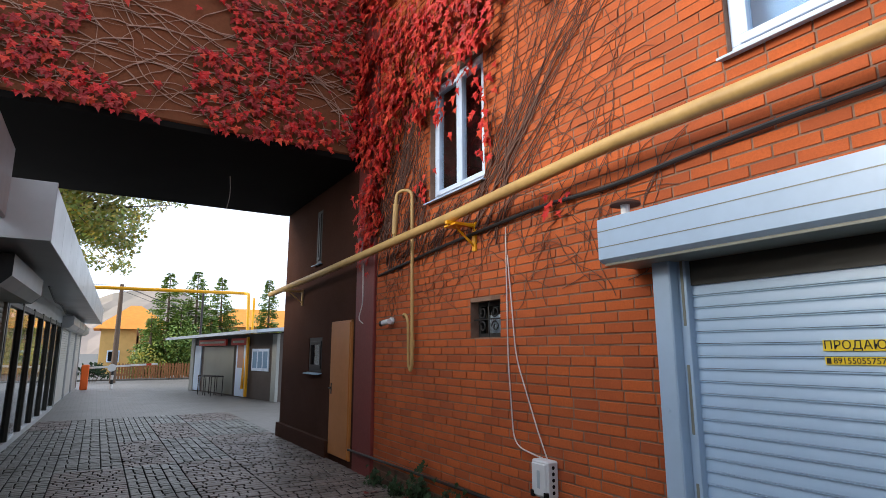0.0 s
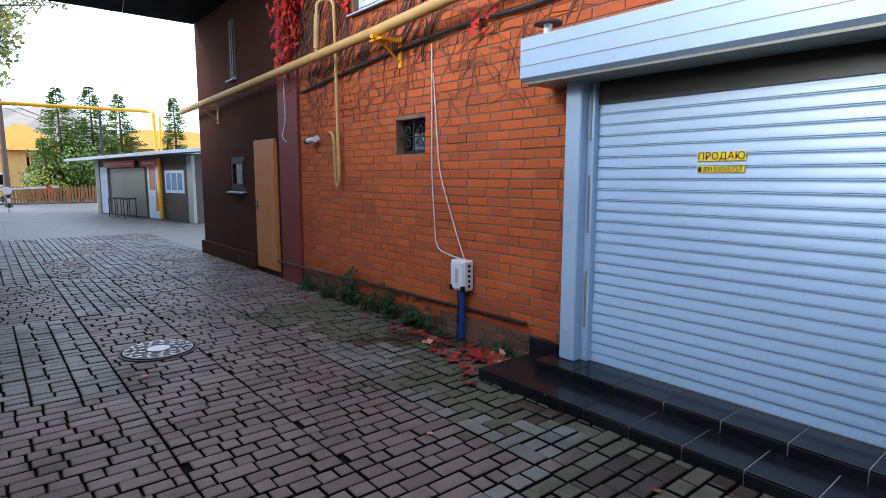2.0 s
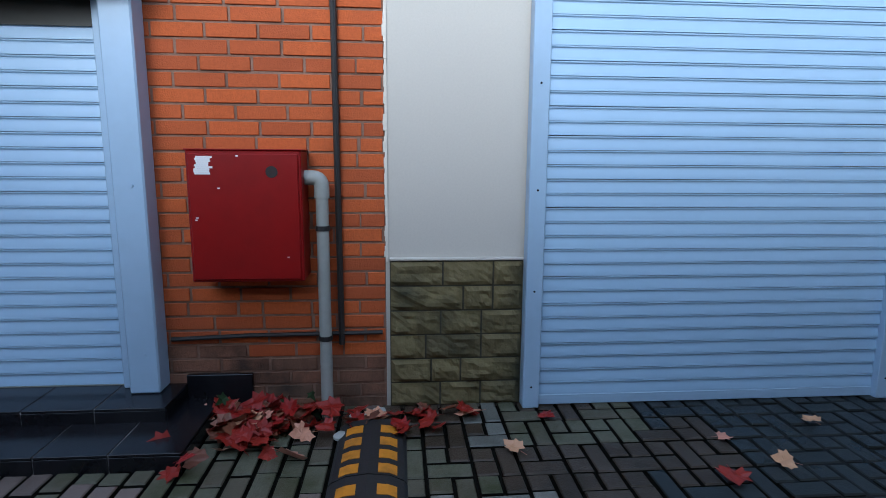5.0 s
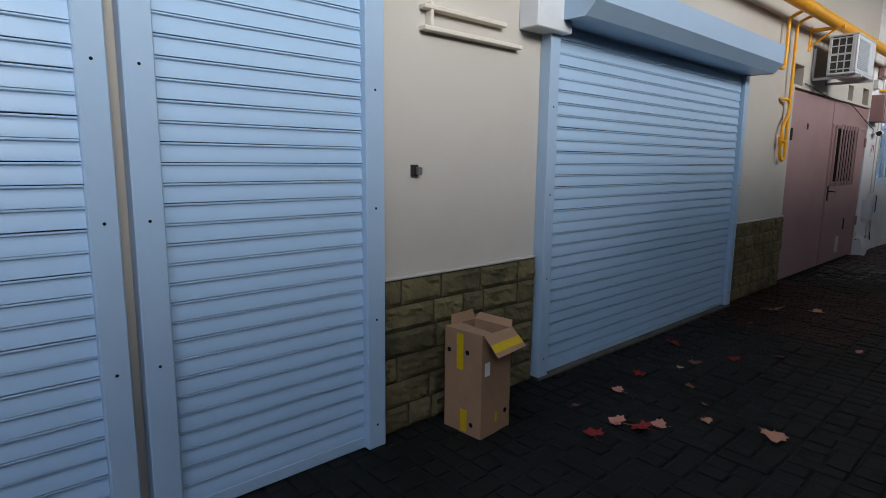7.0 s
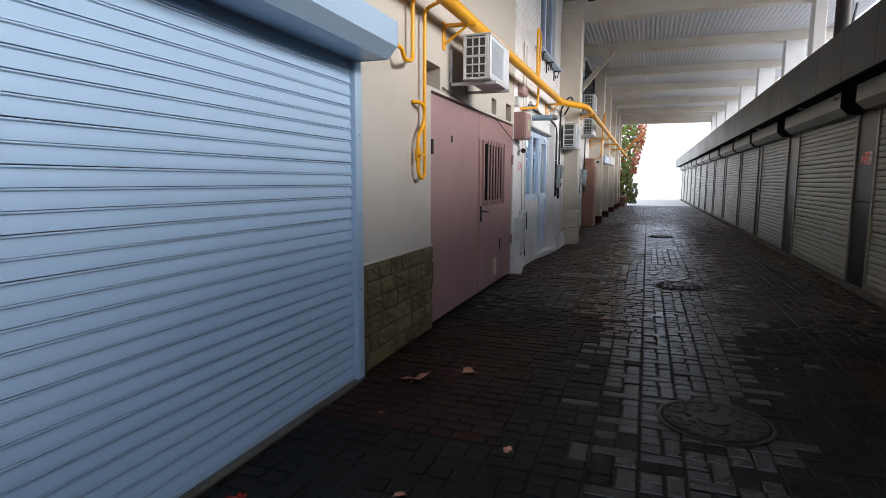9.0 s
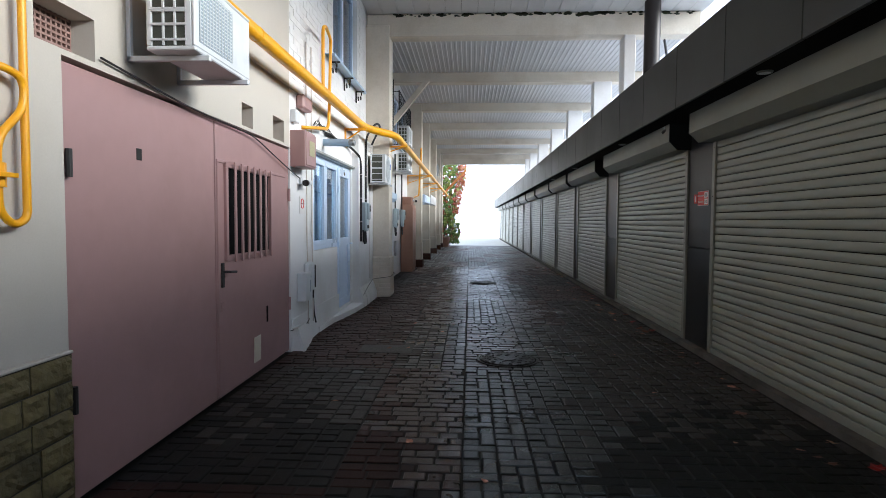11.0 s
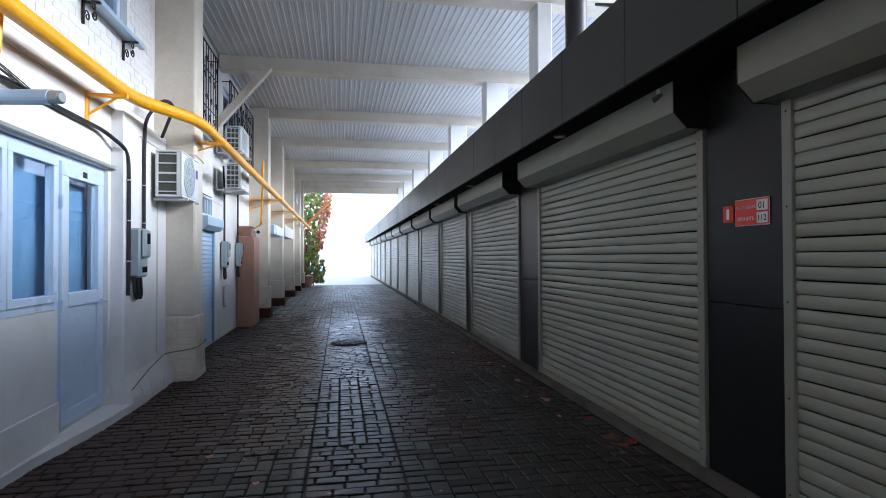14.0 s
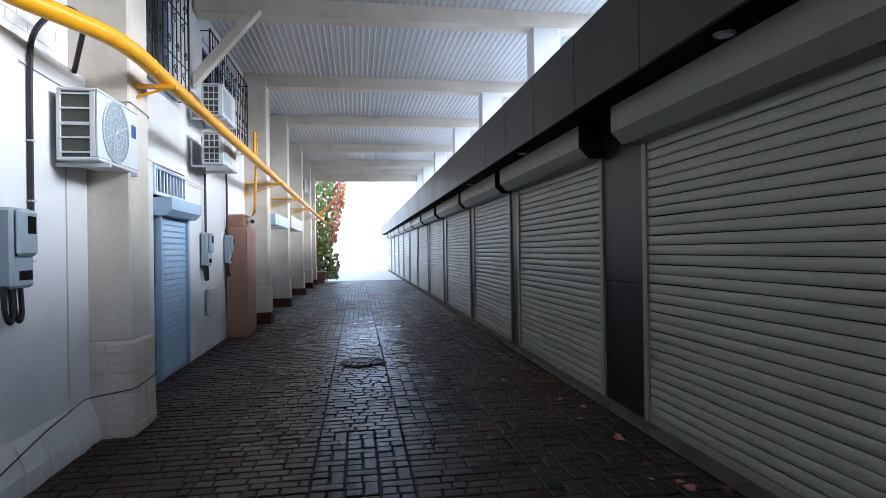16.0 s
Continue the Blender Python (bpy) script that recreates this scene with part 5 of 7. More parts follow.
def iron_grille(y0, y1, z0, z1, label):
    gobj = thing("window_grille", (-0.12, (y0 + y1) / 2, z0), label, "grille", "iron grilles over upper windows")
    W, H = y1 - y0, z1 - z0
    part("frame", Mesh().tube([(0, -W / 2, 0), (0, W / 2, 0), (0, W / 2, H), (0, -W / 2, H), (0, -W / 2, 0)], 0.014, 6), M_IRON, gobj)
    n = int(W / 0.16)
    for k in range(1, n):
        y = -W / 2 + k * W / n
        b = part("bar", Mesh().tube([(0, y, 0), (0, y, H)], 0.008, 5), M_IRON, gobj)
        if k % 2:
            sm = Mesh()
            for z, s in ((H * 0.2, 1), (H * 0.42, -1), (H * 0.64, 1), (H * 0.84, -1)):
                scroll(sm, y + 0.04 * s, z, 0.07, s, 0)
            part("scroll", sm, M_IRON, b, smooth=True)
    for z in (H * 0.3, H * 0.72):
        part("rail", Mesh().tube([(0, -W / 2, z), (0, W / 2, z)], 0.009, 5), M_IRON, gobj)
    for y in (-W / 2, W / 2):
        for z in (0.03, H - 0.03):
            part("anchor", Mesh().tube([(0, y, z), (0.16, y, z)], 0.009, 5), M_IRON, gobj)
    return gobj


iron_grille(-21.0, -18.85, 3.45, 4.88, "curly black iron grille over an upper window")
iron_grille(-25.0, -22.1, 3.45, 4.88, "curly black iron grille over an upper window further on")
pvc_window("window_upper", -20.9, -18.9, 3.5, 4.8, (0.5, 0.5), "upper window behind an iron grille")
pvc_window("window_upper", -24.6, -22.2, 3.5, 4.8, (0.33, 0.33, 0.34), "upper window behind an iron grille")
solid("strut", Mesh().add([(-0.02, -21.55, 3.85), (-0.02, -21.7, 3.85), (-0.02, -21.7, 4.05), (-0.02, -21.55, 4.05), (-0.95, -21.55, 4.98), (-0.95, -21.7, 4.98), (-0.80, -21.7, 4.98), (-0.80, -21.55, 4.98)], [(0, 1, 2, 3), (4, 7, 6, 5), (0, 4, 5, 1), (3, 2, 6, 7), (0, 3, 7, 4), (1, 5, 6, 2)]), M_BEAM, "diagonal white concrete strut under the beam", "strut", kind="structure")

# doors further along
d2 = shutter(1.0, 1.92, WHITE, (0.0, -20.64, 0.02), "narrow closed white roller shutter over a doorway", "doors along the passage", frame_w=0.07, box=(-0.18, 1.92, 2.12, 0.1), name="door_shutter")
vg = thing("door_vent", (0.03, -20.64, 2.18), "white barred vent above the roller shutter", "vent", kind="structure")
part("frame", Mesh().box(-0.03, 0.02, -0.55, 0.55, 0, 0.04, 0.003).box(-0.03, 0.02, -0.55, 0.55, 0.30, 0.34, 0.003).box(-0.03, 0.02, -0.6, -0.55, 0, 0.34, 0.003).box(-0.03, 0.02, 0.55, 0.6, 0, 0.34, 0.003), M_PVC, vg)
for k in range(9):
    part("bar", Mesh().box(-0.02, 0.0, -0.48 + k * 0.12 - 0.012, -0.48 + k * 0.12 + 0.012, 0.04, 0.30, 0.002), M_PVC, vg)
pc = thing("tan_cabinet", (0, -23.95, 0), "tall tan painted steel gas cabinet against the wall", "cabinet")
part("body", Mesh().box(-0.34, 0.0, -0.45, 0.42, 0.0, 1.95, 0.01), M_TAN, pc)
for s in (-1, 1):
    part("door", Mesh().box(-0.355, -0.341, -0.015 + s * 0.215 - 0.205, -0.015 + s * 0.215 + 0.205, 0.08, 1.88, 0.005), M_TAN, pc)
part("top_vent", Mesh().box(-0.30, 0.0, -0.3, 0.3, 1.95, 2.18, 0.02), M_TAN, pc, "rounded louvred top")
cctv((-0.32, -23.8, 2.08), "black capped camera on the tan cabinet")
solid("meter_plate", Mesh().box(-0.06, 0.0, -22.6, -22.15, 0.55, 0.95, 0.01), M_ACWHITE, "white metal plate low on the wall", "plate")
shutter(1.05, 1.95, WHITE, (0.0, -26.8, 0.02), "closed white roller shutter of a passage shop", "doors along the passage", frame_w=0.07, name="door_shutter")
shutter(1.25, 2.1, WHITE, (0.0, -29.9, 0.02), "closed white roller shutter of a passage shop", "doors along the passage", frame_w=0.07, name="door_shutter")
solid("shop_sign", Mesh().box(-0.46, 0.0, -32.6, -29.5, 2.17, 2.52, 0.01), M_SIGNWHITE, "white boxed shop sign over a doorway", "sign")
solid("shop_awning", Mesh().box(-0.50, 0.0, -28.6, -26.1, 2.10, 2.37, 0.02), M_PVC, "white awning box over a shutter", "awning")
for k in range(7):
    y = -35.5 - k * 1.35
    meter(y, 1.5, "grey meter on the far wall", 0.02) if k % 2 == 0 else None
    solid("wall_door", Mesh().box(-0.03, 0.02, y - 0.45, y + 0.45, 0.0, 2.0, 0.006), M_GREYPLASTIC if k % 2 else M_TAN, "painted door far down the passage", "door", group="doors along the passage", kind="structure")

# things by the white shutters
cb = thing("cardboard_box", (-0.246, -4.77, 0.0, 0, 0, 5), "open brown cardboard box with yellow tape on the paving", "box")
hd, hw, hh = 0.125, 0.12, 0.545
for wall_ in ((-hd, hd, -hw, -hw + 0.006, 0.01, hh), (-hd, hd, hw - 0.006, hw, 0.01, hh), (-hd, -hd + 0.006, -hw + 0.006, hw - 0.006, 0.01, hh), (hd - 0.006, hd, -hw + 0.006, hw - 0.006, 0.01, hh), (-hd, hd, -hw, hw, 0, 0.01)):
    part("panel", Mesh().box(*wall_), M_CARD, cb)


def sheet(quad, thick):
    """A thin board on four corners."""
    a, b, c, _ = [Vector(q) for q in quad]
    up = (b - a).cross(c - b).normalized() * thick
    return Mesh().add(list(quad) + [Vector(q) + up for q in quad], [(3, 2, 1, 0), (4, 5, 6, 7), (0, 1, 5, 4), (1, 2, 6, 5), (2, 3, 7, 6), (3, 0, 4, 7)])


part("flap", sheet([(hd, hw, hh), (-hd, hw, hh), (-hd + 0.004, 0.005, hh - 0.018), (hd - 0.006, 0.005, hh - 0.004)], 0.005), M_CARD, cb, "flap folded over the front half")
out = part("flap", sheet([(-hd, hw - 0.012, hh), (-hd, -hw, hh), (-hd - 0.085, -hw - 0.01, hh - 0.085), (-hd - 0.095, hw - 0.006, hh - 0.09)], -0.005), M_CARD, cb, "flap bent outwards with tape along it")
part("tape", sheet([(-hd - 0.046, hw - 0.010, hh - 0.037), (-hd - 0.042, -hw - 0.004, hh - 0.035), (-hd - 0.072, -hw - 0.008, hh - 0.066), (-hd - 0.078, hw - 0.008, hh - 0.068)], -0.0012), M_TAPE, out, "glossy yellow tape")
part("flap", sheet([(-hd, -hw, hh), (hd, -hw, hh), (hd - 0.01, -hw - 0.03, hh + 0.03), (-hd + 0.02, -hw - 0.03, hh + 0.03)], 0.005), M_CARD, cb)
part("flap", sheet([(hd, -hw, hh), (hd, hw - 0.05, hh), (hd + 0.01, hw - 0.06, hh + 0.05), (hd + 0.01, -hw + 0.01, hh + 0.05)], 0.005), M_CARD, cb)
for x_, z0_, z1_ in ((0.02, 0.34, 0.53), (-0.01, 0.012, 0.13)):
    part("tape", Mesh().box(x_ - 0.022, x_ + 0.022, hw, hw + 0.0015, z0_, z1_), M_TAPE, cb, "glossy yellow tape")
part("tape", Mesh().box(-hd - 0.0015, -hd, -0.01, 0.006, 0.06, 0.11), M_TAPE, cb, "glossy yellow tape")
part("label", Mesh().box(-hd - 0.0015, -hd, 0.055, 0.095, 0.33, 0.40), M_SIGNWHITE, cb, "small white label")
for x_, z_ in ((0.095, 0.43), (-0.03, 0.44), (-0.06, 0.06)):
    part("hand_hole", Mesh().disc((x_, hw + 0.0006, z_), 0.013, 0.001, 12, "y"), M_DARK, cb)
part("hand_hole", Mesh().disc((-hd - 0.0016, -0.08, 0.10), 0.014, 0.001, 12, "x"), M_DARK, cb)
hk = thing("wall_bracket", (0, -4.53, 1.35), "small dark metal clip on the cream wall", "bracket")
part("plate", Mesh().box(-0.012, 0.0, -0.022, 0.022, -0.03, 0.03, 0.002), M_IRON, hk)
part("hook", Mesh().box(-0.05, -0.012, -0.02, 0.0, -0.02, 0.02, 0.004), M_STEEL, hk)
ct = thing("cable_tray", (0, -4.9, 2.03), "narrow beige metal tray bolted flat to the wall", "tray")
part("rail", Mesh().box(-0.05, 0.0, -0.38, 0.34, 0.0, 0.022, 0.003), M_BEAM, ct)
part("rail", Mesh().box(-0.05, 0.0, -0.25, 0.34, 0.10, 0.122, 0.003), M_BEAM, ct)
part("upright", Mesh().box(-0.045, 0.0, 0.28, 0.30, 0.022, 0.14, 0.003), M_BEAM, ct)
solid("vent_box", Mesh().box(-0.14, 0.0, -5.62, -5.30, 2.15, 2.33, 0.006), M_ACWHITE, "white slatted box above the wall corner", "vent")

# ---- stall side details ----
fs = thing("fire_sign", (SX - 0.008, -13.93, 1.67), "red and white fire telephone sign on the dark pillar", "sign")
part("plate", Mesh().box(0.0, 0.004, -0.085, 0.205, 0.0, 0.165, 0.001), M_SIGNWHITE, fs)
part("red_field", Mesh().box(0.004, 0.006, -0.080, 0.200, 0.005, 0.160), M_SIGNRED, fs)
part("number_field", Mesh().box(0.006, 0.0075, 0.105, 0.192, 0.088, 0.152), M_SIGNWHITE, fs)
part("number_field", Mesh().box(0.006, 0.0075, 0.105, 0.192, 0.013, 0.077), M_SIGNWHITE, fs)
part("symbol_plate", Mesh().box(0.0, 0.005, -0.195, -0.100, 0.03, 0.135, 0.001), M_SIGNRED, fs)
part("symbol", Mesh().box(0.005, 0.007, -0.160, -0.135, 0.05, 0.115), M_SIGNWHITE, fs)
for txt, yy, zz, sz, mm in (("ПРИ ПОЖАРЕ", 0.012, 0.112, 0.027, M_SIGNWHITE), ("ЗВОНИТЬ", 0.012, 0.042, 0.032, M_SIGNWHITE), ("01", 0.148, 0.116, 0.055, M_INK), ("112", 0.148, 0.042, 0.050, M_INK)):
    lettering(txt, sz, mm, fs, pose(0.0085, yy, zz, 90, 0, 90))
for k, y in enumerate((-8.0, -11.9, -16.0, -19.8, -23.0, -26.4)):
    dlm = thing("downlight", (-4.28, y, 2.655), "small round recessed lamp under the stall soffit", "lamp", "downlights under the soffit")
    part("rim", Mesh().tube([(0, 0, 0), (0, 0, -0.012)], [0.06, 0.055], 18), M_GREYBOX, dlm)
    part("disc", Mesh().tube([(0, 0, -0.012), (0, 0, -0.014)], 0.042, 18), M_SIGNWHITE, dlm)
for y in (-14.45, -10.6):
    cm = thing("dome_camera", (-4.40, y, 2.655), "small black camera hanging under the soffit", "camera")
    part("base", Mesh().tube([(0, 0, 0), (0, 0, -0.03)], 0.03, 12), M_ACWHITE, cm)
    part("body", Mesh().tube([(0.0, 0.05, -0.05), (0.02, -0.05, -0.06)], 0.022, 10), M_IRON, cm)
solid("downpipe", Mesh().tube([(-5.22, -17.72, 2.6), (-5.22, -17.72, 5.6)], 0.14, 18), M_SHUT_DARK, "dark brown downpipe beside the first post", "downpipe", smooth=True)
solid("cable", Mesh().tube(rounded([(-4.3, -12.5, 3.32), (-4.6, -15.0, 3.5), (-5.3, -17.3, 4.6)], 0.4), 0.02, 6), M_CABLE, "black cable climbing from the stall roof", "cable", smooth=True)


def manhole(x, y, r, label, bright):
    mh = thing("manhole_cover", (x, y, 0.004), label, "manhole cover", "manhole covers")
    part("frame", Mesh().tube([(0, 0, -0.03), (0, 0, 0.004), (0, 0, 0.006)], [r + 0.035, r + 0.035, r + 0.028], 40), M_CASTIRON, mh)
    part("gap", Mesh().tube([(0, 0, 0.0), (0, 0, 0.0075)], r + 0.012, 40), M_DARK, mh)
    part("cover", Mesh().tube([(0, 0, 0.0), (0, 0, 0.010)], r, 40), M_CASTIRON, mh)
    long_ = 0.026 if bright else 0.022
    lug = Mesh().box(-long_, long_, -0.012, 0.012, 0.010, 0.017, 0.002).data("lug", M_CHROME if bright else M_CASTIRON)
    for ring, n in ((0.50, 9), (0.70, 13), (0.88, 17)):
        for k in range(n):
            a = 2 * math.pi * k / n + ring
            part("lug", lug, None, mh, at=pose(ring * r * math.cos(a), ring * r * math.sin(a), 0, 0, 0, math.degrees(a) + (48 if k % 2 else -48)))
    part("rim", Mesh().tube([(r * 0.97 * math.cos(t), r * 0.97 * math.sin(t), 0.011) for t in np.linspace(0, 2 * math.pi, 41)], 0.005, 5), M_CHROME if bright else M_CASTIRON, mh)
    part("badge", Mesh().tube([(0, 0, 0.010), (0, 0, 0.017)], r * 0.33, 24), M_CHROME if bright else M_CASTIRON, mh)
    return mh


manhole(-2.24, 5.52, 0.27, "round cast iron manhole cover with a bright centre", True)
for x, y in ((-2.38, -8.6), (-2.41, -13.3), (-2.33, -20.8)):
    manhole(x, y, 0.29, "dark cast iron manhole cover in the paving", False)
solid("drain_plate", Mesh().box(-1.35, -0.75, -13.9, -13.5, -0.01, 0.006, 0.002), M_CASTIRON, "dark square access plate in the paving", "plate")

# ---- plants ----
M_CREEPER = material("crimson_creeper_leaf", (0.46, 0.012, 0.012), 0.55, spec=0.25, vary=0.35, grain=30, stain_amount=0.1, bump=0.05, pieces=0.7, tone2=(0.60, 0.085, 0.03))
M_CREEPER_DARK = material("dark_creeper_leaf", (0.25, 0.012, 0.014), 0.55, spec=0.25, vary=0.35, grain=30, stain_amount=0.1, bump=0.05, pieces=0.8, tone2=(0.36, 0.05, 0.03))
M_STEM = material("creeper_stem", (0.11, 0.05, 0.033), 0.8, vary=0.3, grain=50, bump=0.2)
M_STEM_PALE = material("pale_creeper_stem", (0.34, 0.20, 0.14), 0.8, vary=0.3, grain=50, bump=0.2)
M_LEAF_GREEN = material("dark_green_leaf", (0.020, 0.042, 0.014), 0.65, spec=0.15, vary=0.3, grain=30, pieces=0.7, tone2=(0.02, 0.035, 0.012), bump=0.05)
M_LEAF_OLIVE = material("autumn_green_leaf", (0.17, 0.25, 0.045), 0.5, vary=0.35, grain=3, pieces=0.9, tone2=(0.48, 0.33, 0.03), bump=0.05)
M_NEEDLE = material("conifer_needles", (0.13, 0.235, 0.055), 0.6, vary=0.35, grain=8, pieces=0.8, tone2=(0.33, 0.36, 0.06), bump=0.05)
M_BARK = material("bark", (0.12, 0.08, 0.055), 0.9, vary=0.3, grain=20, bump=0.6)
M_FALLEN_RED = material("fallen_red_leaf", (0.22, 0.010, 0.008), 0.4, spec=0.3, vary=0.25, grain=60, pieces=0.6, tone2=(0.24, 0.032, 0.016), bump=0.1)
M_FALLEN_PINK = material("fallen_pale_leaf", (0.50, 0.21, 0.15), 0.5, vary=0.25, grain=60, pieces=0.6, tone2=(0.55, 0.36, 0.16), bump=0.1)
M_FALLEN_BROWN = material("fallen_brown_leaf", (0.20, 0.07, 0.035), 0.5, vary=0.25, grain=60, pieces=0.6, tone2=(0.09, 0.03, 0.02), bump=0.1)

LOBES = [(0.0, 0.0), (0.16, 0.05), (0.42, 0.02), (0.30, 0.26), (0.52, 0.52), (0.24, 0.50), (0.0, 1.0), (-0.24, 0.50), (-0.52, 0.52), (-0.30, 0.26), (-0.42, 0.02), (-0.16, 0.05)]


def add_leaf(mb, c, across, along, up, size, curl=0.15):
    """A lobed leaf from c, its tip along 'along', folded along its middle."""
    v = [c + (across * x + along * z) * size + up * size * (curl * abs(x) * 1.4 - curl * z * z) for x, z in LOBES]
    v.append(c + along * (0.42 * size) + up * (size * 0.06))
    n = len(LOBES)
    mb.add(v, [(i, (i + 1) % n, n) for i in range(n)])


def leaf_hang(mb, p, out, size, rnd, droop=0.9):
    """A leaf hanging on a wall whose outward way is out."""
    side = Vector((0, 0, 1)).cross(out).normalized()
    tilt = rnd.uniform(-0.7, 0.7)
    along = (Vector((0, 0, -1)) * droop + side * tilt * 0.8 + out * rnd.uniform(0.1, 0.7)).normalized()
    up = (out - along * out.dot(along)).normalized()
    across = along.cross(up)
    add_leaf(mb, p, across, along, up, size, rnd.uniform(0.05, 0.4))


rnd = random.Random(11)
OUT_W, OUT_O = Vector((-1, 0, 0)), Vector((0, -1, 0))
red, dark = Mesh(), Mesh()
# thick creeper on the brick wall beside the corner
count = 0
while count < 3000:
    y, z = rnd.uniform(3.7, 7.95), rnd.uniform(2.7, 7.5)
    edge = 4.25 + 0.32 * math.sin(y * 3.1) + 0.2 * math.sin(y * 9.0) - (max(0.0, y - 6.2) * 0.62)
    if y < 5.1:
        edge += (5.1 - y) * 0.55
    if z < edge or (4.95 < y < 5.95 and z < 4.42 and rnd.random() < 0.93):
        continue
    right = 4.25 - 0.22 * (z - 4.4) + 0.25 * math.sin(z * 5)
    if y < right and rnd.random() < 0.96:
        continue
    if noise.noise(Vector((y * 1.7, z * 1.7, 3.0))) < -0.12 and rnd.random() < 0.85:
        continue
    leaf_hang(red if rnd.random() < 0.8 else dark, Vector((-rnd.uniform(0.02, 0.20), y, z)), OUT_W, rnd.uniform(0.07, 0.15), rnd)
    count += 1
for y0, z0, z1, n in ((4.88, 3.35, 4.4, 34), (6.06, 3.25, 3.6, 10), (7.5, 2.75, 3.8, 60), (7.75, 2.6, 3.9, 60), (7.3, 3.1, 4.0, 50), (3.95, 2.62, 2.8, 7), (5.7, 4.1, 4.4, 18)):
    for k in range(n):
        leaf_hang(red, Vector((-rnd.uniform(0.02, 0.1), y0 + rnd.gauss(0, 0.09), rnd.uniform(z0, z1))), OUT_W, rnd.uniform(0.06, 0.12), rnd)
# looser creeper on the overpass
count = 0
while count < 1750:
    x, z = rnd.uniform(-6.5, -0.05), rnd.uniform(4.3, 7.2)
    thick = noise.noise(Vector((x * 0.9 + 7, z * 1.5, 1.0)))
    low = 0.30 if z < 5.1 + 0.25 * math.sin(x * 2.2) else 0.0
    near = 0.5 * max(0.0, 1 + (x + 0.6) / 1.4)
    if thick * 0.8 + low * 0.8 + near < 0.13 and rnd.random() < 0.965:
        continue
    leaf_hang(dark if rnd.random() < 0.55 else red, Vector((x, OV - rnd.uniform(0.02, 0.12), z)), OUT_O, rnd.uniform(0.06, 0.13), rnd)
    count += 1


def stuff_mesh(name, mb, mat):
    m = bpy.data.meshes.new(name)
    m.from_pydata(mb.v, [], mb.f)
    m.materials.append(mat)
    return m


creeper = thing("creeper", (0, 0, 0), "red autumn creeper covering the wall and the overpass", "creeper")
tagged(part("leaves", stuff_mesh("leaves", red, M_CREEPER), None, creeper, "crimson lobed leaves"), kind="stuff")
tagged(part("leaves", stuff_mesh("leaves", dark, M_CREEPER_DARK), None, creeper, "dark wine-red lobed leaves"), kind="stuff")
st = Mesh()
for k in range(150):
    y, z = rnd.uniform(4.6, 7.6), rnd.uniform(2.5, 3.4)
    dy, dz = -rnd.uniform(0.05, 0.32), rnd.uniform(0.12, 0.22)
    pts = []
    for j in range(rnd.randint(9, 20)):
        pts.append((-0.012 - 0.01 * rnd.random(), y, z))
        y += dy * 0.45 + rnd.uniform(-0.05, 0.05)
        z += dz * 0.7 + rnd.uniform(-0.05, 0.05)
        if any(h[0] - 0.03 < y < h[1] + 0.03 and h[2] - 0.05 < z < h[3] for h in BRICK_HOLES) or y < 2.3:
            break
    if len(pts) > 2:
        st.tube(pts, [0.0065 * (1 - 0.8 * i / len(pts)) + 0.001 for i in range(len(pts))], 4, False)
for k in range(520):
    y, z = rnd.uniform(3.0, 7.4), rnd.uniform(1.9, 5.5)
    pts = []
    a = rnd.uniform(0.2, 2.4)
    for j in range(rnd.randint(4, 9)):
        pts.append((-0.008, y, z))
        a += rnd.uniform(-0.5, 0.5)
        y -= 0.085 * math.cos(a)
        z += 0.085 * math.sin(a)
        if any(h[0] - 0.03 < y < h[1] + 0.03 and h[2] - 0.05 < z < h[3] for h in BRICK_HOLES):
            break
    if len(pts) > 2:
        st.tube(pts, 0.0028, 4, False)
tagged(part("stem_tangle", stuff_mesh("stem_tangle", st, M_STEM), None, creeper, "bare brown stems clinging to the bricks"), kind="stuff")
st2 = Mesh()
for k in range(200):
    x, z = rnd.uniform(-6.4, -0.3), rnd.uniform(4.4, 7.2)
    pts = []
    a = rnd.uniform(-0.5, 0.6) + (math.pi if rnd.random() < 0.4 else 0)
    for j in range(rnd.randint(14, 38)):
        pts.append((x, OV - 0.015 - 0.01 * rnd.random(), z))
        a += rnd.uniform(-0.32, 0.32)
        x += 0.11 * math.cos(a)
        z += 0.11 * math.sin(a)
        if not (-6.9 < x < -0.03 and 4.36 < z < 7.5):
            break
    if len(pts) > 2:
        st2.tube(pts, [rnd.choice((0.005, 0.006, 0.011)) * (1 - 0.75 * i / len(pts)) + 0.0015 for i in range(len(pts))], 4, False)
tagged(part("stem_tangle", stuff_mesh("stem_tangle", st2, M_STEM_PALE), None, creeper, "pale woody stems on the overpass"), kind="stuff")
solid("cable", Mesh().tube(rounded([(-1.55, 9.6, 4.25), (-1.53, 9.6, 3.95), (-1.57, 9.6, 3.72)], 0.1), 0.005, 5), M_WHITECABLE, "loose cable hanging from the black soffit", "cable", smooth=True)

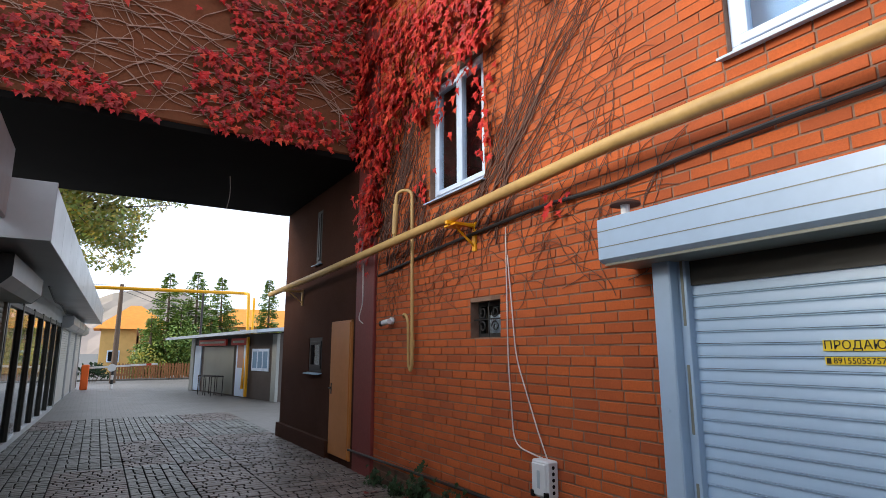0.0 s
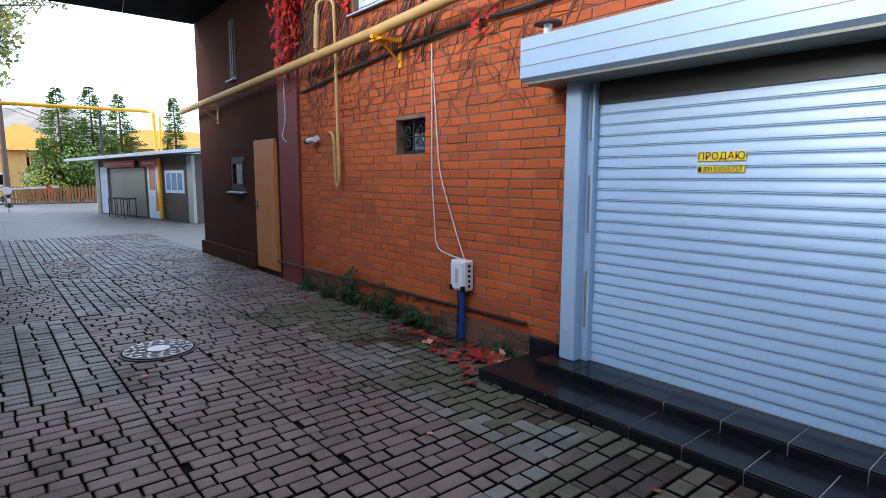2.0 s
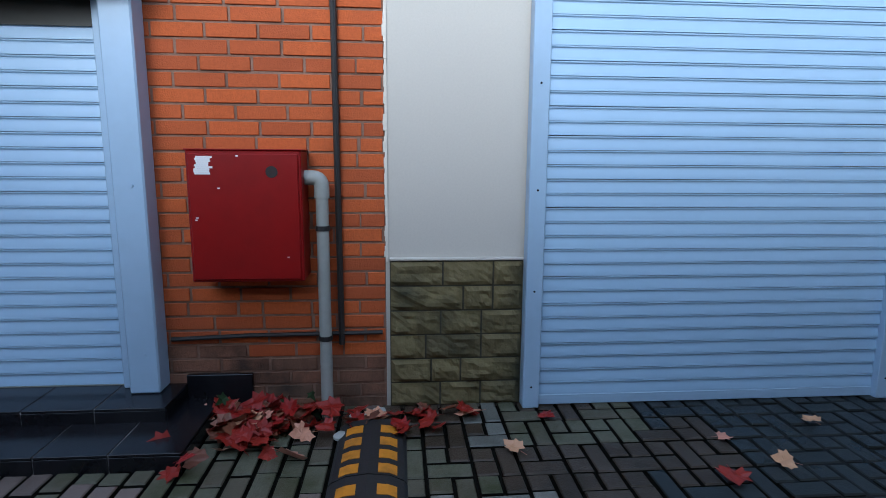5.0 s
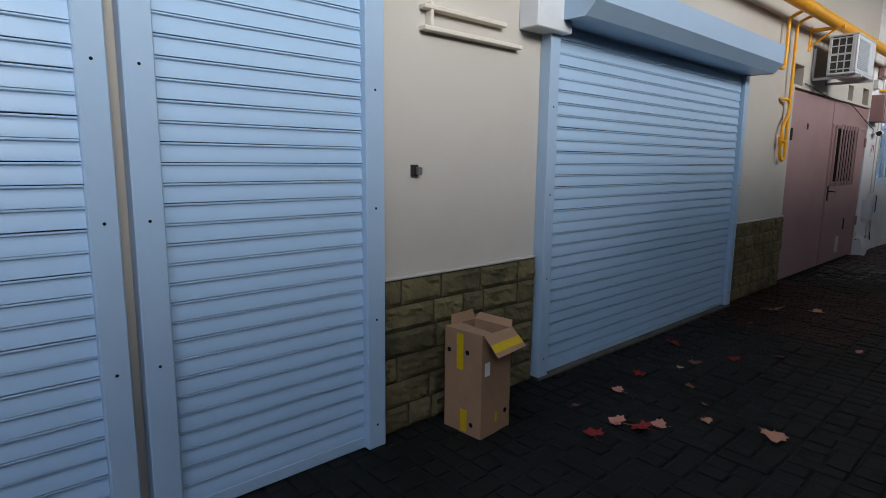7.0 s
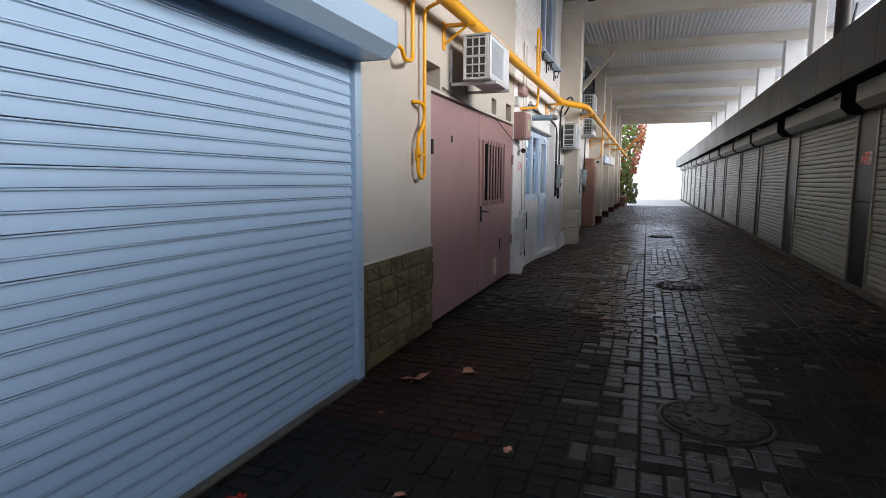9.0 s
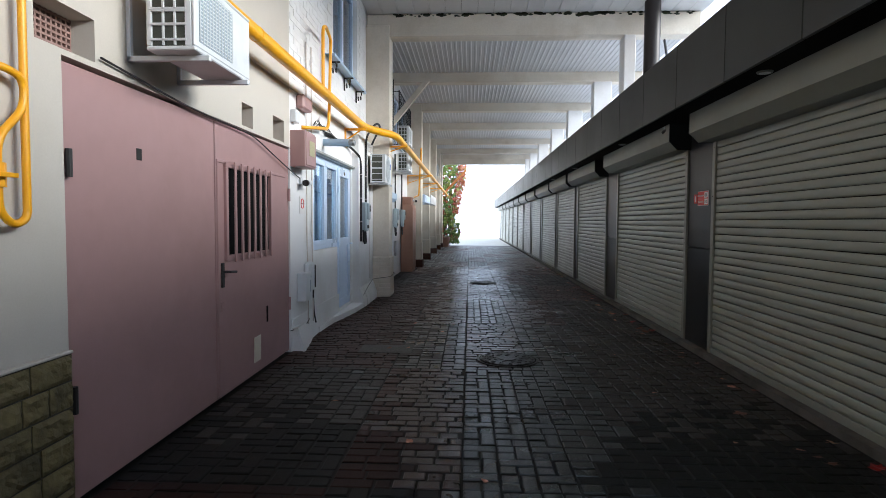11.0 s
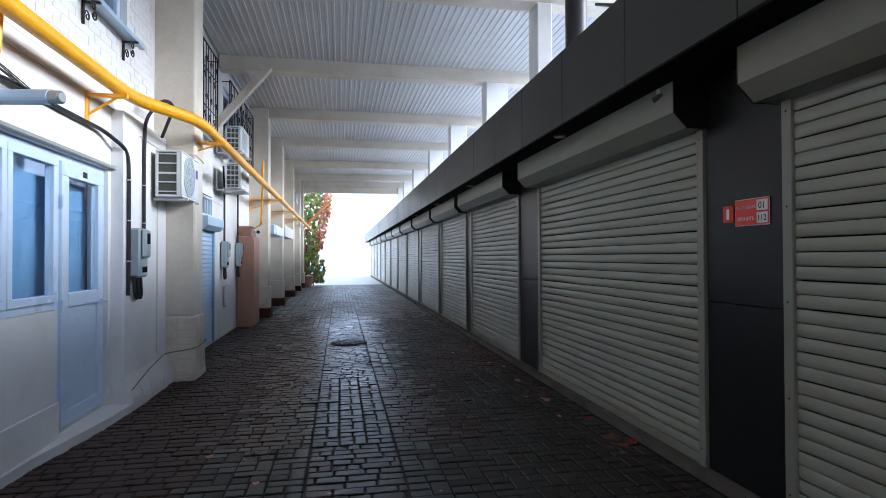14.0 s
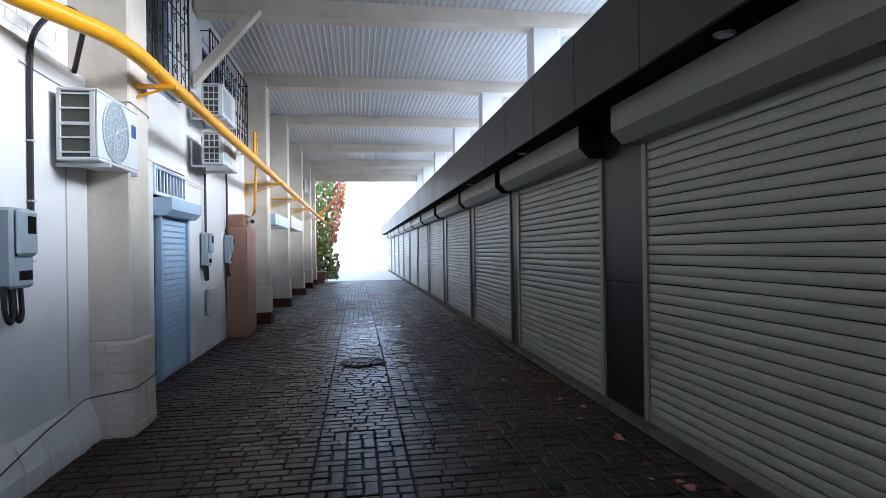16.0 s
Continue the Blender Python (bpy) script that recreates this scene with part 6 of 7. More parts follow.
# low green plants along the foot of the brick wall
for y, n, s in ((4.55, 20, 0.10), (4.85, 60, 0.17), (5.25, 80, 0.20), (5.6, 40, 0.14), (6.05, 90, 0.24), (6.55, 50, 0.17), (7.1, 40, 0.15), (3.62, 26, 0.10), (0.2, 10, 0.09)):
    mb = Mesh()
    for k in range(n):
        p = Vector((-0.05 - abs(rnd.gauss(0, 0.05)), rnd.gauss(0, 0.10), 0.02 + abs(rnd.gauss(0, s * 0.62))))
        leaf_hang(mb, p, Vector((-1, rnd.uniform(-0.5, 0.5), rnd.uniform(0, 0.9))).normalized(), rnd.uniform(0.05, 0.09), rnd, 0.5)
    w = thing("weed", (0, y, 0), "dark green weed growing at the foot of the wall", "plant", "weeds along the wall")
    tagged(part("foliage", stuff_mesh("foliage", mb, M_LEAF_GREEN), None, w), kind="stuff")
    part("stem", Mesh().tube([(-0.03, 0, -0.02), (-0.05, 0.01, s)], 0.006, 5), M_STEM, w)

# fallen leaves
MAPLE = [(0.0, 0.02), (0.12, 0.05), (0.36, -0.06), (0.40, 0.10), (0.58, 0.26), (0.44, 0.36), (0.50, 0.62), (0.30, 0.60), (0.16, 0.78), (0.0, 1.0)]
MAPLE += [(-x, z) for x, z in MAPLE[-2:0:-1]]


def fallen(name, mat, seed):
    r_ = random.Random(seed)
    mb = Mesh()
    curl, roll_ = r_.uniform(0.15, 0.45), r_.uniform(-0.3, 0.3)

    def lift(x, z, share):
        x, z = x * share, 0.4 + (z - 0.4) * share
        return (x, z - 0.45, 0.1 + curl * (0.9 * x * x + 0.5 * (z - 0.4) ** 2) + roll_ * x * z + 0.05 * math.sin(9 * x + 5 * z + seed))

    n = len(MAPLE)
    mb.add([lift(x, z, 1.0) for x, z in MAPLE] + [lift(x, z, 0.5) for x, z in MAPLE] + [lift(0, 0.4, 0.0)],
           [(i, (i + 1) % n, n + (i + 1) % n, n + i) for i in range(n)] + [(n + i, n + (i + 1) % n, 2 * n) for i in range(n)])
    mb.tube([(0, -0.45, 0.1), (0.03, -0.8, 0.06)], 0.012, 4)
    return mb.data(name, mat)


KINDS = [fallen("leaf", m_, i) for i, m_ in enumerate((M_FALLEN_RED, M_FALLEN_RED, M_FALLEN_PINK, M_FALLEN_BROWN))]


def drop_leaf(x, y, size, k, lift=0.0, tip=12):
    ob = solid("fallen_leaf", KINDS[k], None, ("dry red fallen leaf", "curled red fallen leaf", "pale pink fallen leaf", "dark brown fallen leaf")[k] + " lying on the paving", "leaf", group="fallen leaves")
    ob.matrix_world = pose(x, y, 0.004 + lift, rnd.uniform(-tip, tip), rnd.uniform(-tip, tip), rnd.uniform(0, 360)) @ Matrix.Scale(size, 4)


def weighted():
    return rnd.choices((0, 1, 2, 3), (5, 4, 0.9, 2))[0]


for k in range(110):
    drop_leaf(-0.10 - abs(rnd.gauss(0, 0.2)), rnd.gauss(0.32, 0.13), rnd.uniform(0.08, 0.15), weighted(), rnd.uniform(0.0, 0.07), 35)
for k in range(26):
    drop_leaf(-0.10 - abs(rnd.gauss(0, 0.16)), rnd.uniform(-0.75, -0.1), rnd.uniform(0.07, 0.13), weighted(), rnd.uniform(0.0, 0.03), 25)
for k in range(46):
    drop_leaf(-0.15 - abs(rnd.gauss(0, 0.25)), rnd.gauss(3.62, 0.17), rnd.uniform(0.06, 0.12), weighted(), rnd.uniform(0.0, 0.03), 25)
for k in range(22):
    drop_leaf(-0.1 - abs(rnd.gauss(0, 0.22)), rnd.uniform(3.8, 6.8), rnd.uniform(0.05, 0.10), weighted())
for x, y, s, k in ((-0.52, -0.9, 0.10, 2), (-0.84, -1.79, 0.13, 0), (-0.72, -2.09, 0.10, 2), (-0.22, -1.15, 0.1, 1), (-0.5, -1.95, 0.08, 2), (-0.35, -2.5, 0.09, 2), (-0.75, -2.7, 0.11, 2), (-0.85, -5.39, 0.12, 0), (-0.9, -5.5, 0.08, 2), (-1.36, -5.81, 0.12, 2),
                   (-0.73, -5.36, 0.09, 2), (-0.72, -5.15, 0.10, 0), (-1.05, -5.75, 0.06, 2), (-0.45, -6.1, 0.08, 0), (-0.5, -5.75, 0.07, 2), (-0.6, -6.6, 0.09, 3), (-0.75, -6.9, 0.08, 0), (-0.95, -7.2, 0.07, 2), (-0.45, -8.6, 0.2, 2), (-0.75, -8.9, 0.11, 2),
                   (-0.3, -6.9, 0.1, 0), (-1.3, -7.8, 0.05, 2), (-1.7, -7.0, 0.05, 2), (-3.6, -12.2, 0.05, 2), (-1.6, -11.0, 0.05, 2)):
    drop_leaf(x, y, s, k)
for k in range(70):
    drop_leaf(-4.5 + abs(rnd.gauss(0, 0.25)), rnd.uniform(-26, -7), rnd.uniform(0.04, 0.10), rnd.choice((2, 3, 3, 0)))
for k in range(45):
    drop_leaf(rnd.uniform(-4.2, -0.2), rnd.uniform(-24, 6), rnd.uniform(0.03, 0.06), rnd.choice((2, 3)))
for k in range(9):
    mb = Mesh().ball((0, 0, 0), 1, 9, 5, 0.55)
    ob = solid("pebble", mb, M_PIPE_GREY, "rounded grey pebble by the pipe", "stone", group="pebbles by the pipe", smooth=True)
    ob.matrix_world = pose(-0.12 - 0.3 * rnd.random(), -0.28 + 0.3 * rnd.random(), 0.012, 0, 0, rnd.uniform(0, 360)) @ Matrix.Diagonal((rnd.uniform(0.03, 0.07), rnd.uniform(0.03, 0.05), 0.035, 1))

# ---- north end: stalls, kiosk, barrier ----
lr = random.Random(77)
for k in range(30):
    drop_leaf(lr.uniform(-4.42, -4.12), lr.uniform(-19.5, -8.2), lr.uniform(0.035, 0.075), lr.choice((2, 3, 3, 3)))
for k in range(8):
    drop_leaf(lr.uniform(-3.9, -0.5), lr.uniform(-17, -9), lr.uniform(0.03, 0.05), 2)
M_PALE_SHUT = material("pale_grey_shutter", (0.46, 0.44, 0.39), 0.45, vary=0.05, grain=10, stain=1.2, stain_amount=0.25, bump=0.03)
M_SILVER = material("silver_fascia", (0.40, 0.41, 0.41), 0.35, metal=0.3, vary=0.06, grain=8, stain_amount=0.25, bump=0.03)
PALE = (M_PALE_SHUT, M_SILVER, M_SILVER)
NR = pose(-4.37, 8.0, 0, 0, 0, -1.67)
shutter(2.5, 2.25, GREY, NR @ pose(0, 1.6, 0.05, 0, 0, 180), "closed grey roller shutter of a stall by the overpass", "stall shutters", frame_w=0.07, box=(-0.42, 2.2, 2.55, 0.1), name="stall_shutter")
gf = thing("glass_shopfront", NR @ pose(0, 0, 0), "glazed stall front with dark metal door frames", "shopfront", kind="structure")
part("base", Mesh().box(-0.12, 0.03, 3.0, 12.0, -0.05, 0.10, 0.005), M_SILVER, gf)
for k in range(7):
    y = 3.1 + k * 1.45
    part("post", Mesh().box(-0.06, 0.04, y - 0.055, y + 0.055, 0.1, 2.35, 0.004), M_ANTHRACITE, gf)
    if k < 6:
        p = part("pane", Mesh().box(-0.02, -0.012, y + 0.055, y + 1.395, 0.1, 2.3), M_GLASS, gf)
        p.visible_shadow = False
        part("rail", Mesh().box(-0.05, 0.03, y + 0.05, y + 1.4, 2.24, 2.32, 0.004), M_ANTHRACITE, gf)
part("transom", Mesh().box(-0.3, 0.02, 2.9, 22.0, 2.33, 2.70, 0.004), M_SILVER, gf)
slab("stall_back_north", -7.0, -6.9, 3, 31, -0.05, 3.2, M_BLIND, "pale interior wall of the glazed stalls")
for k in range(3):
    shutter(2.9, 2.2, PALE, NR @ pose(0, 13.6 + k * 3.2, 0.05, 0, 0, 180), "closed pale roller shutter of a stall", "stall shutters", frame_w=0.08, box=(-0.3, 2.18, 2.5, 0.1), name="stall_shutter")
fn = thing("stall_fascia", NR @ pose(0.79, -0.4, 2.66), "silver metal fascia over the stalls by the overpass", "fascia", kind="structure")
for k in range(17):
    part("panel", Mesh().box(-0.05, 0.0, k * 1.2 + 0.004, (k + 1) * 1.2 - 0.004, 0, 0.60, 0.004), M_SILVER, fn)
part("soffit", Mesh().box(-0.86, -0.05, 0, 20.4, 0.02, 0.05), M_SILVER, fn)
part("corner", Mesh().box(-0.5, 0.01, -0.03, 0.0, 0.0, 0.62, 0.004), M_SILVER, fn)
f2 = thing("stall_fascia", (-3.98, 2.6, 2.85), "rounded silver fascia of the nearer stalls", "fascia", kind="structure")
for k in range(4):
    part("panel", Mesh().box(-0.05, 0.0, k * 1.25 + 0.004, (k + 1) * 1.25 - 0.004, 0, 0.75, 0.02), M_SILVER, f2)
# out of view; made silver to bounce light onto the brick wall
slab("wall_stalls_near", -5.0, -4.55, 2.4, 7.9, -0.05, 2.9, M_SILVER, "unseen stall fronts beside the alley, silver to bounce light")
# added out of view; its height sets how much low sun comes in
slab("wall_yard", -5.0, -4.7, -5.6, 2.4, -0.05, 3.25, M_CONCRETE, "unseen plain wall added across the alley to block low sun")
slab("stall_roof_north", -8.0, -3.66, 7.7, 28, 3.22, 3.28, M_SILVER, "flat roof over the northern stalls", "roof")
solid("cable", Mesh().tube(rounded([(-3.9, 12.6, 2.68), (-3.9, 14.5, 2.55), (-3.88, 16.5, 2.62), (-3.85, 18.5, 2.5), (-3.8, 21, 2.62)], 0.4), 0.018, 6), M_CABLE, "black cable slung under the silver fascia", "cable", smooth=True)

M_KIOSK = material("brown_kiosk_cladding", (0.075, 0.055, 0.045), 0.6, vary=0.15, grain=10, bump=0.05)
M_ROOFSHEET = material("galvanised_roof", (0.50, 0.56, 0.62), 0.35, metal=0.2, vary=0.06, grain=4, stain_amount=0.2)
M_ORANGE = material("orange_plastic", (0.85, 0.13, 0.01), 0.45, vary=0.05)
KM = pose(1.83, 18.85, 0, 0, 0, 10.8)
kio = thing("kiosk", KM, "brown kiosk with a pale sheet roof and white door", "kiosk")
part("wall", Mesh().box(0.0, 3.0, 0, 7.9, 0, 2.15), M_KIOSK, kio)
roof = part("roof", Mesh().add([(-0.95, -0.5, 2.12), (-0.95, 8.4, 2.02), (4.2, 8.4, 2.5), (4.2, -0.5, 2.62), (-0.95, -0.5, 2.22), (-0.95, 8.4, 2.12), (4.2, 8.4, 2.6), (4.2, -0.5, 2.72)], [(3, 2, 1, 0), (4, 5, 6, 7), (0, 1, 5, 4), (1, 2, 6, 5), (2, 3, 7, 6), (3, 0, 4, 7)]), M_ROOFSHEET, kio)
for a, b in ((-0.02, 0.30), (7.5, 7.9)):
    part("corner_post", Mesh().box(-0.05, 0.06, a, b, 0, 2.1, 0.01), M_PIPE_GREY, kio)
kw = part("window", Mesh().box(-0.04, 0.01, 0.55, 1.85, 0.92, 1.65, 0.01), M_PVC, kio)
for k in range(3):
    part("pane", Mesh().box(-0.046, -0.039, 0.64 + k * 0.4, 0.95 + k * 0.4, 1.02, 1.56), M_BLIND, kw)
kd = part("door", Mesh().box(-0.05, 0.01, 2.35, 3.15, 0.03, 1.98, 0.01), M_PVC, kio)
part("pane", Mesh().box(-0.056, -0.049, 2.5, 3.0, 1.0, 1.8), M_TAN, kd)
part("shutter_panel", Mesh().box(-0.03, 0.01, 3.4, 6.4, 0.05, 1.75, 0.01), M_GREYBOX, kio)
part("side_door", Mesh().box(-0.05, 0.01, 6.7, 7.4, 0.03, 1.8, 0.01), M_PVC, kio)
for a, b in ((2.2, 3.5), (4.0, 6.8)):
    sg = part("sign", Mesh().box(-0.12, -0.05, a, b, 1.78, 2.02, 0.005), M_SIGNRED, kio, "red sign board with unreadable pale writing")
    part("writing", Mesh().box(-0.124, -0.119, a + 0.15, b - 0.15, 1.86, 1.94), M_BEAM, sg)
for k in range(2):
    tb = thing("side_table", KM @ pose(-0.45, 4.0 + k * 0.75, 0), "small dark metal stand in front of the kiosk", "table", "stands by the kiosk")
    part("top", Mesh().box(-0.22, 0.22, -0.3, 0.3, 0.66, 0.70, 0.005), M_IRON, tb)
    for sx in (-0.2, 0.2):
        for sy in (-0.28, 0.28):
            part("leg", Mesh().box(sx - 0.012, sx + 0.012, sy - 0.012, sy + 0.012, 0, 0.66), M_IRON, tb)
part("pipe_casing", Mesh().box(-0.13, -0.055, 2.04, 2.16, 0.05, 2.05, 0.01), M_YELLOW, kio, "yellow cased gas pipe beside the door")
gp = thing("overhead_gas_pipe", (0, 0, 0), "yellow gas pipe on tall posts crossing the yard", "pipe")
part("pipe", Mesh().tube(rounded([(-8.0, 22.6, 3.62), (1.38, 22.0, 3.66), (1.42, 21.6, 3.6), (1.42, 21.4, 2.2), (1.30, 21.2, 0.3)], 0.12), 0.06, 10), M_YELLOW, gp, smooth=True)
part("branch", Mesh().tube([(1.85, 22.6, 2.2), (1.85, 22.6, 3.55)], 0.045, 8), M_YELLOW, gp, smooth=True)
part("post", Mesh().tube([(0.72, 27.4, 0.0), (0.72, 27.4, 4.2)], 0.05, 8), M_SHUT_DARK, gp)
bar = thing("parking_barrier", (-3.42, 28.9, 0), "orange parking barrier with a red and white boom", "barrier")
part("cabinet", Mesh().box(-0.14, 0.14, -0.17, 0.17, 0.0, 1.02, 0.03), M_ORANGE, bar)
boom = part("boom", Mesh().box(0.14, 2.75, -0.03, 0.03, 0.84, 0.92, 0.006), M_SIGNWHITE, bar, at=pose(0, 0, 0, 0, -3, 0))
part("band", Mesh().box(2.3, 2.5, -0.033, 0.033, 0.838, 0.922), M_SIGNRED, boom)
part("disc", Mesh().disc((1.0, -0.04, 0.83), 0.16, 0.02, 20, "y"), M_SIGNWHITE, boom)
bp = thing("bollard", (-2.42, 29.1, 0), "white and black striped post under the boom", "bollard")
for k in range(4):
    part("band", Mesh().tube([(0, 0, k * 0.19), (0, 0, (k + 1) * 0.19)], 0.055, 12), (M_SIGNWHITE, M_RUBBER)[k % 2], bp)

# utility pole, fence, shrubs
up_ = thing("utility_pole", (-2.28, 34, 0), "weathered grey-brown utility pole with wires", "utility pole")
part("pole", Mesh().tube([(0, 0, 0), (0, 0, 5.0)], [0.15, 0.09], 10), M_BARK, up_, smooth=True)
part("crossarm", Mesh().box(-0.35, 0.35, -0.04, 0.04, 4.72, 4.80), M_IRON, up_)
for k, (dx, z) in enumerate(((-0.3, 4.8), (0.0, 4.95), (0.3, 4.8))):
    part("wire", Mesh().tube([(dx, 0, z), (dx + 4, 6, z - 0.9), (dx + 9, 14, z - 1.2)], 0.012, 4), M_CABLE, up_)
    part("wire", Mesh().tube([(dx, 0, z), (dx - 3, -4, z - 0.5), (dx - 7, -9, z - 0.4)], 0.012, 4), M_CABLE, up_)
M_WOOD = material("orange_brown_fence_wood", (0.26, 0.10, 0.03), 0.7, vary=0.25, grain=14, pieces=0.5, bump=0.2)
fen = thing("picket_fence", (-2.2, 37.2, 0), "orange-brown wooden picket fence", "fence")
pk_data = Mesh().add([(-0.05, -0.01, 0.0), (0.05, -0.01, 0.0), (0.05, -0.01, 0.85), (0.0, -0.01, 0.95), (-0.05, -0.01, 0.85), (-0.05, 0.012, 0.0), (0.05, 0.012, 0.0), (0.05, 0.012, 0.85), (0.0, 0.012, 0.95), (-0.05, 0.012, 0.85)], [(0, 1, 2, 3, 4), (9, 8, 7, 6, 5), (0, 5, 6, 1), (1, 6, 7, 2), (2, 7, 8, 3), (3, 8, 9, 4), (4, 9, 5, 0)]).data("picket", M_WOOD)
for k in range(46):
    part("picket", pk_data, None, fen, at=pose(k * 0.135, 0, 0.02 * math.sin(k * 3), 0, 2 * math.sin(k * 5), 0))
for z in (0.25, 0.7):
    part("rail", Mesh().box(-0.1, 6.3, 0.014, 0.05, z, z + 0.06), M_WOOD, fen)
solid("kerb", Mesh().box(-6, 8, 36.6, 36.8, -0.07, 0.09, 0.02), M_CONCRETE, "pale concrete kerb before the fence", "kerb", kind="structure")


def leaf_cloud(mb, c, r, n, size, rr, flat=1.0):
    for _ in range(n):
        d = Vector((rr.gauss(0, 1), rr.gauss(0, 1), rr.gauss(0, 1) * flat)).normalized() * (rr.random() ** 0.45)
        p = Vector(c) + Vector((d.x * r[0], d.y * r[1], d.z * r[2]))
        a = Vector((rr.gauss(0, 1), rr.gauss(0, 1), rr.gauss(0, 1))).normalized()
        b = a.orthogonal().normalized() * size * rr.uniform(0.5, 1.1)
        a = a * size * rr.uniform(0.35, 0.7)
        mb.add([p - b, p + a * 0.7, p + b, p - a], [(0, 1, 2, 3)])


def bush(x, y, w, h, mat, label, n=420, seed=1):
    rr = random.Random(seed)
    b = thing("bush", (x, y, 0), label, "bush", "bushes by the yard")
    mb = Mesh()
    for k in range(7):
        leaf_cloud(mb, (rr.uniform(-w, w) * 0.6, rr.uniform(-0.3, 0.3), h * rr.uniform(0.35, 0.75)), (w * 0.5, 0.5, h * 0.36), n // 7, 0.11, rr)
    tagged(part("foliage", stuff_mesh("foliage", mb, mat), None, b), kind="stuff")
    for k in range(4):
        part("stem", Mesh().tube([(0.1 * k - 0.15, 0, -0.05), ((k - 1.5) * w * 0.3, 0, h * 0.6)], 0.02, 5), M_BARK, b)


bush(-3.2, 35.5, 1.0, 1.0, M_LEAF_GREEN, "rounded dark green bush beside the road", seed=3)
bush(-4.6, 34.6, 0.8, 1.3, M_LEAF_OLIVE, "yellow-green bush beside the stalls", seed=4)
bush(2.0, 32.2, 0.8, 1.1, M_LEAF_OLIVE, "yellow-green bush beside the kiosk", seed=5)
bush(1.3, 29.4, 0.5, 0.8, M_LEAF_GREEN, "dark potted bush beside the kiosk", seed=6)
bush(0.2, 38.4, 0.9, 1.7, M_LEAF_OLIVE, "yellowing bush behind the fence", seed=7)
solid("planter", Mesh().box(0.9, 1.8, 30.4, 31.0, 0, 0.45, 0.04), M_SIGNWHITE, "white concrete planter beside the kiosk", "planter")


def conifer(x, y, h, w, seed):
    rr = random.Random(seed)
    t = thing("conifer", (x, y, 0), "tall dark green conifer behind the fence", "tree", "conifers behind the fence")
    part("trunk", Mesh().tube([(0, 0, -0.1), (0.05, 0, h * 0.5), (0, 0.02, h)], [0.16, 0.09, 0.015], 8), M_BARK, t, smooth=True)
    mb = Mesh()
    z = h * 0.06
    while z < h:
        f = 1 - z / h
        reach = w * 0.8 * (f ** 0.72) * rr.uniform(0.75, 1.15) + 0.03
        for k in range(max(5, int(12 * f + 4))):
            a = rr.uniform(0, 2 * math.pi)
            rad = reach * rr.uniform(0.6, 1.1)
            d = Vector((math.cos(a), math.sin(a), 0))
            s = Vector((-math.sin(a), math.cos(a), 0))
            steps = max(3, int(rad / 0.16))
            for j in range(1, steps + 1):
                q = j / steps
                p = d * rad * q + Vector((0, 0, z + 0.10 * rad * q - 0.42 * rad * q * q + 0.30 * rad * q ** 4))
                for side in (-1, 1):
                    tip = p + (s * side * rr.uniform(0.6, 1.1) + d * 0.7 + Vector((0, 0, rr.uniform(-0.5, 0.15)))) * 0.27 * (1.15 - 0.5 * q)
                    mb.add([p, p + d * 0.08 + Vector((0, 0, 0.03)), tip], [(0, 1, 2)])
                    mb.add([p + Vector((0, 0, -0.03)), tip + Vector((0, 0, -0.06)), p + d * 0.1], [(0, 1, 2)])
        z += 0.13 * rr.uniform(0.8, 1.25)
    tagged(part("crown", stuff_mesh("crown", mb, M_NEEDLE), None, t), kind="stuff")


for x, y, h, w, s in ((0.5, 40.0, 6.5, 2.7, 1), (2.2, 40.5, 6.8, 2.8, 2), (3.9, 41.5, 6.6, 2.5, 3), (7.0, 41.0, 6.6, 1.9, 4), (-0.4, 39.2, 3.6, 1.5, 5), (1.2, 39.0, 4.2, 1.8, 6), (3.0, 39.3, 3.8, 1.7, 7)):
    conifer(x, y, h, w, s)

bush(1.4, 38.6, 2.6, 3.4, M_NEEDLE, "dense green shrub below the conifers", n=1500, seed=9)
bush(3.6, 38.8, 1.6, 2.8, M_NEEDLE, "dense green shrub below the conifers", n=900, seed=10)
bush(-0.9, 37.9, 0.9, 1.9, M_LEAF_OLIVE, "yellowing bush behind the fence", n=500, seed=12)

rr = random.Random(21)
tree = thing("tree", (-6.4, 19, 0.3), "broadleaf tree turning yellow, overhanging the stalls", "tree")
part("trunk", Mesh().tube([(0, 0, -0.1), (0.2, 0, 2.5), (0.5, -0.2, 4.6)], [0.28, 0.2, 0.13], 10), M_BARK, tree, smooth=True)
crown = Mesh()
for k in range(26):
    a = rr.uniform(-0.9, 0.9)
    reach = rr.uniform(1.8, 4.9)
    tip = Vector((0.5 + reach * math.cos(a), -0.2 + reach * math.sin(a) * 0.8, 4.3 + rr.uniform(-0.6, 3.2)))
    mid = Vector((0.5 + reach * 0.5 * math.cos(a), reach * 0.4 * math.sin(a), 4.6 + rr.uniform(0, 1.6)))
    part("limb", Mesh().tube([(0.4, -0.1, 3.8 + 0.03 * k), mid, tip], [0.06, 0.035, 0.008], 6, False), M_BARK, tree)
    for q in (0.35, 0.6, 0.8, 1.0):
        c = mid.lerp(tip, q)
        leaf_cloud(crown, c + Vector((rr.gauss(0, 0.2), rr.gauss(0, 0.2), rr.gauss(0, 0.15))), (0.50, 0.50, 0.34), 130, 0.085, rr)
tagged(part("crown", stuff_mesh("crown", crown, M_LEAF_OLIVE), None, tree), kind="stuff")

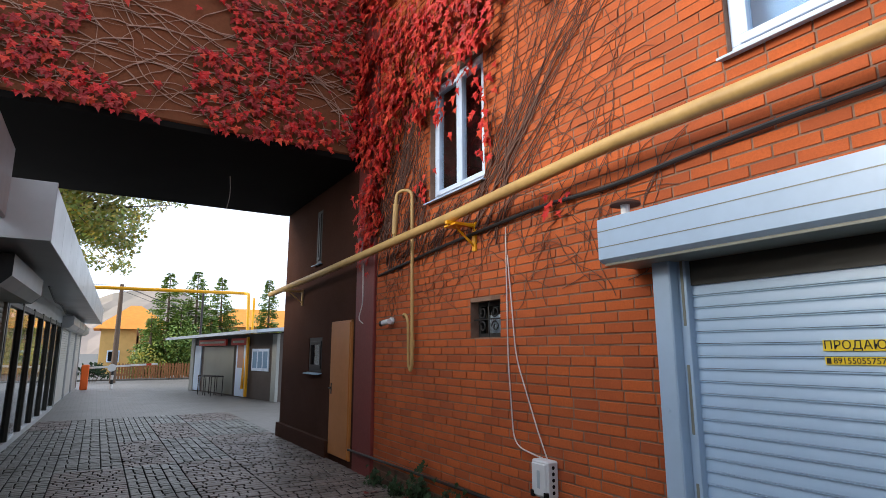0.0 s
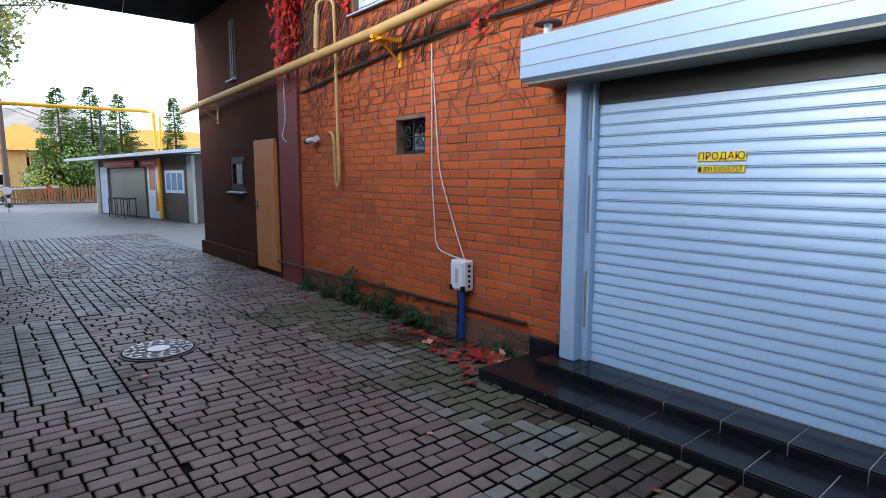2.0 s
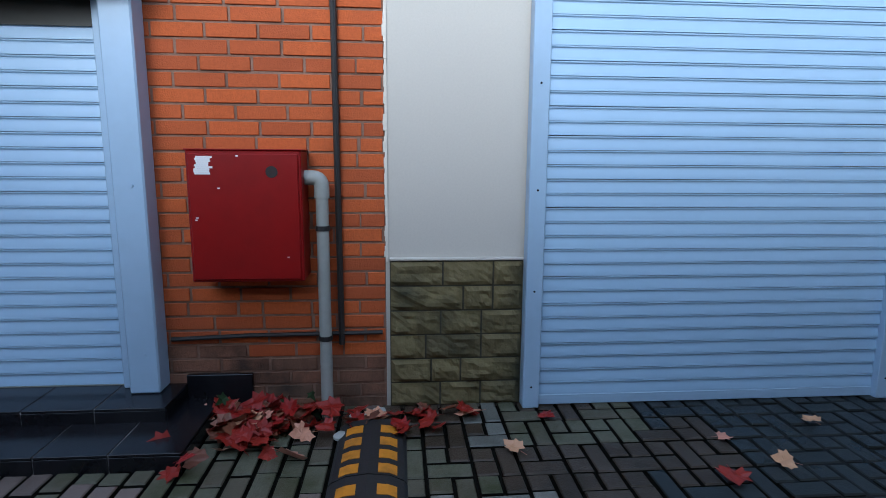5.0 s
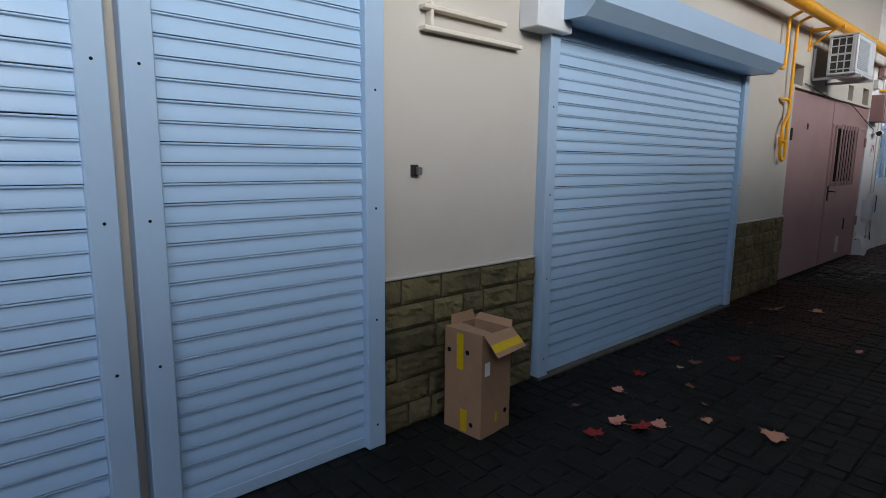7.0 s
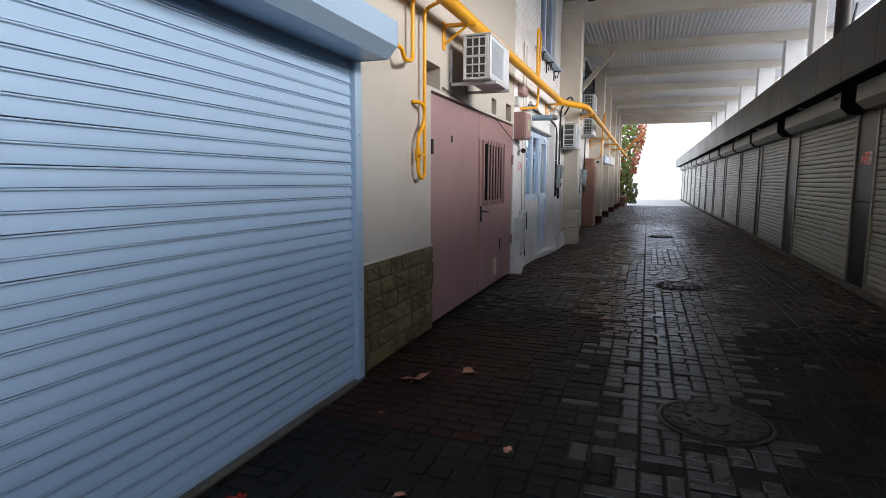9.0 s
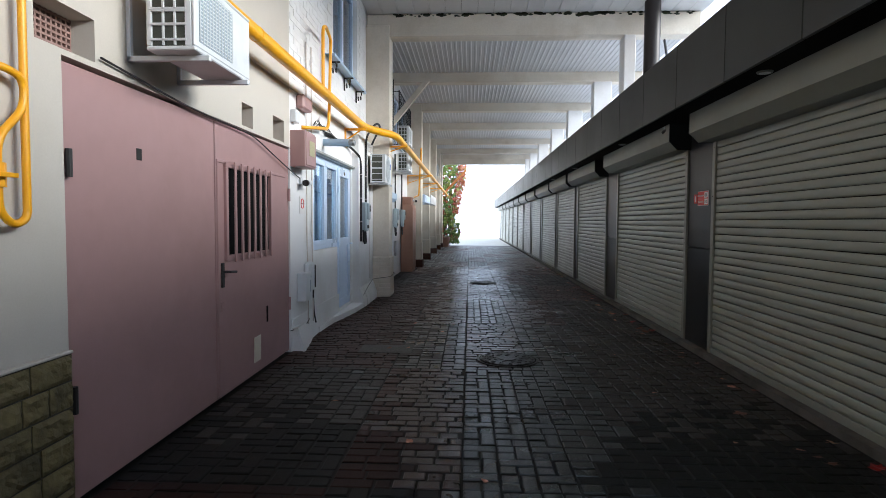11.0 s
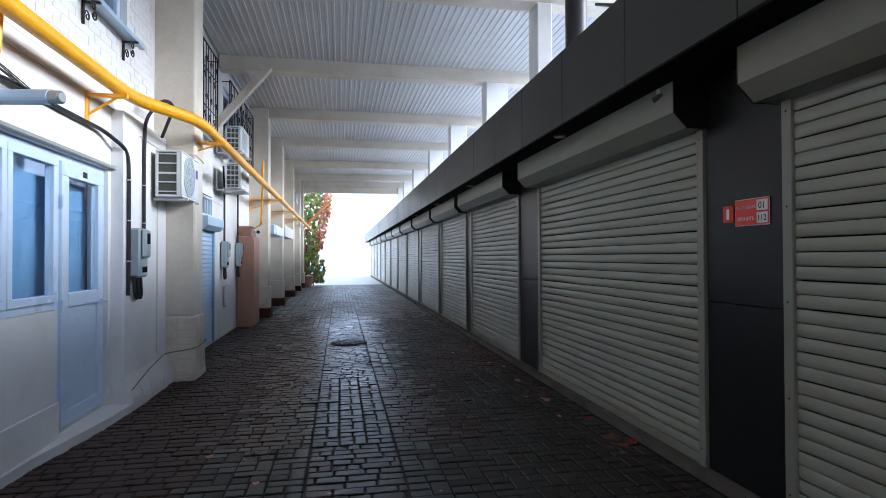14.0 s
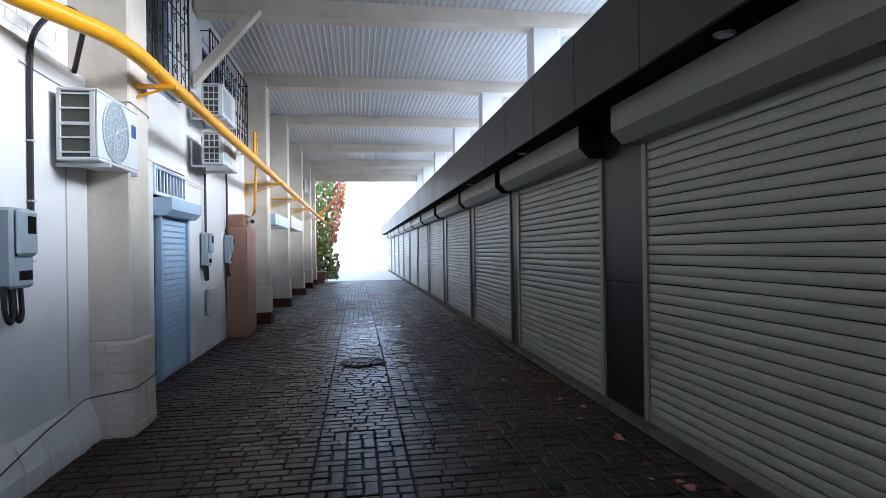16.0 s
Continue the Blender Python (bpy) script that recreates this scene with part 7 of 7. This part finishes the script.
# houses and hills beyond
M_OCHREWALL = material("ochre_render", (0.66, 0.40, 0.13), 0.8, vary=0.1, grain=3, bump=0.1)
M_ROOFTILE = material("orange_roof_tiles", (0.80, 0.30, 0.035), 0.7, vary=0.2, grain=4, stain=0.6, bump=0.4, bump_scale=8)
M_HILL = material("dry_hillside", (0.36, 0.29, 0.24), 0.95, vary=0.2, grain=0.05, stain=0.01, stain_color=(0.18, 0.19, 0.13), stain_amount=0.6, bump=0)
M_HILLBLUE = material("far_blue_ridge", (0.20, 0.25, 0.36), 0.95, vary=0.1, grain=0.02, stain=0.004, bump=0)


def hip_house(x, y, w, d, h, roof_h, label, balcony):
    hs = thing("house", (x, y, 0), label, "house", "houses beyond the fence")
    part("wall", Mesh().box(-w / 2, w / 2, 0, d, 0, h), M_OCHREWALL, hs)
    o = 0.5
    part("roof", Mesh().add([(-w / 2 - o, -o, h - 0.15), (w / 2 + o, -o, h - 0.15), (w / 2 + o, d + o, h - 0.15), (-w / 2 - o, d + o, h - 0.15), (-w / 2 + d * 0.4, d / 2, h + roof_h), (w / 2 - d * 0.4, d / 2, h + roof_h)], [(0, 1, 5, 4), (1, 2, 5), (2, 3, 4, 5), (3, 0, 4), (3, 2, 1, 0)]), M_ROOFTILE, hs)
    for k in range(int(w / 1.6)):
        for z in (0.8, 2.5) if h > 3 else (0.9,):
            if balcony and k >= int(w / 1.6) - 3 and z > 2:
                continue
            wn = part("window", Mesh().box(-w / 2 + 0.5 + k * 1.6, -w / 2 + 1.3 + k * 1.6, -0.05, 0.02, z, z + 0.85, 0.02), M_PVC, hs)
            part("pane", Mesh().box(-w / 2 + 0.58 + k * 1.6, -w / 2 + 1.22 + k * 1.6, -0.06, -0.045, z + 0.08, z + 0.77), M_DARK, wn)
    if balcony:
        b = part("balcony", Mesh().box(0.0, w / 2, -1.3, 0.0, 1.75, 1.9), M_WOOD, hs, "dark timber balcony")
        for k in range(int(w / 2 / 0.2)):
            part("baluster", Mesh().box(0.05 + k * 0.2, 0.17 + k * 0.2, -1.3, -1.26, 1.9, 2.7), M_WOOD, b)
        for px in (0.1, w / 4, w / 2 - 0.1):
            part("post", Mesh().box(px - 0.08, px + 0.08, -1.3, -1.14, 0, h - 0.2), M_WOOD, b)
        # near-black sheet paints the darkness below the balcony
        part("shade", Mesh().box(0.2, w / 2 - 0.2, -0.03, -0.01, 0.2, 1.7), M_DARK, b)


hip_house(-0.75, 48.5, 4.4, 4.6, 3.35, 1.75, "ochre house with an orange hipped roof and timber balcony", True)
hip_house(9.0, 49, 8.6, 5, 3.7, 1.5, "ochre house with an orange roof partly behind conifers", False)
hip_house(-8.6, 52, 7, 6, 3.4, 1.6, "ochre house with an orange roof behind the stalls", False)


def ridge(name, y, x0, x1, base, top, seed, mat, label):
    rr_ = random.Random(seed)
    n, rows = 60, 6
    v, f = [], []
    prof = [top * (0.62 + 0.22 * math.sin(i * 0.21 + seed) + 0.12 * math.sin(i * 0.55 + 2 * seed)) for i in range(n + 1)]
    for j in range(rows + 1):
        for i in range(n + 1):
            t = j / rows
            v.append((x0 + (x1 - x0) * i / n, y + 120 * t + rr_.uniform(-6, 6), base + prof[i] * (t ** 0.8) + rr_.uniform(-1, 1) * t * top * 0.04))
    for j in range(rows):
        for i in range(n):
            a = j * (n + 1) + i
            f.append((a, a + 1, a + n + 2, a + n + 1))
    m = bpy.data.meshes.new(name)
    m.from_pydata(v, [], f)
    m.materials.append(mat)
    solid(name, m, mat, label, "hill", kind="structure")


ridge("backdrop_hill", 520, -400, 500, -2, 72, 2, M_HILL, "dry brown hillside in the distance")
ridge("backdrop_ridge", 800, -700, 900, -2, 105, 5, M_HILLBLUE, "hazy blue mountain ridge in the far distance")

# ---- south end beyond the passage ----
hang = thing("hanging_creeper", (-0.6, -41.2, 0), "green and red creeper hanging down at the passage end", "creeper")
hg, hr = Mesh(), Mesh()
M_DRAPE = material("faded_red_creeper_leaf", (0.36, 0.085, 0.045), 0.55, vary=0.35, grain=20, pieces=0.8, tone2=(0.30, 0.20, 0.05), bump=0.05)
rr = random.Random(31)
for k in range(1300):
    z = rr.uniform(0.25, 5.2)
    wmax = 0.62 + 0.50 * min(1.0, (z - 2.0) / 2.2) if z > 2.0 else 0.45 if z > 1.4 else 0.75
    x = rr.uniform(-wmax, 0.45)
    p = Vector((x, rr.uniform(-0.5, 0.5), z))
    leaf_hang(hr if (x < -0.55 * wmax and z > 2.0 and rr.random() < 0.85) or (x > 0.2 and z < 2.6) or rr.random() < 0.1 else hg, p, Vector((rr.uniform(-1, 0.2), 1, 0)).normalized(), rr.uniform(0.14, 0.24), rr)
tagged(part("leaves", stuff_mesh("leaves", hg, M_NEEDLE), None, hang, "green leaves"), kind="stuff")
tagged(part("leaves", stuff_mesh("leaves", hr, M_DRAPE), None, hang, "orange-red leaves"), kind="stuff")
for k in range(6):
    part("stem", Mesh().tube([(0.1 * k - 0.2, 0, -0.02), (0.12 * k - 0.5, 0.1, 2.5), (0.15 * k - 0.7, 0, 5.0)], 0.02, 5), M_BARK, hang)
solid("flower_pot", Mesh().tube([(-0.55, -39.9, 0), (-0.55, -39.9, 0.55), (-0.55, -39.9, 0.58)], [0.22, 0.32, 0.30], 16), M_TAN, "terracotta pot at the passage end", "pot")
solid("pipe_stay", Mesh().tube([(-0.25, -40.4, 2.9), (-1.75, -40.7, 4.5)], 0.07, 8), M_ORANGE_DOOR, "orange painted pipe slanting under the creeper", "pipe", smooth=True)

# ---- pieces: stones, bricks, paving ----
M_BRICK_LOW = material("bare_weathered_brick", (0.20, 0.088, 0.048), 0.8, vary=0.35, grain=50, stain=3.5, stain_color=(0.014, 0.012, 0.008), stain_amount=0.9, bump=0.45, pieces=0.6, tone2=(0.10, 0.07, 0.045))


def stone_mesh(w, h, seed):
    """A rough-faced stone, face towards -x, from (0, 0) to (w, h) in y and z."""
    rs = random.Random(seed)
    ny, nz = 10, 6
    g_ = 0.005
    v, f = [], []
    for k in range(nz + 1):
        for i in range(ny + 1):
            y, z = g_ + (w - 2 * g_) * i / ny, g_ + (h - 2 * g_) * k / nz
            edge = i in (0, ny) or k in (0, nz)
            q = Vector((y * 11 + seed * 90, z * 15, seed * 37))
            x = -0.014 - rs.uniform(0, 0.004) if edge else -0.026 - 0.017 * noise.noise(q) - 0.009 * noise.noise(q * 2.7) - rs.uniform(0, 0.0025)
            v.append((x, y, z))
    n = ny + 1
    for k in range(nz):
        for i in range(ny):
            f.append((k * n + i, k * n + i + 1, (k + 1) * n + i + 1, (k + 1) * n + i))
    ring = [i for i in range(n)] + [k * n + ny for k in range(1, nz + 1)] + [nz * n + i for i in range(ny - 1, -1, -1)] + [k * n for k in range(nz - 1, 0, -1)]
    off = len(v)
    v += [(0.0, v[i][1], v[i][2]) for i in ring]
    m_ = len(ring)
    f += [(ring[i], off + i, off + (i + 1) % m_, ring[(i + 1) % m_]) for i in range(m_)]
    me = bpy.data.meshes.new("stone")
    me.from_pydata(v, [], f)
    me.materials.append(M_STONE)
    return me


rs = random.Random(3)
for y0, y1 in ((-1.04, -0.33), (-5.49, -4.29), (-10.02, -8.53)):
    wst = thing("stone_cladding", (-0.004, y0, 0), "olive sandstone cladding with rough hewn faces", "cladding", kind="structure")
    part("bed", Mesh().box(-0.017, 0.003, 0, y1 - y0, 0.0, 0.805), M_STONE_JOINT, wst)
    part("cap", Mesh().box(-0.03, 0.003, 0, y1 - y0, 0.806, 0.822, 0.004), M_CREAM, wst, "thin smeared plaster cap")
    for c in range(6):
        y = 0.0
        while y < y1 - y0 - 0.01:
            w = rs.choice((0.16, 0.22, 0.27, 0.30, 0.33))
            if y1 - y0 - y - w < 0.11:
                w = y1 - y0 - y
            part("stone", stone_mesh(w, 0.134, rs.random()), None, wst, at=Matrix.Translation((-0.006, y, c * 0.134)))
            y += w

# bricks of the orange wall
CW, CH, J = 0.254, 0.0772, 0.0125
shapes = {}


def brick_data(L, low):
    key = (round(L, 3), low)
    if key not in shapes:
        shapes[key] = Mesh().box(0.0, 0.022, 0, L, 0, CH - J, 0.0025).data("brick", M_BRICK_LOW if low else M_BRICK)
    return shapes[key]


rest, rest_low = Mesh(), Mesh()
rb = random.Random(17)
singles = 0
row = 0
while row * CH < TOP - CH:
    z = row * CH - 0.02
    off = 0.127 * (row % 2) + 0.02 * math.sin(row * 5.1)
    cuts = [(h[0] - 0.004, h[1] + 0.004) for h in BRICK_HOLES if h[2] < z + CH - J and h[3] > z]
    y = -0.31 - off
    while y < 7.42:
        L = CW - J if (rb.random() > 0.035) else CW / 2 - J
        a, b = max(y, -0.305), min(y + L, 7.415)
        y += L + J
        spans = [(a, b)]
        for c0, c1 in cuts:
            spans = [q for s0, s1 in spans for q in ((s0, min(s1, c0)), (max(s0, c1), s1)) if q[1] - q[0] > 0.02]
        for s0, s1 in spans:
            if s1 - s0 < 0.02:
                continue
            low = z < (0.26 if s0 < 0.9 else 0.13) + 0.05 * math.sin(s0 * 2.1)
            near = (s0 > -0.31 and s1 < 0.75 and 0.0 < z < 2.2) or (3.4 < s0 and s1 < 4.5 and 0.0 < z < 1.5)
            dx = rb.uniform(-0.003, 0.003)
            if near and singles < 290:
                part("brick", brick_data(round(s1 - s0, 2), low), None, wall_brick, at=pose(dx, s0, z, rb.uniform(-0.4, 0.4), 0, 0))
                singles += 1
            else:
                (rest_low if low else rest).box(dx, 0.022, s0, s1, z, z + CH - J + rb.uniform(-0.001, 0.001), 0.0025 if z < 3.5 else 0.0)
    row += 1
tagged(part("bricks", stuff_mesh("bricks", rest, M_BRICK), None, wall_brick, "orange bricks in uneven courses"), kind="stuff")
tagged(part("bricks", stuff_mesh("bricks", rest_low, M_BRICK_LOW), None, wall_brick, "bare weathered bricks at the foot"), kind="stuff")

# ragged plaster edge against the bricks
rg_ = random.Random(41)
ragged = Mesh()
for k in range(250):
    z = 0.80 + k * 0.027
    ragged.box(-0.010 - rg_.uniform(0, 0.004), 0.012, -0.322, -0.314 + 0.016 * abs(noise.noise(Vector((z * 9, 2, 0)))) + rg_.uniform(0, 0.008), z, z + 0.0275)
solid("plaster_edge", ragged, M_BEAM, "ragged grey mortar edge between plaster and brick", "trim", kind="structure")
# painted brickwork over the white door
pbk = Mesh()
for c in range(34):
    z = 3.06 + c * 0.0772
    y = -13.52 - 0.125 * (c % 2)
    while y > -17.95:
        y2 = max(y - 0.245, -17.98)
        if not (z + 0.07 > 3.84 and z < 5.32 and y > -17.22 and y2 < -15.48):
            pbk.box(-0.0045 - rg_.uniform(0, 0.003), 0.0, y2, y - 0.003, z, z + 0.0742)
        y -= 0.251
tagged(part("bricks", stuff_mesh("bricks", pbk, M_WHITEWASH), None, wall_white, "white painted bricks above the gas main"), kind="stuff")
# paving of the alley
pav = thing("pavement", (0, 0, 0), "grey and red-brown paving bricks with dark joints", "pavement", kind="structure")
part("bed", Mesh().add([(-4.9, -41, -0.028), (0.3, -41, -0.028), (0.3, 17, -0.028), (-4.9, 17, -0.028)], [(0, 1, 2, 3)]), M_JOINT, pav, "dark sandy joints")
part("soil", Mesh().add([(-4.9, -41, -0.009), (0.3, -41, -0.009), (0.3, -2.0, -0.009), (-4.9, -2.0, -0.009)], [(0, 1, 2, 3)]), M_PAVE_SHADED_BLACK, pav, "black soil filling the joints under cover")
STRIPS = [-4.53, -3.42, -2.62, -1.96, -1.22, 0.0]
rp = random.Random(29)
piles = {k: ([], []) for k in range(10)}      # grey, red; both damp and painted shaded; grimy shaded sides; moss, wet; lighter sides
# south of this the damp, shade-painted colours begin
DAMP_SHADE = -1.1
tops = {}


def paver(kind, x0, x1, y0, y1):
    """One paving brick with worn, rounded edges."""
    global paver_count
    j = 0.005
    x0, x1, y0, y1 = x0 + j, x1 - j, y0 + j, y1 - j
    if x1 - x0 < 0.03 or y1 - y0 < 0.03:
        return
    e = 0.007
    z = rp.uniform(-0.004, 0.004)
    tilt = [rp.uniform(-0.0015, 0.0015) for _ in range(4)]
    x0, x1, y0, y1 = x0 + rp.uniform(0, 0.004), x1 - rp.uniform(0, 0.004), y0 + rp.uniform(0, 0.003), y1 - rp.uniform(0, 0.003)
    v = [(x0 + e, y0 + e, z + tilt[0]), (x1 - e, y0 + e, z + tilt[1]), (x1 - e, y1 - e, z + tilt[2]), (x0 + e, y1 - e, z + tilt[3]),
         (x0, y0 + e * 0.4, z - 0.006), (x1, y0 + e * 0.4, z - 0.006), (x1, y1 - e * 0.4, z - 0.006), (x0, y1 - e * 0.4, z - 0.006),
         (x0, y0, -0.04), (x1, y0, -0.04), (x1, y1, -0.04), (x0, y1, -0.04)]
    f = [(0, 1, 2, 3)]
    for k in range(4):
        n_ = (k + 1) % 4
        f += [(k + 4, n_ + 4, n_, k), (k + 8, n_ + 8, n_ + 4, k + 4)]
    patch = noise.noise(Vector((x0 * 1.25 + 3, y0 * 1.25, 6.0))) + 0.25 * noise.noise(Vector((x0 * 5, y0 * 5, 2.0))) + 0.62 * min(max(x0 + 1.75, -1.2), 0.9)
    wet = noise.noise(Vector((x0 * 1.9, y0 * 1.9 + 5, 1.0))) + 0.5 * min(max(x0 + 1.5, -1.0), 0.8)
    stained = 7 if wet > 0.50 and y0 < 5.0 else 6 if patch > 0.40 and -1.7 < y0 < 6.5 else -1
    if paver_count < 290 and -2.05 < x0 and x1 < -0.62 and 0.9 < y0 and y1 < 3.7:
        paver_count += 1
        key = (kind, stained, round(x1 - x0, 2), round(y1 - y0, 2))
        if key not in tops:
            cx, cy = (x0 + x1) / 2, (y0 + y1) / 2
            me = bpy.data.meshes.new("paving_brick")
            me.from_pydata([(a - cx, b - cy, c) for a, b, c in v], [], f)
            me.materials.append((M_PAVE_GREY, M_PAVE_RED)[kind] if stained < 0 else (M_PAVE_GREEN, M_PAVE_WET)[stained - 6])
            me.materials.append(M_JOINT)
            me.polygons.foreach_set("material_index", [0] + [0, 1] * 4)
            tops[key] = me
        part("paving_brick", tops[key], None, pav, at=Matrix.Translation(((x0 + x1) / 2, (y0 + y1) / 2, 0)))
        return
    edge = DAMP_SHADE + 0.7 * noise.noise(Vector((x0 * 1.1, y0 * 1.1, 4.0)))
    strip_jitter = 0.16 * noise.noise(Vector((x0 * 1.3, y0 * 0.5, 8.0)))
    strip_jitter += rp.gauss(0, 0.17)
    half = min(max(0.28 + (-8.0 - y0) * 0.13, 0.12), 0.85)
    # flanks are painted darker; the end opening's sheen stays on the middle strip
    side = y0 < DAMP_SHADE - 2.2 and (y0 > -7.6 or abs(x0 + strip_jitter + 2.28) > half)
    # light from the open end painted in: unshaded paver colours return here
    if y0 + 6 * strip_jitter < -25.0:
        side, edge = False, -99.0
    # past y = -11.5 the flanks get the lighter painted shade
    lighter_flank = 4 if side and y0 + 2.0 * strip_jitter < -11.5 else 0
    vs, fs = piles[stained if stained > 0 and y0 > edge - 0.8 else kind + (4 + lighter_flank if side else 2 if y0 < edge else 0)]
    n0 = len(vs)
    vs.extend(v)
    fs.extend(tuple(n0 + i for i in q) for q in f)


paver_count = 0
Y0, Y1, LEN = -40.6, 16.6, 2.52
for si in range(len(STRIPS) - 1):
    xa, xb = STRIPS[si], STRIPS[si + 1]
    for pi in range(int((Y1 - Y0) / LEN) + 1):
        ya = Y0 + pi * LEN
        yb = min(ya + LEN, Y1)
        pj = pi - 5
        kind = (si + pj + (1 if (pj * 7 + si * 3) % 5 == 0 else 0)) % 2
        if kind == 0:                       # grey: long piece beside two short ones
            n = max(1, round((xb - xa) / 0.235))
            w = (xb - xa) / n
            m_ = max(1, round((yb - ya) / 0.21))
            h_ = (yb - ya) / m_
            for i in range(n):
                for k in range(m_):
                    x, y = xa + i * w, ya + k * h_
                    if (i + k) % 2:
                        paver(0, x, x + w, y, y + h_ * 0.46)
                        paver(0, x, x + w * 0.5, y + h_ * 0.46, y + h_)
                        paver(0, x + w * 0.5, x + w, y + h_ * 0.46, y + h_)
                    else:
                        paver(0, x, x + w * 0.46, y, y + h_)
                        paver(0, x + w * 0.46, x + w, y, y + h_ * 0.5)
                        paver(0, x + w * 0.46, x + w, y + h_ * 0.5, y + h_)
        else:                               # red-brown: courses across the alley
            m_ = max(1, round((yb - ya) / 0.105))
            h_ = (yb - ya) / m_
            for k in range(m_):
                y = ya + k * h_
                x = xa - rp.uniform(0, 0.15)
                while x < xb:
                    w = rp.choice((0.21, 0.21, 0.14, 0.10))
                    if x + w > xb - 0.06:
                        w = xb - x + 0.001
                    if x + w > xa + 0.03:
                        paver(1, max(x, xa), min(x + w, xb), y, y + h_)
                    x += w
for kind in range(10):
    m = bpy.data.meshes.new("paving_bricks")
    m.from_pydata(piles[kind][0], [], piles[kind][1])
    m.materials.append((M_PAVE_GREY, M_PAVE_RED, M_PAVE_GREY_S, M_PAVE_RED_S, M_PAVE_SHADED_BLACK, M_PAVE_SHADED_RED, M_PAVE_GREEN, M_PAVE_WET, M_PAVE_HALF_SHADED_GREY, M_PAVE_HALF_SHADED_RED)[kind])
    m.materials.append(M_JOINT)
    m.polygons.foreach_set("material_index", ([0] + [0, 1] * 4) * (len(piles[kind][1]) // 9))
    tagged(part("paving_bricks", m, None, pav, ("grey paving bricks in a mixed pattern", "red-brown paving bricks in courses", "damp grey paving bricks with passage shade in their colour", "damp red paving bricks with passage shade in their colour", "grimy paving bricks at the sides, painted darkest for shade", "grimy red paving bricks at the sides, painted darkest for shade", "green moss-stained paving bricks", "wet brown paving bricks", "dark grey paving bricks at the sides, painted in lighter shade", "dark red paving bricks at the sides, painted in lighter shade")[kind]), kind="stuff")


def tiled_ground(name, color, color2, joint):
    """Small paving seen from afar."""
    m = material(name, color, 0.55, vary=0.2, grain=30, bump=0.2)
    nt = m.node_tree
    b = nt.nodes["Principled BSDF"]
    br_ = nt.nodes.new("ShaderNodeTexBrick")
    geo = nt.nodes.new("ShaderNodeNewGeometry")
    br_.inputs["Scale"].default_value = 1.0
    br_.inputs["Brick Width"].default_value = 0.21
    br_.inputs["Row Height"].default_value = 0.105
    br_.inputs["Mortar Size"].default_value = 0.006
    br_.inputs["Color1"].default_value = (*color, 1)
    br_.inputs["Color2"].default_value = (*color2, 1)
    br_.inputs["Mortar"].default_value = (*joint, 1)
    nt.links.new(geo.outputs["Position"], br_.inputs["Vector"])
    nt.links.new(br_.outputs["Color"], b.inputs["Base Color"])
    return m


M_PAVE_S = tiled_ground("far_dark_paving", (0.035, 0.03, 0.026), (0.028, 0.025, 0.023), (0.01, 0.009, 0.008))
M_PAVE_FAR = tiled_ground("far_paving", (0.185, 0.172, 0.154), (0.160, 0.148, 0.134), (0.075, 0.07, 0.06))
solid("pavement", Mesh().add([(-4.6, 16.6, -0.004), (9, 16.6, -0.004), (9, 36.6, -0.004), (-6, 36.6, -0.004)], [(0, 1, 2, 3)]), M_PAVE_FAR, "pale small paving of the yard beyond the overpass", "pavement", kind="structure")
solid("pavement", Mesh().add([(0.0, 11.78, -0.006), (9, 11.78, -0.006), (9, 16.6, -0.006), (0.0, 16.6, -0.006)], [(0, 1, 2, 3)]), M_PAVE_FAR, "pale small paving beside the brown wall", "pavement", kind="structure")
solid("pavement", Mesh().add([(-4.6, -42, -0.006), (0.1, -42, -0.006), (0.1, -40.6, -0.006), (-4.6, -40.6, -0.006)], [(0, 1, 2, 3)]), M_PAVE_S, "paving far down the covered passage", "pavement", kind="structure")
M_PALE_YARD = material("pale_concrete_yard", (0.50, 0.49, 0.46), 0.8, vary=0.1, grain=8, stain=0.5, stain_amount=0.2, bump=0.1)
solid("road", Mesh().add([(-600, -900, -0.02), (600, -900, -0.02), (600, -42, -0.02), (-600, -42, -0.02)], [(0, 1, 2, 3)]), M_PALE_YARD, "pale concrete yard beyond the covered passage", "road", kind="structure")
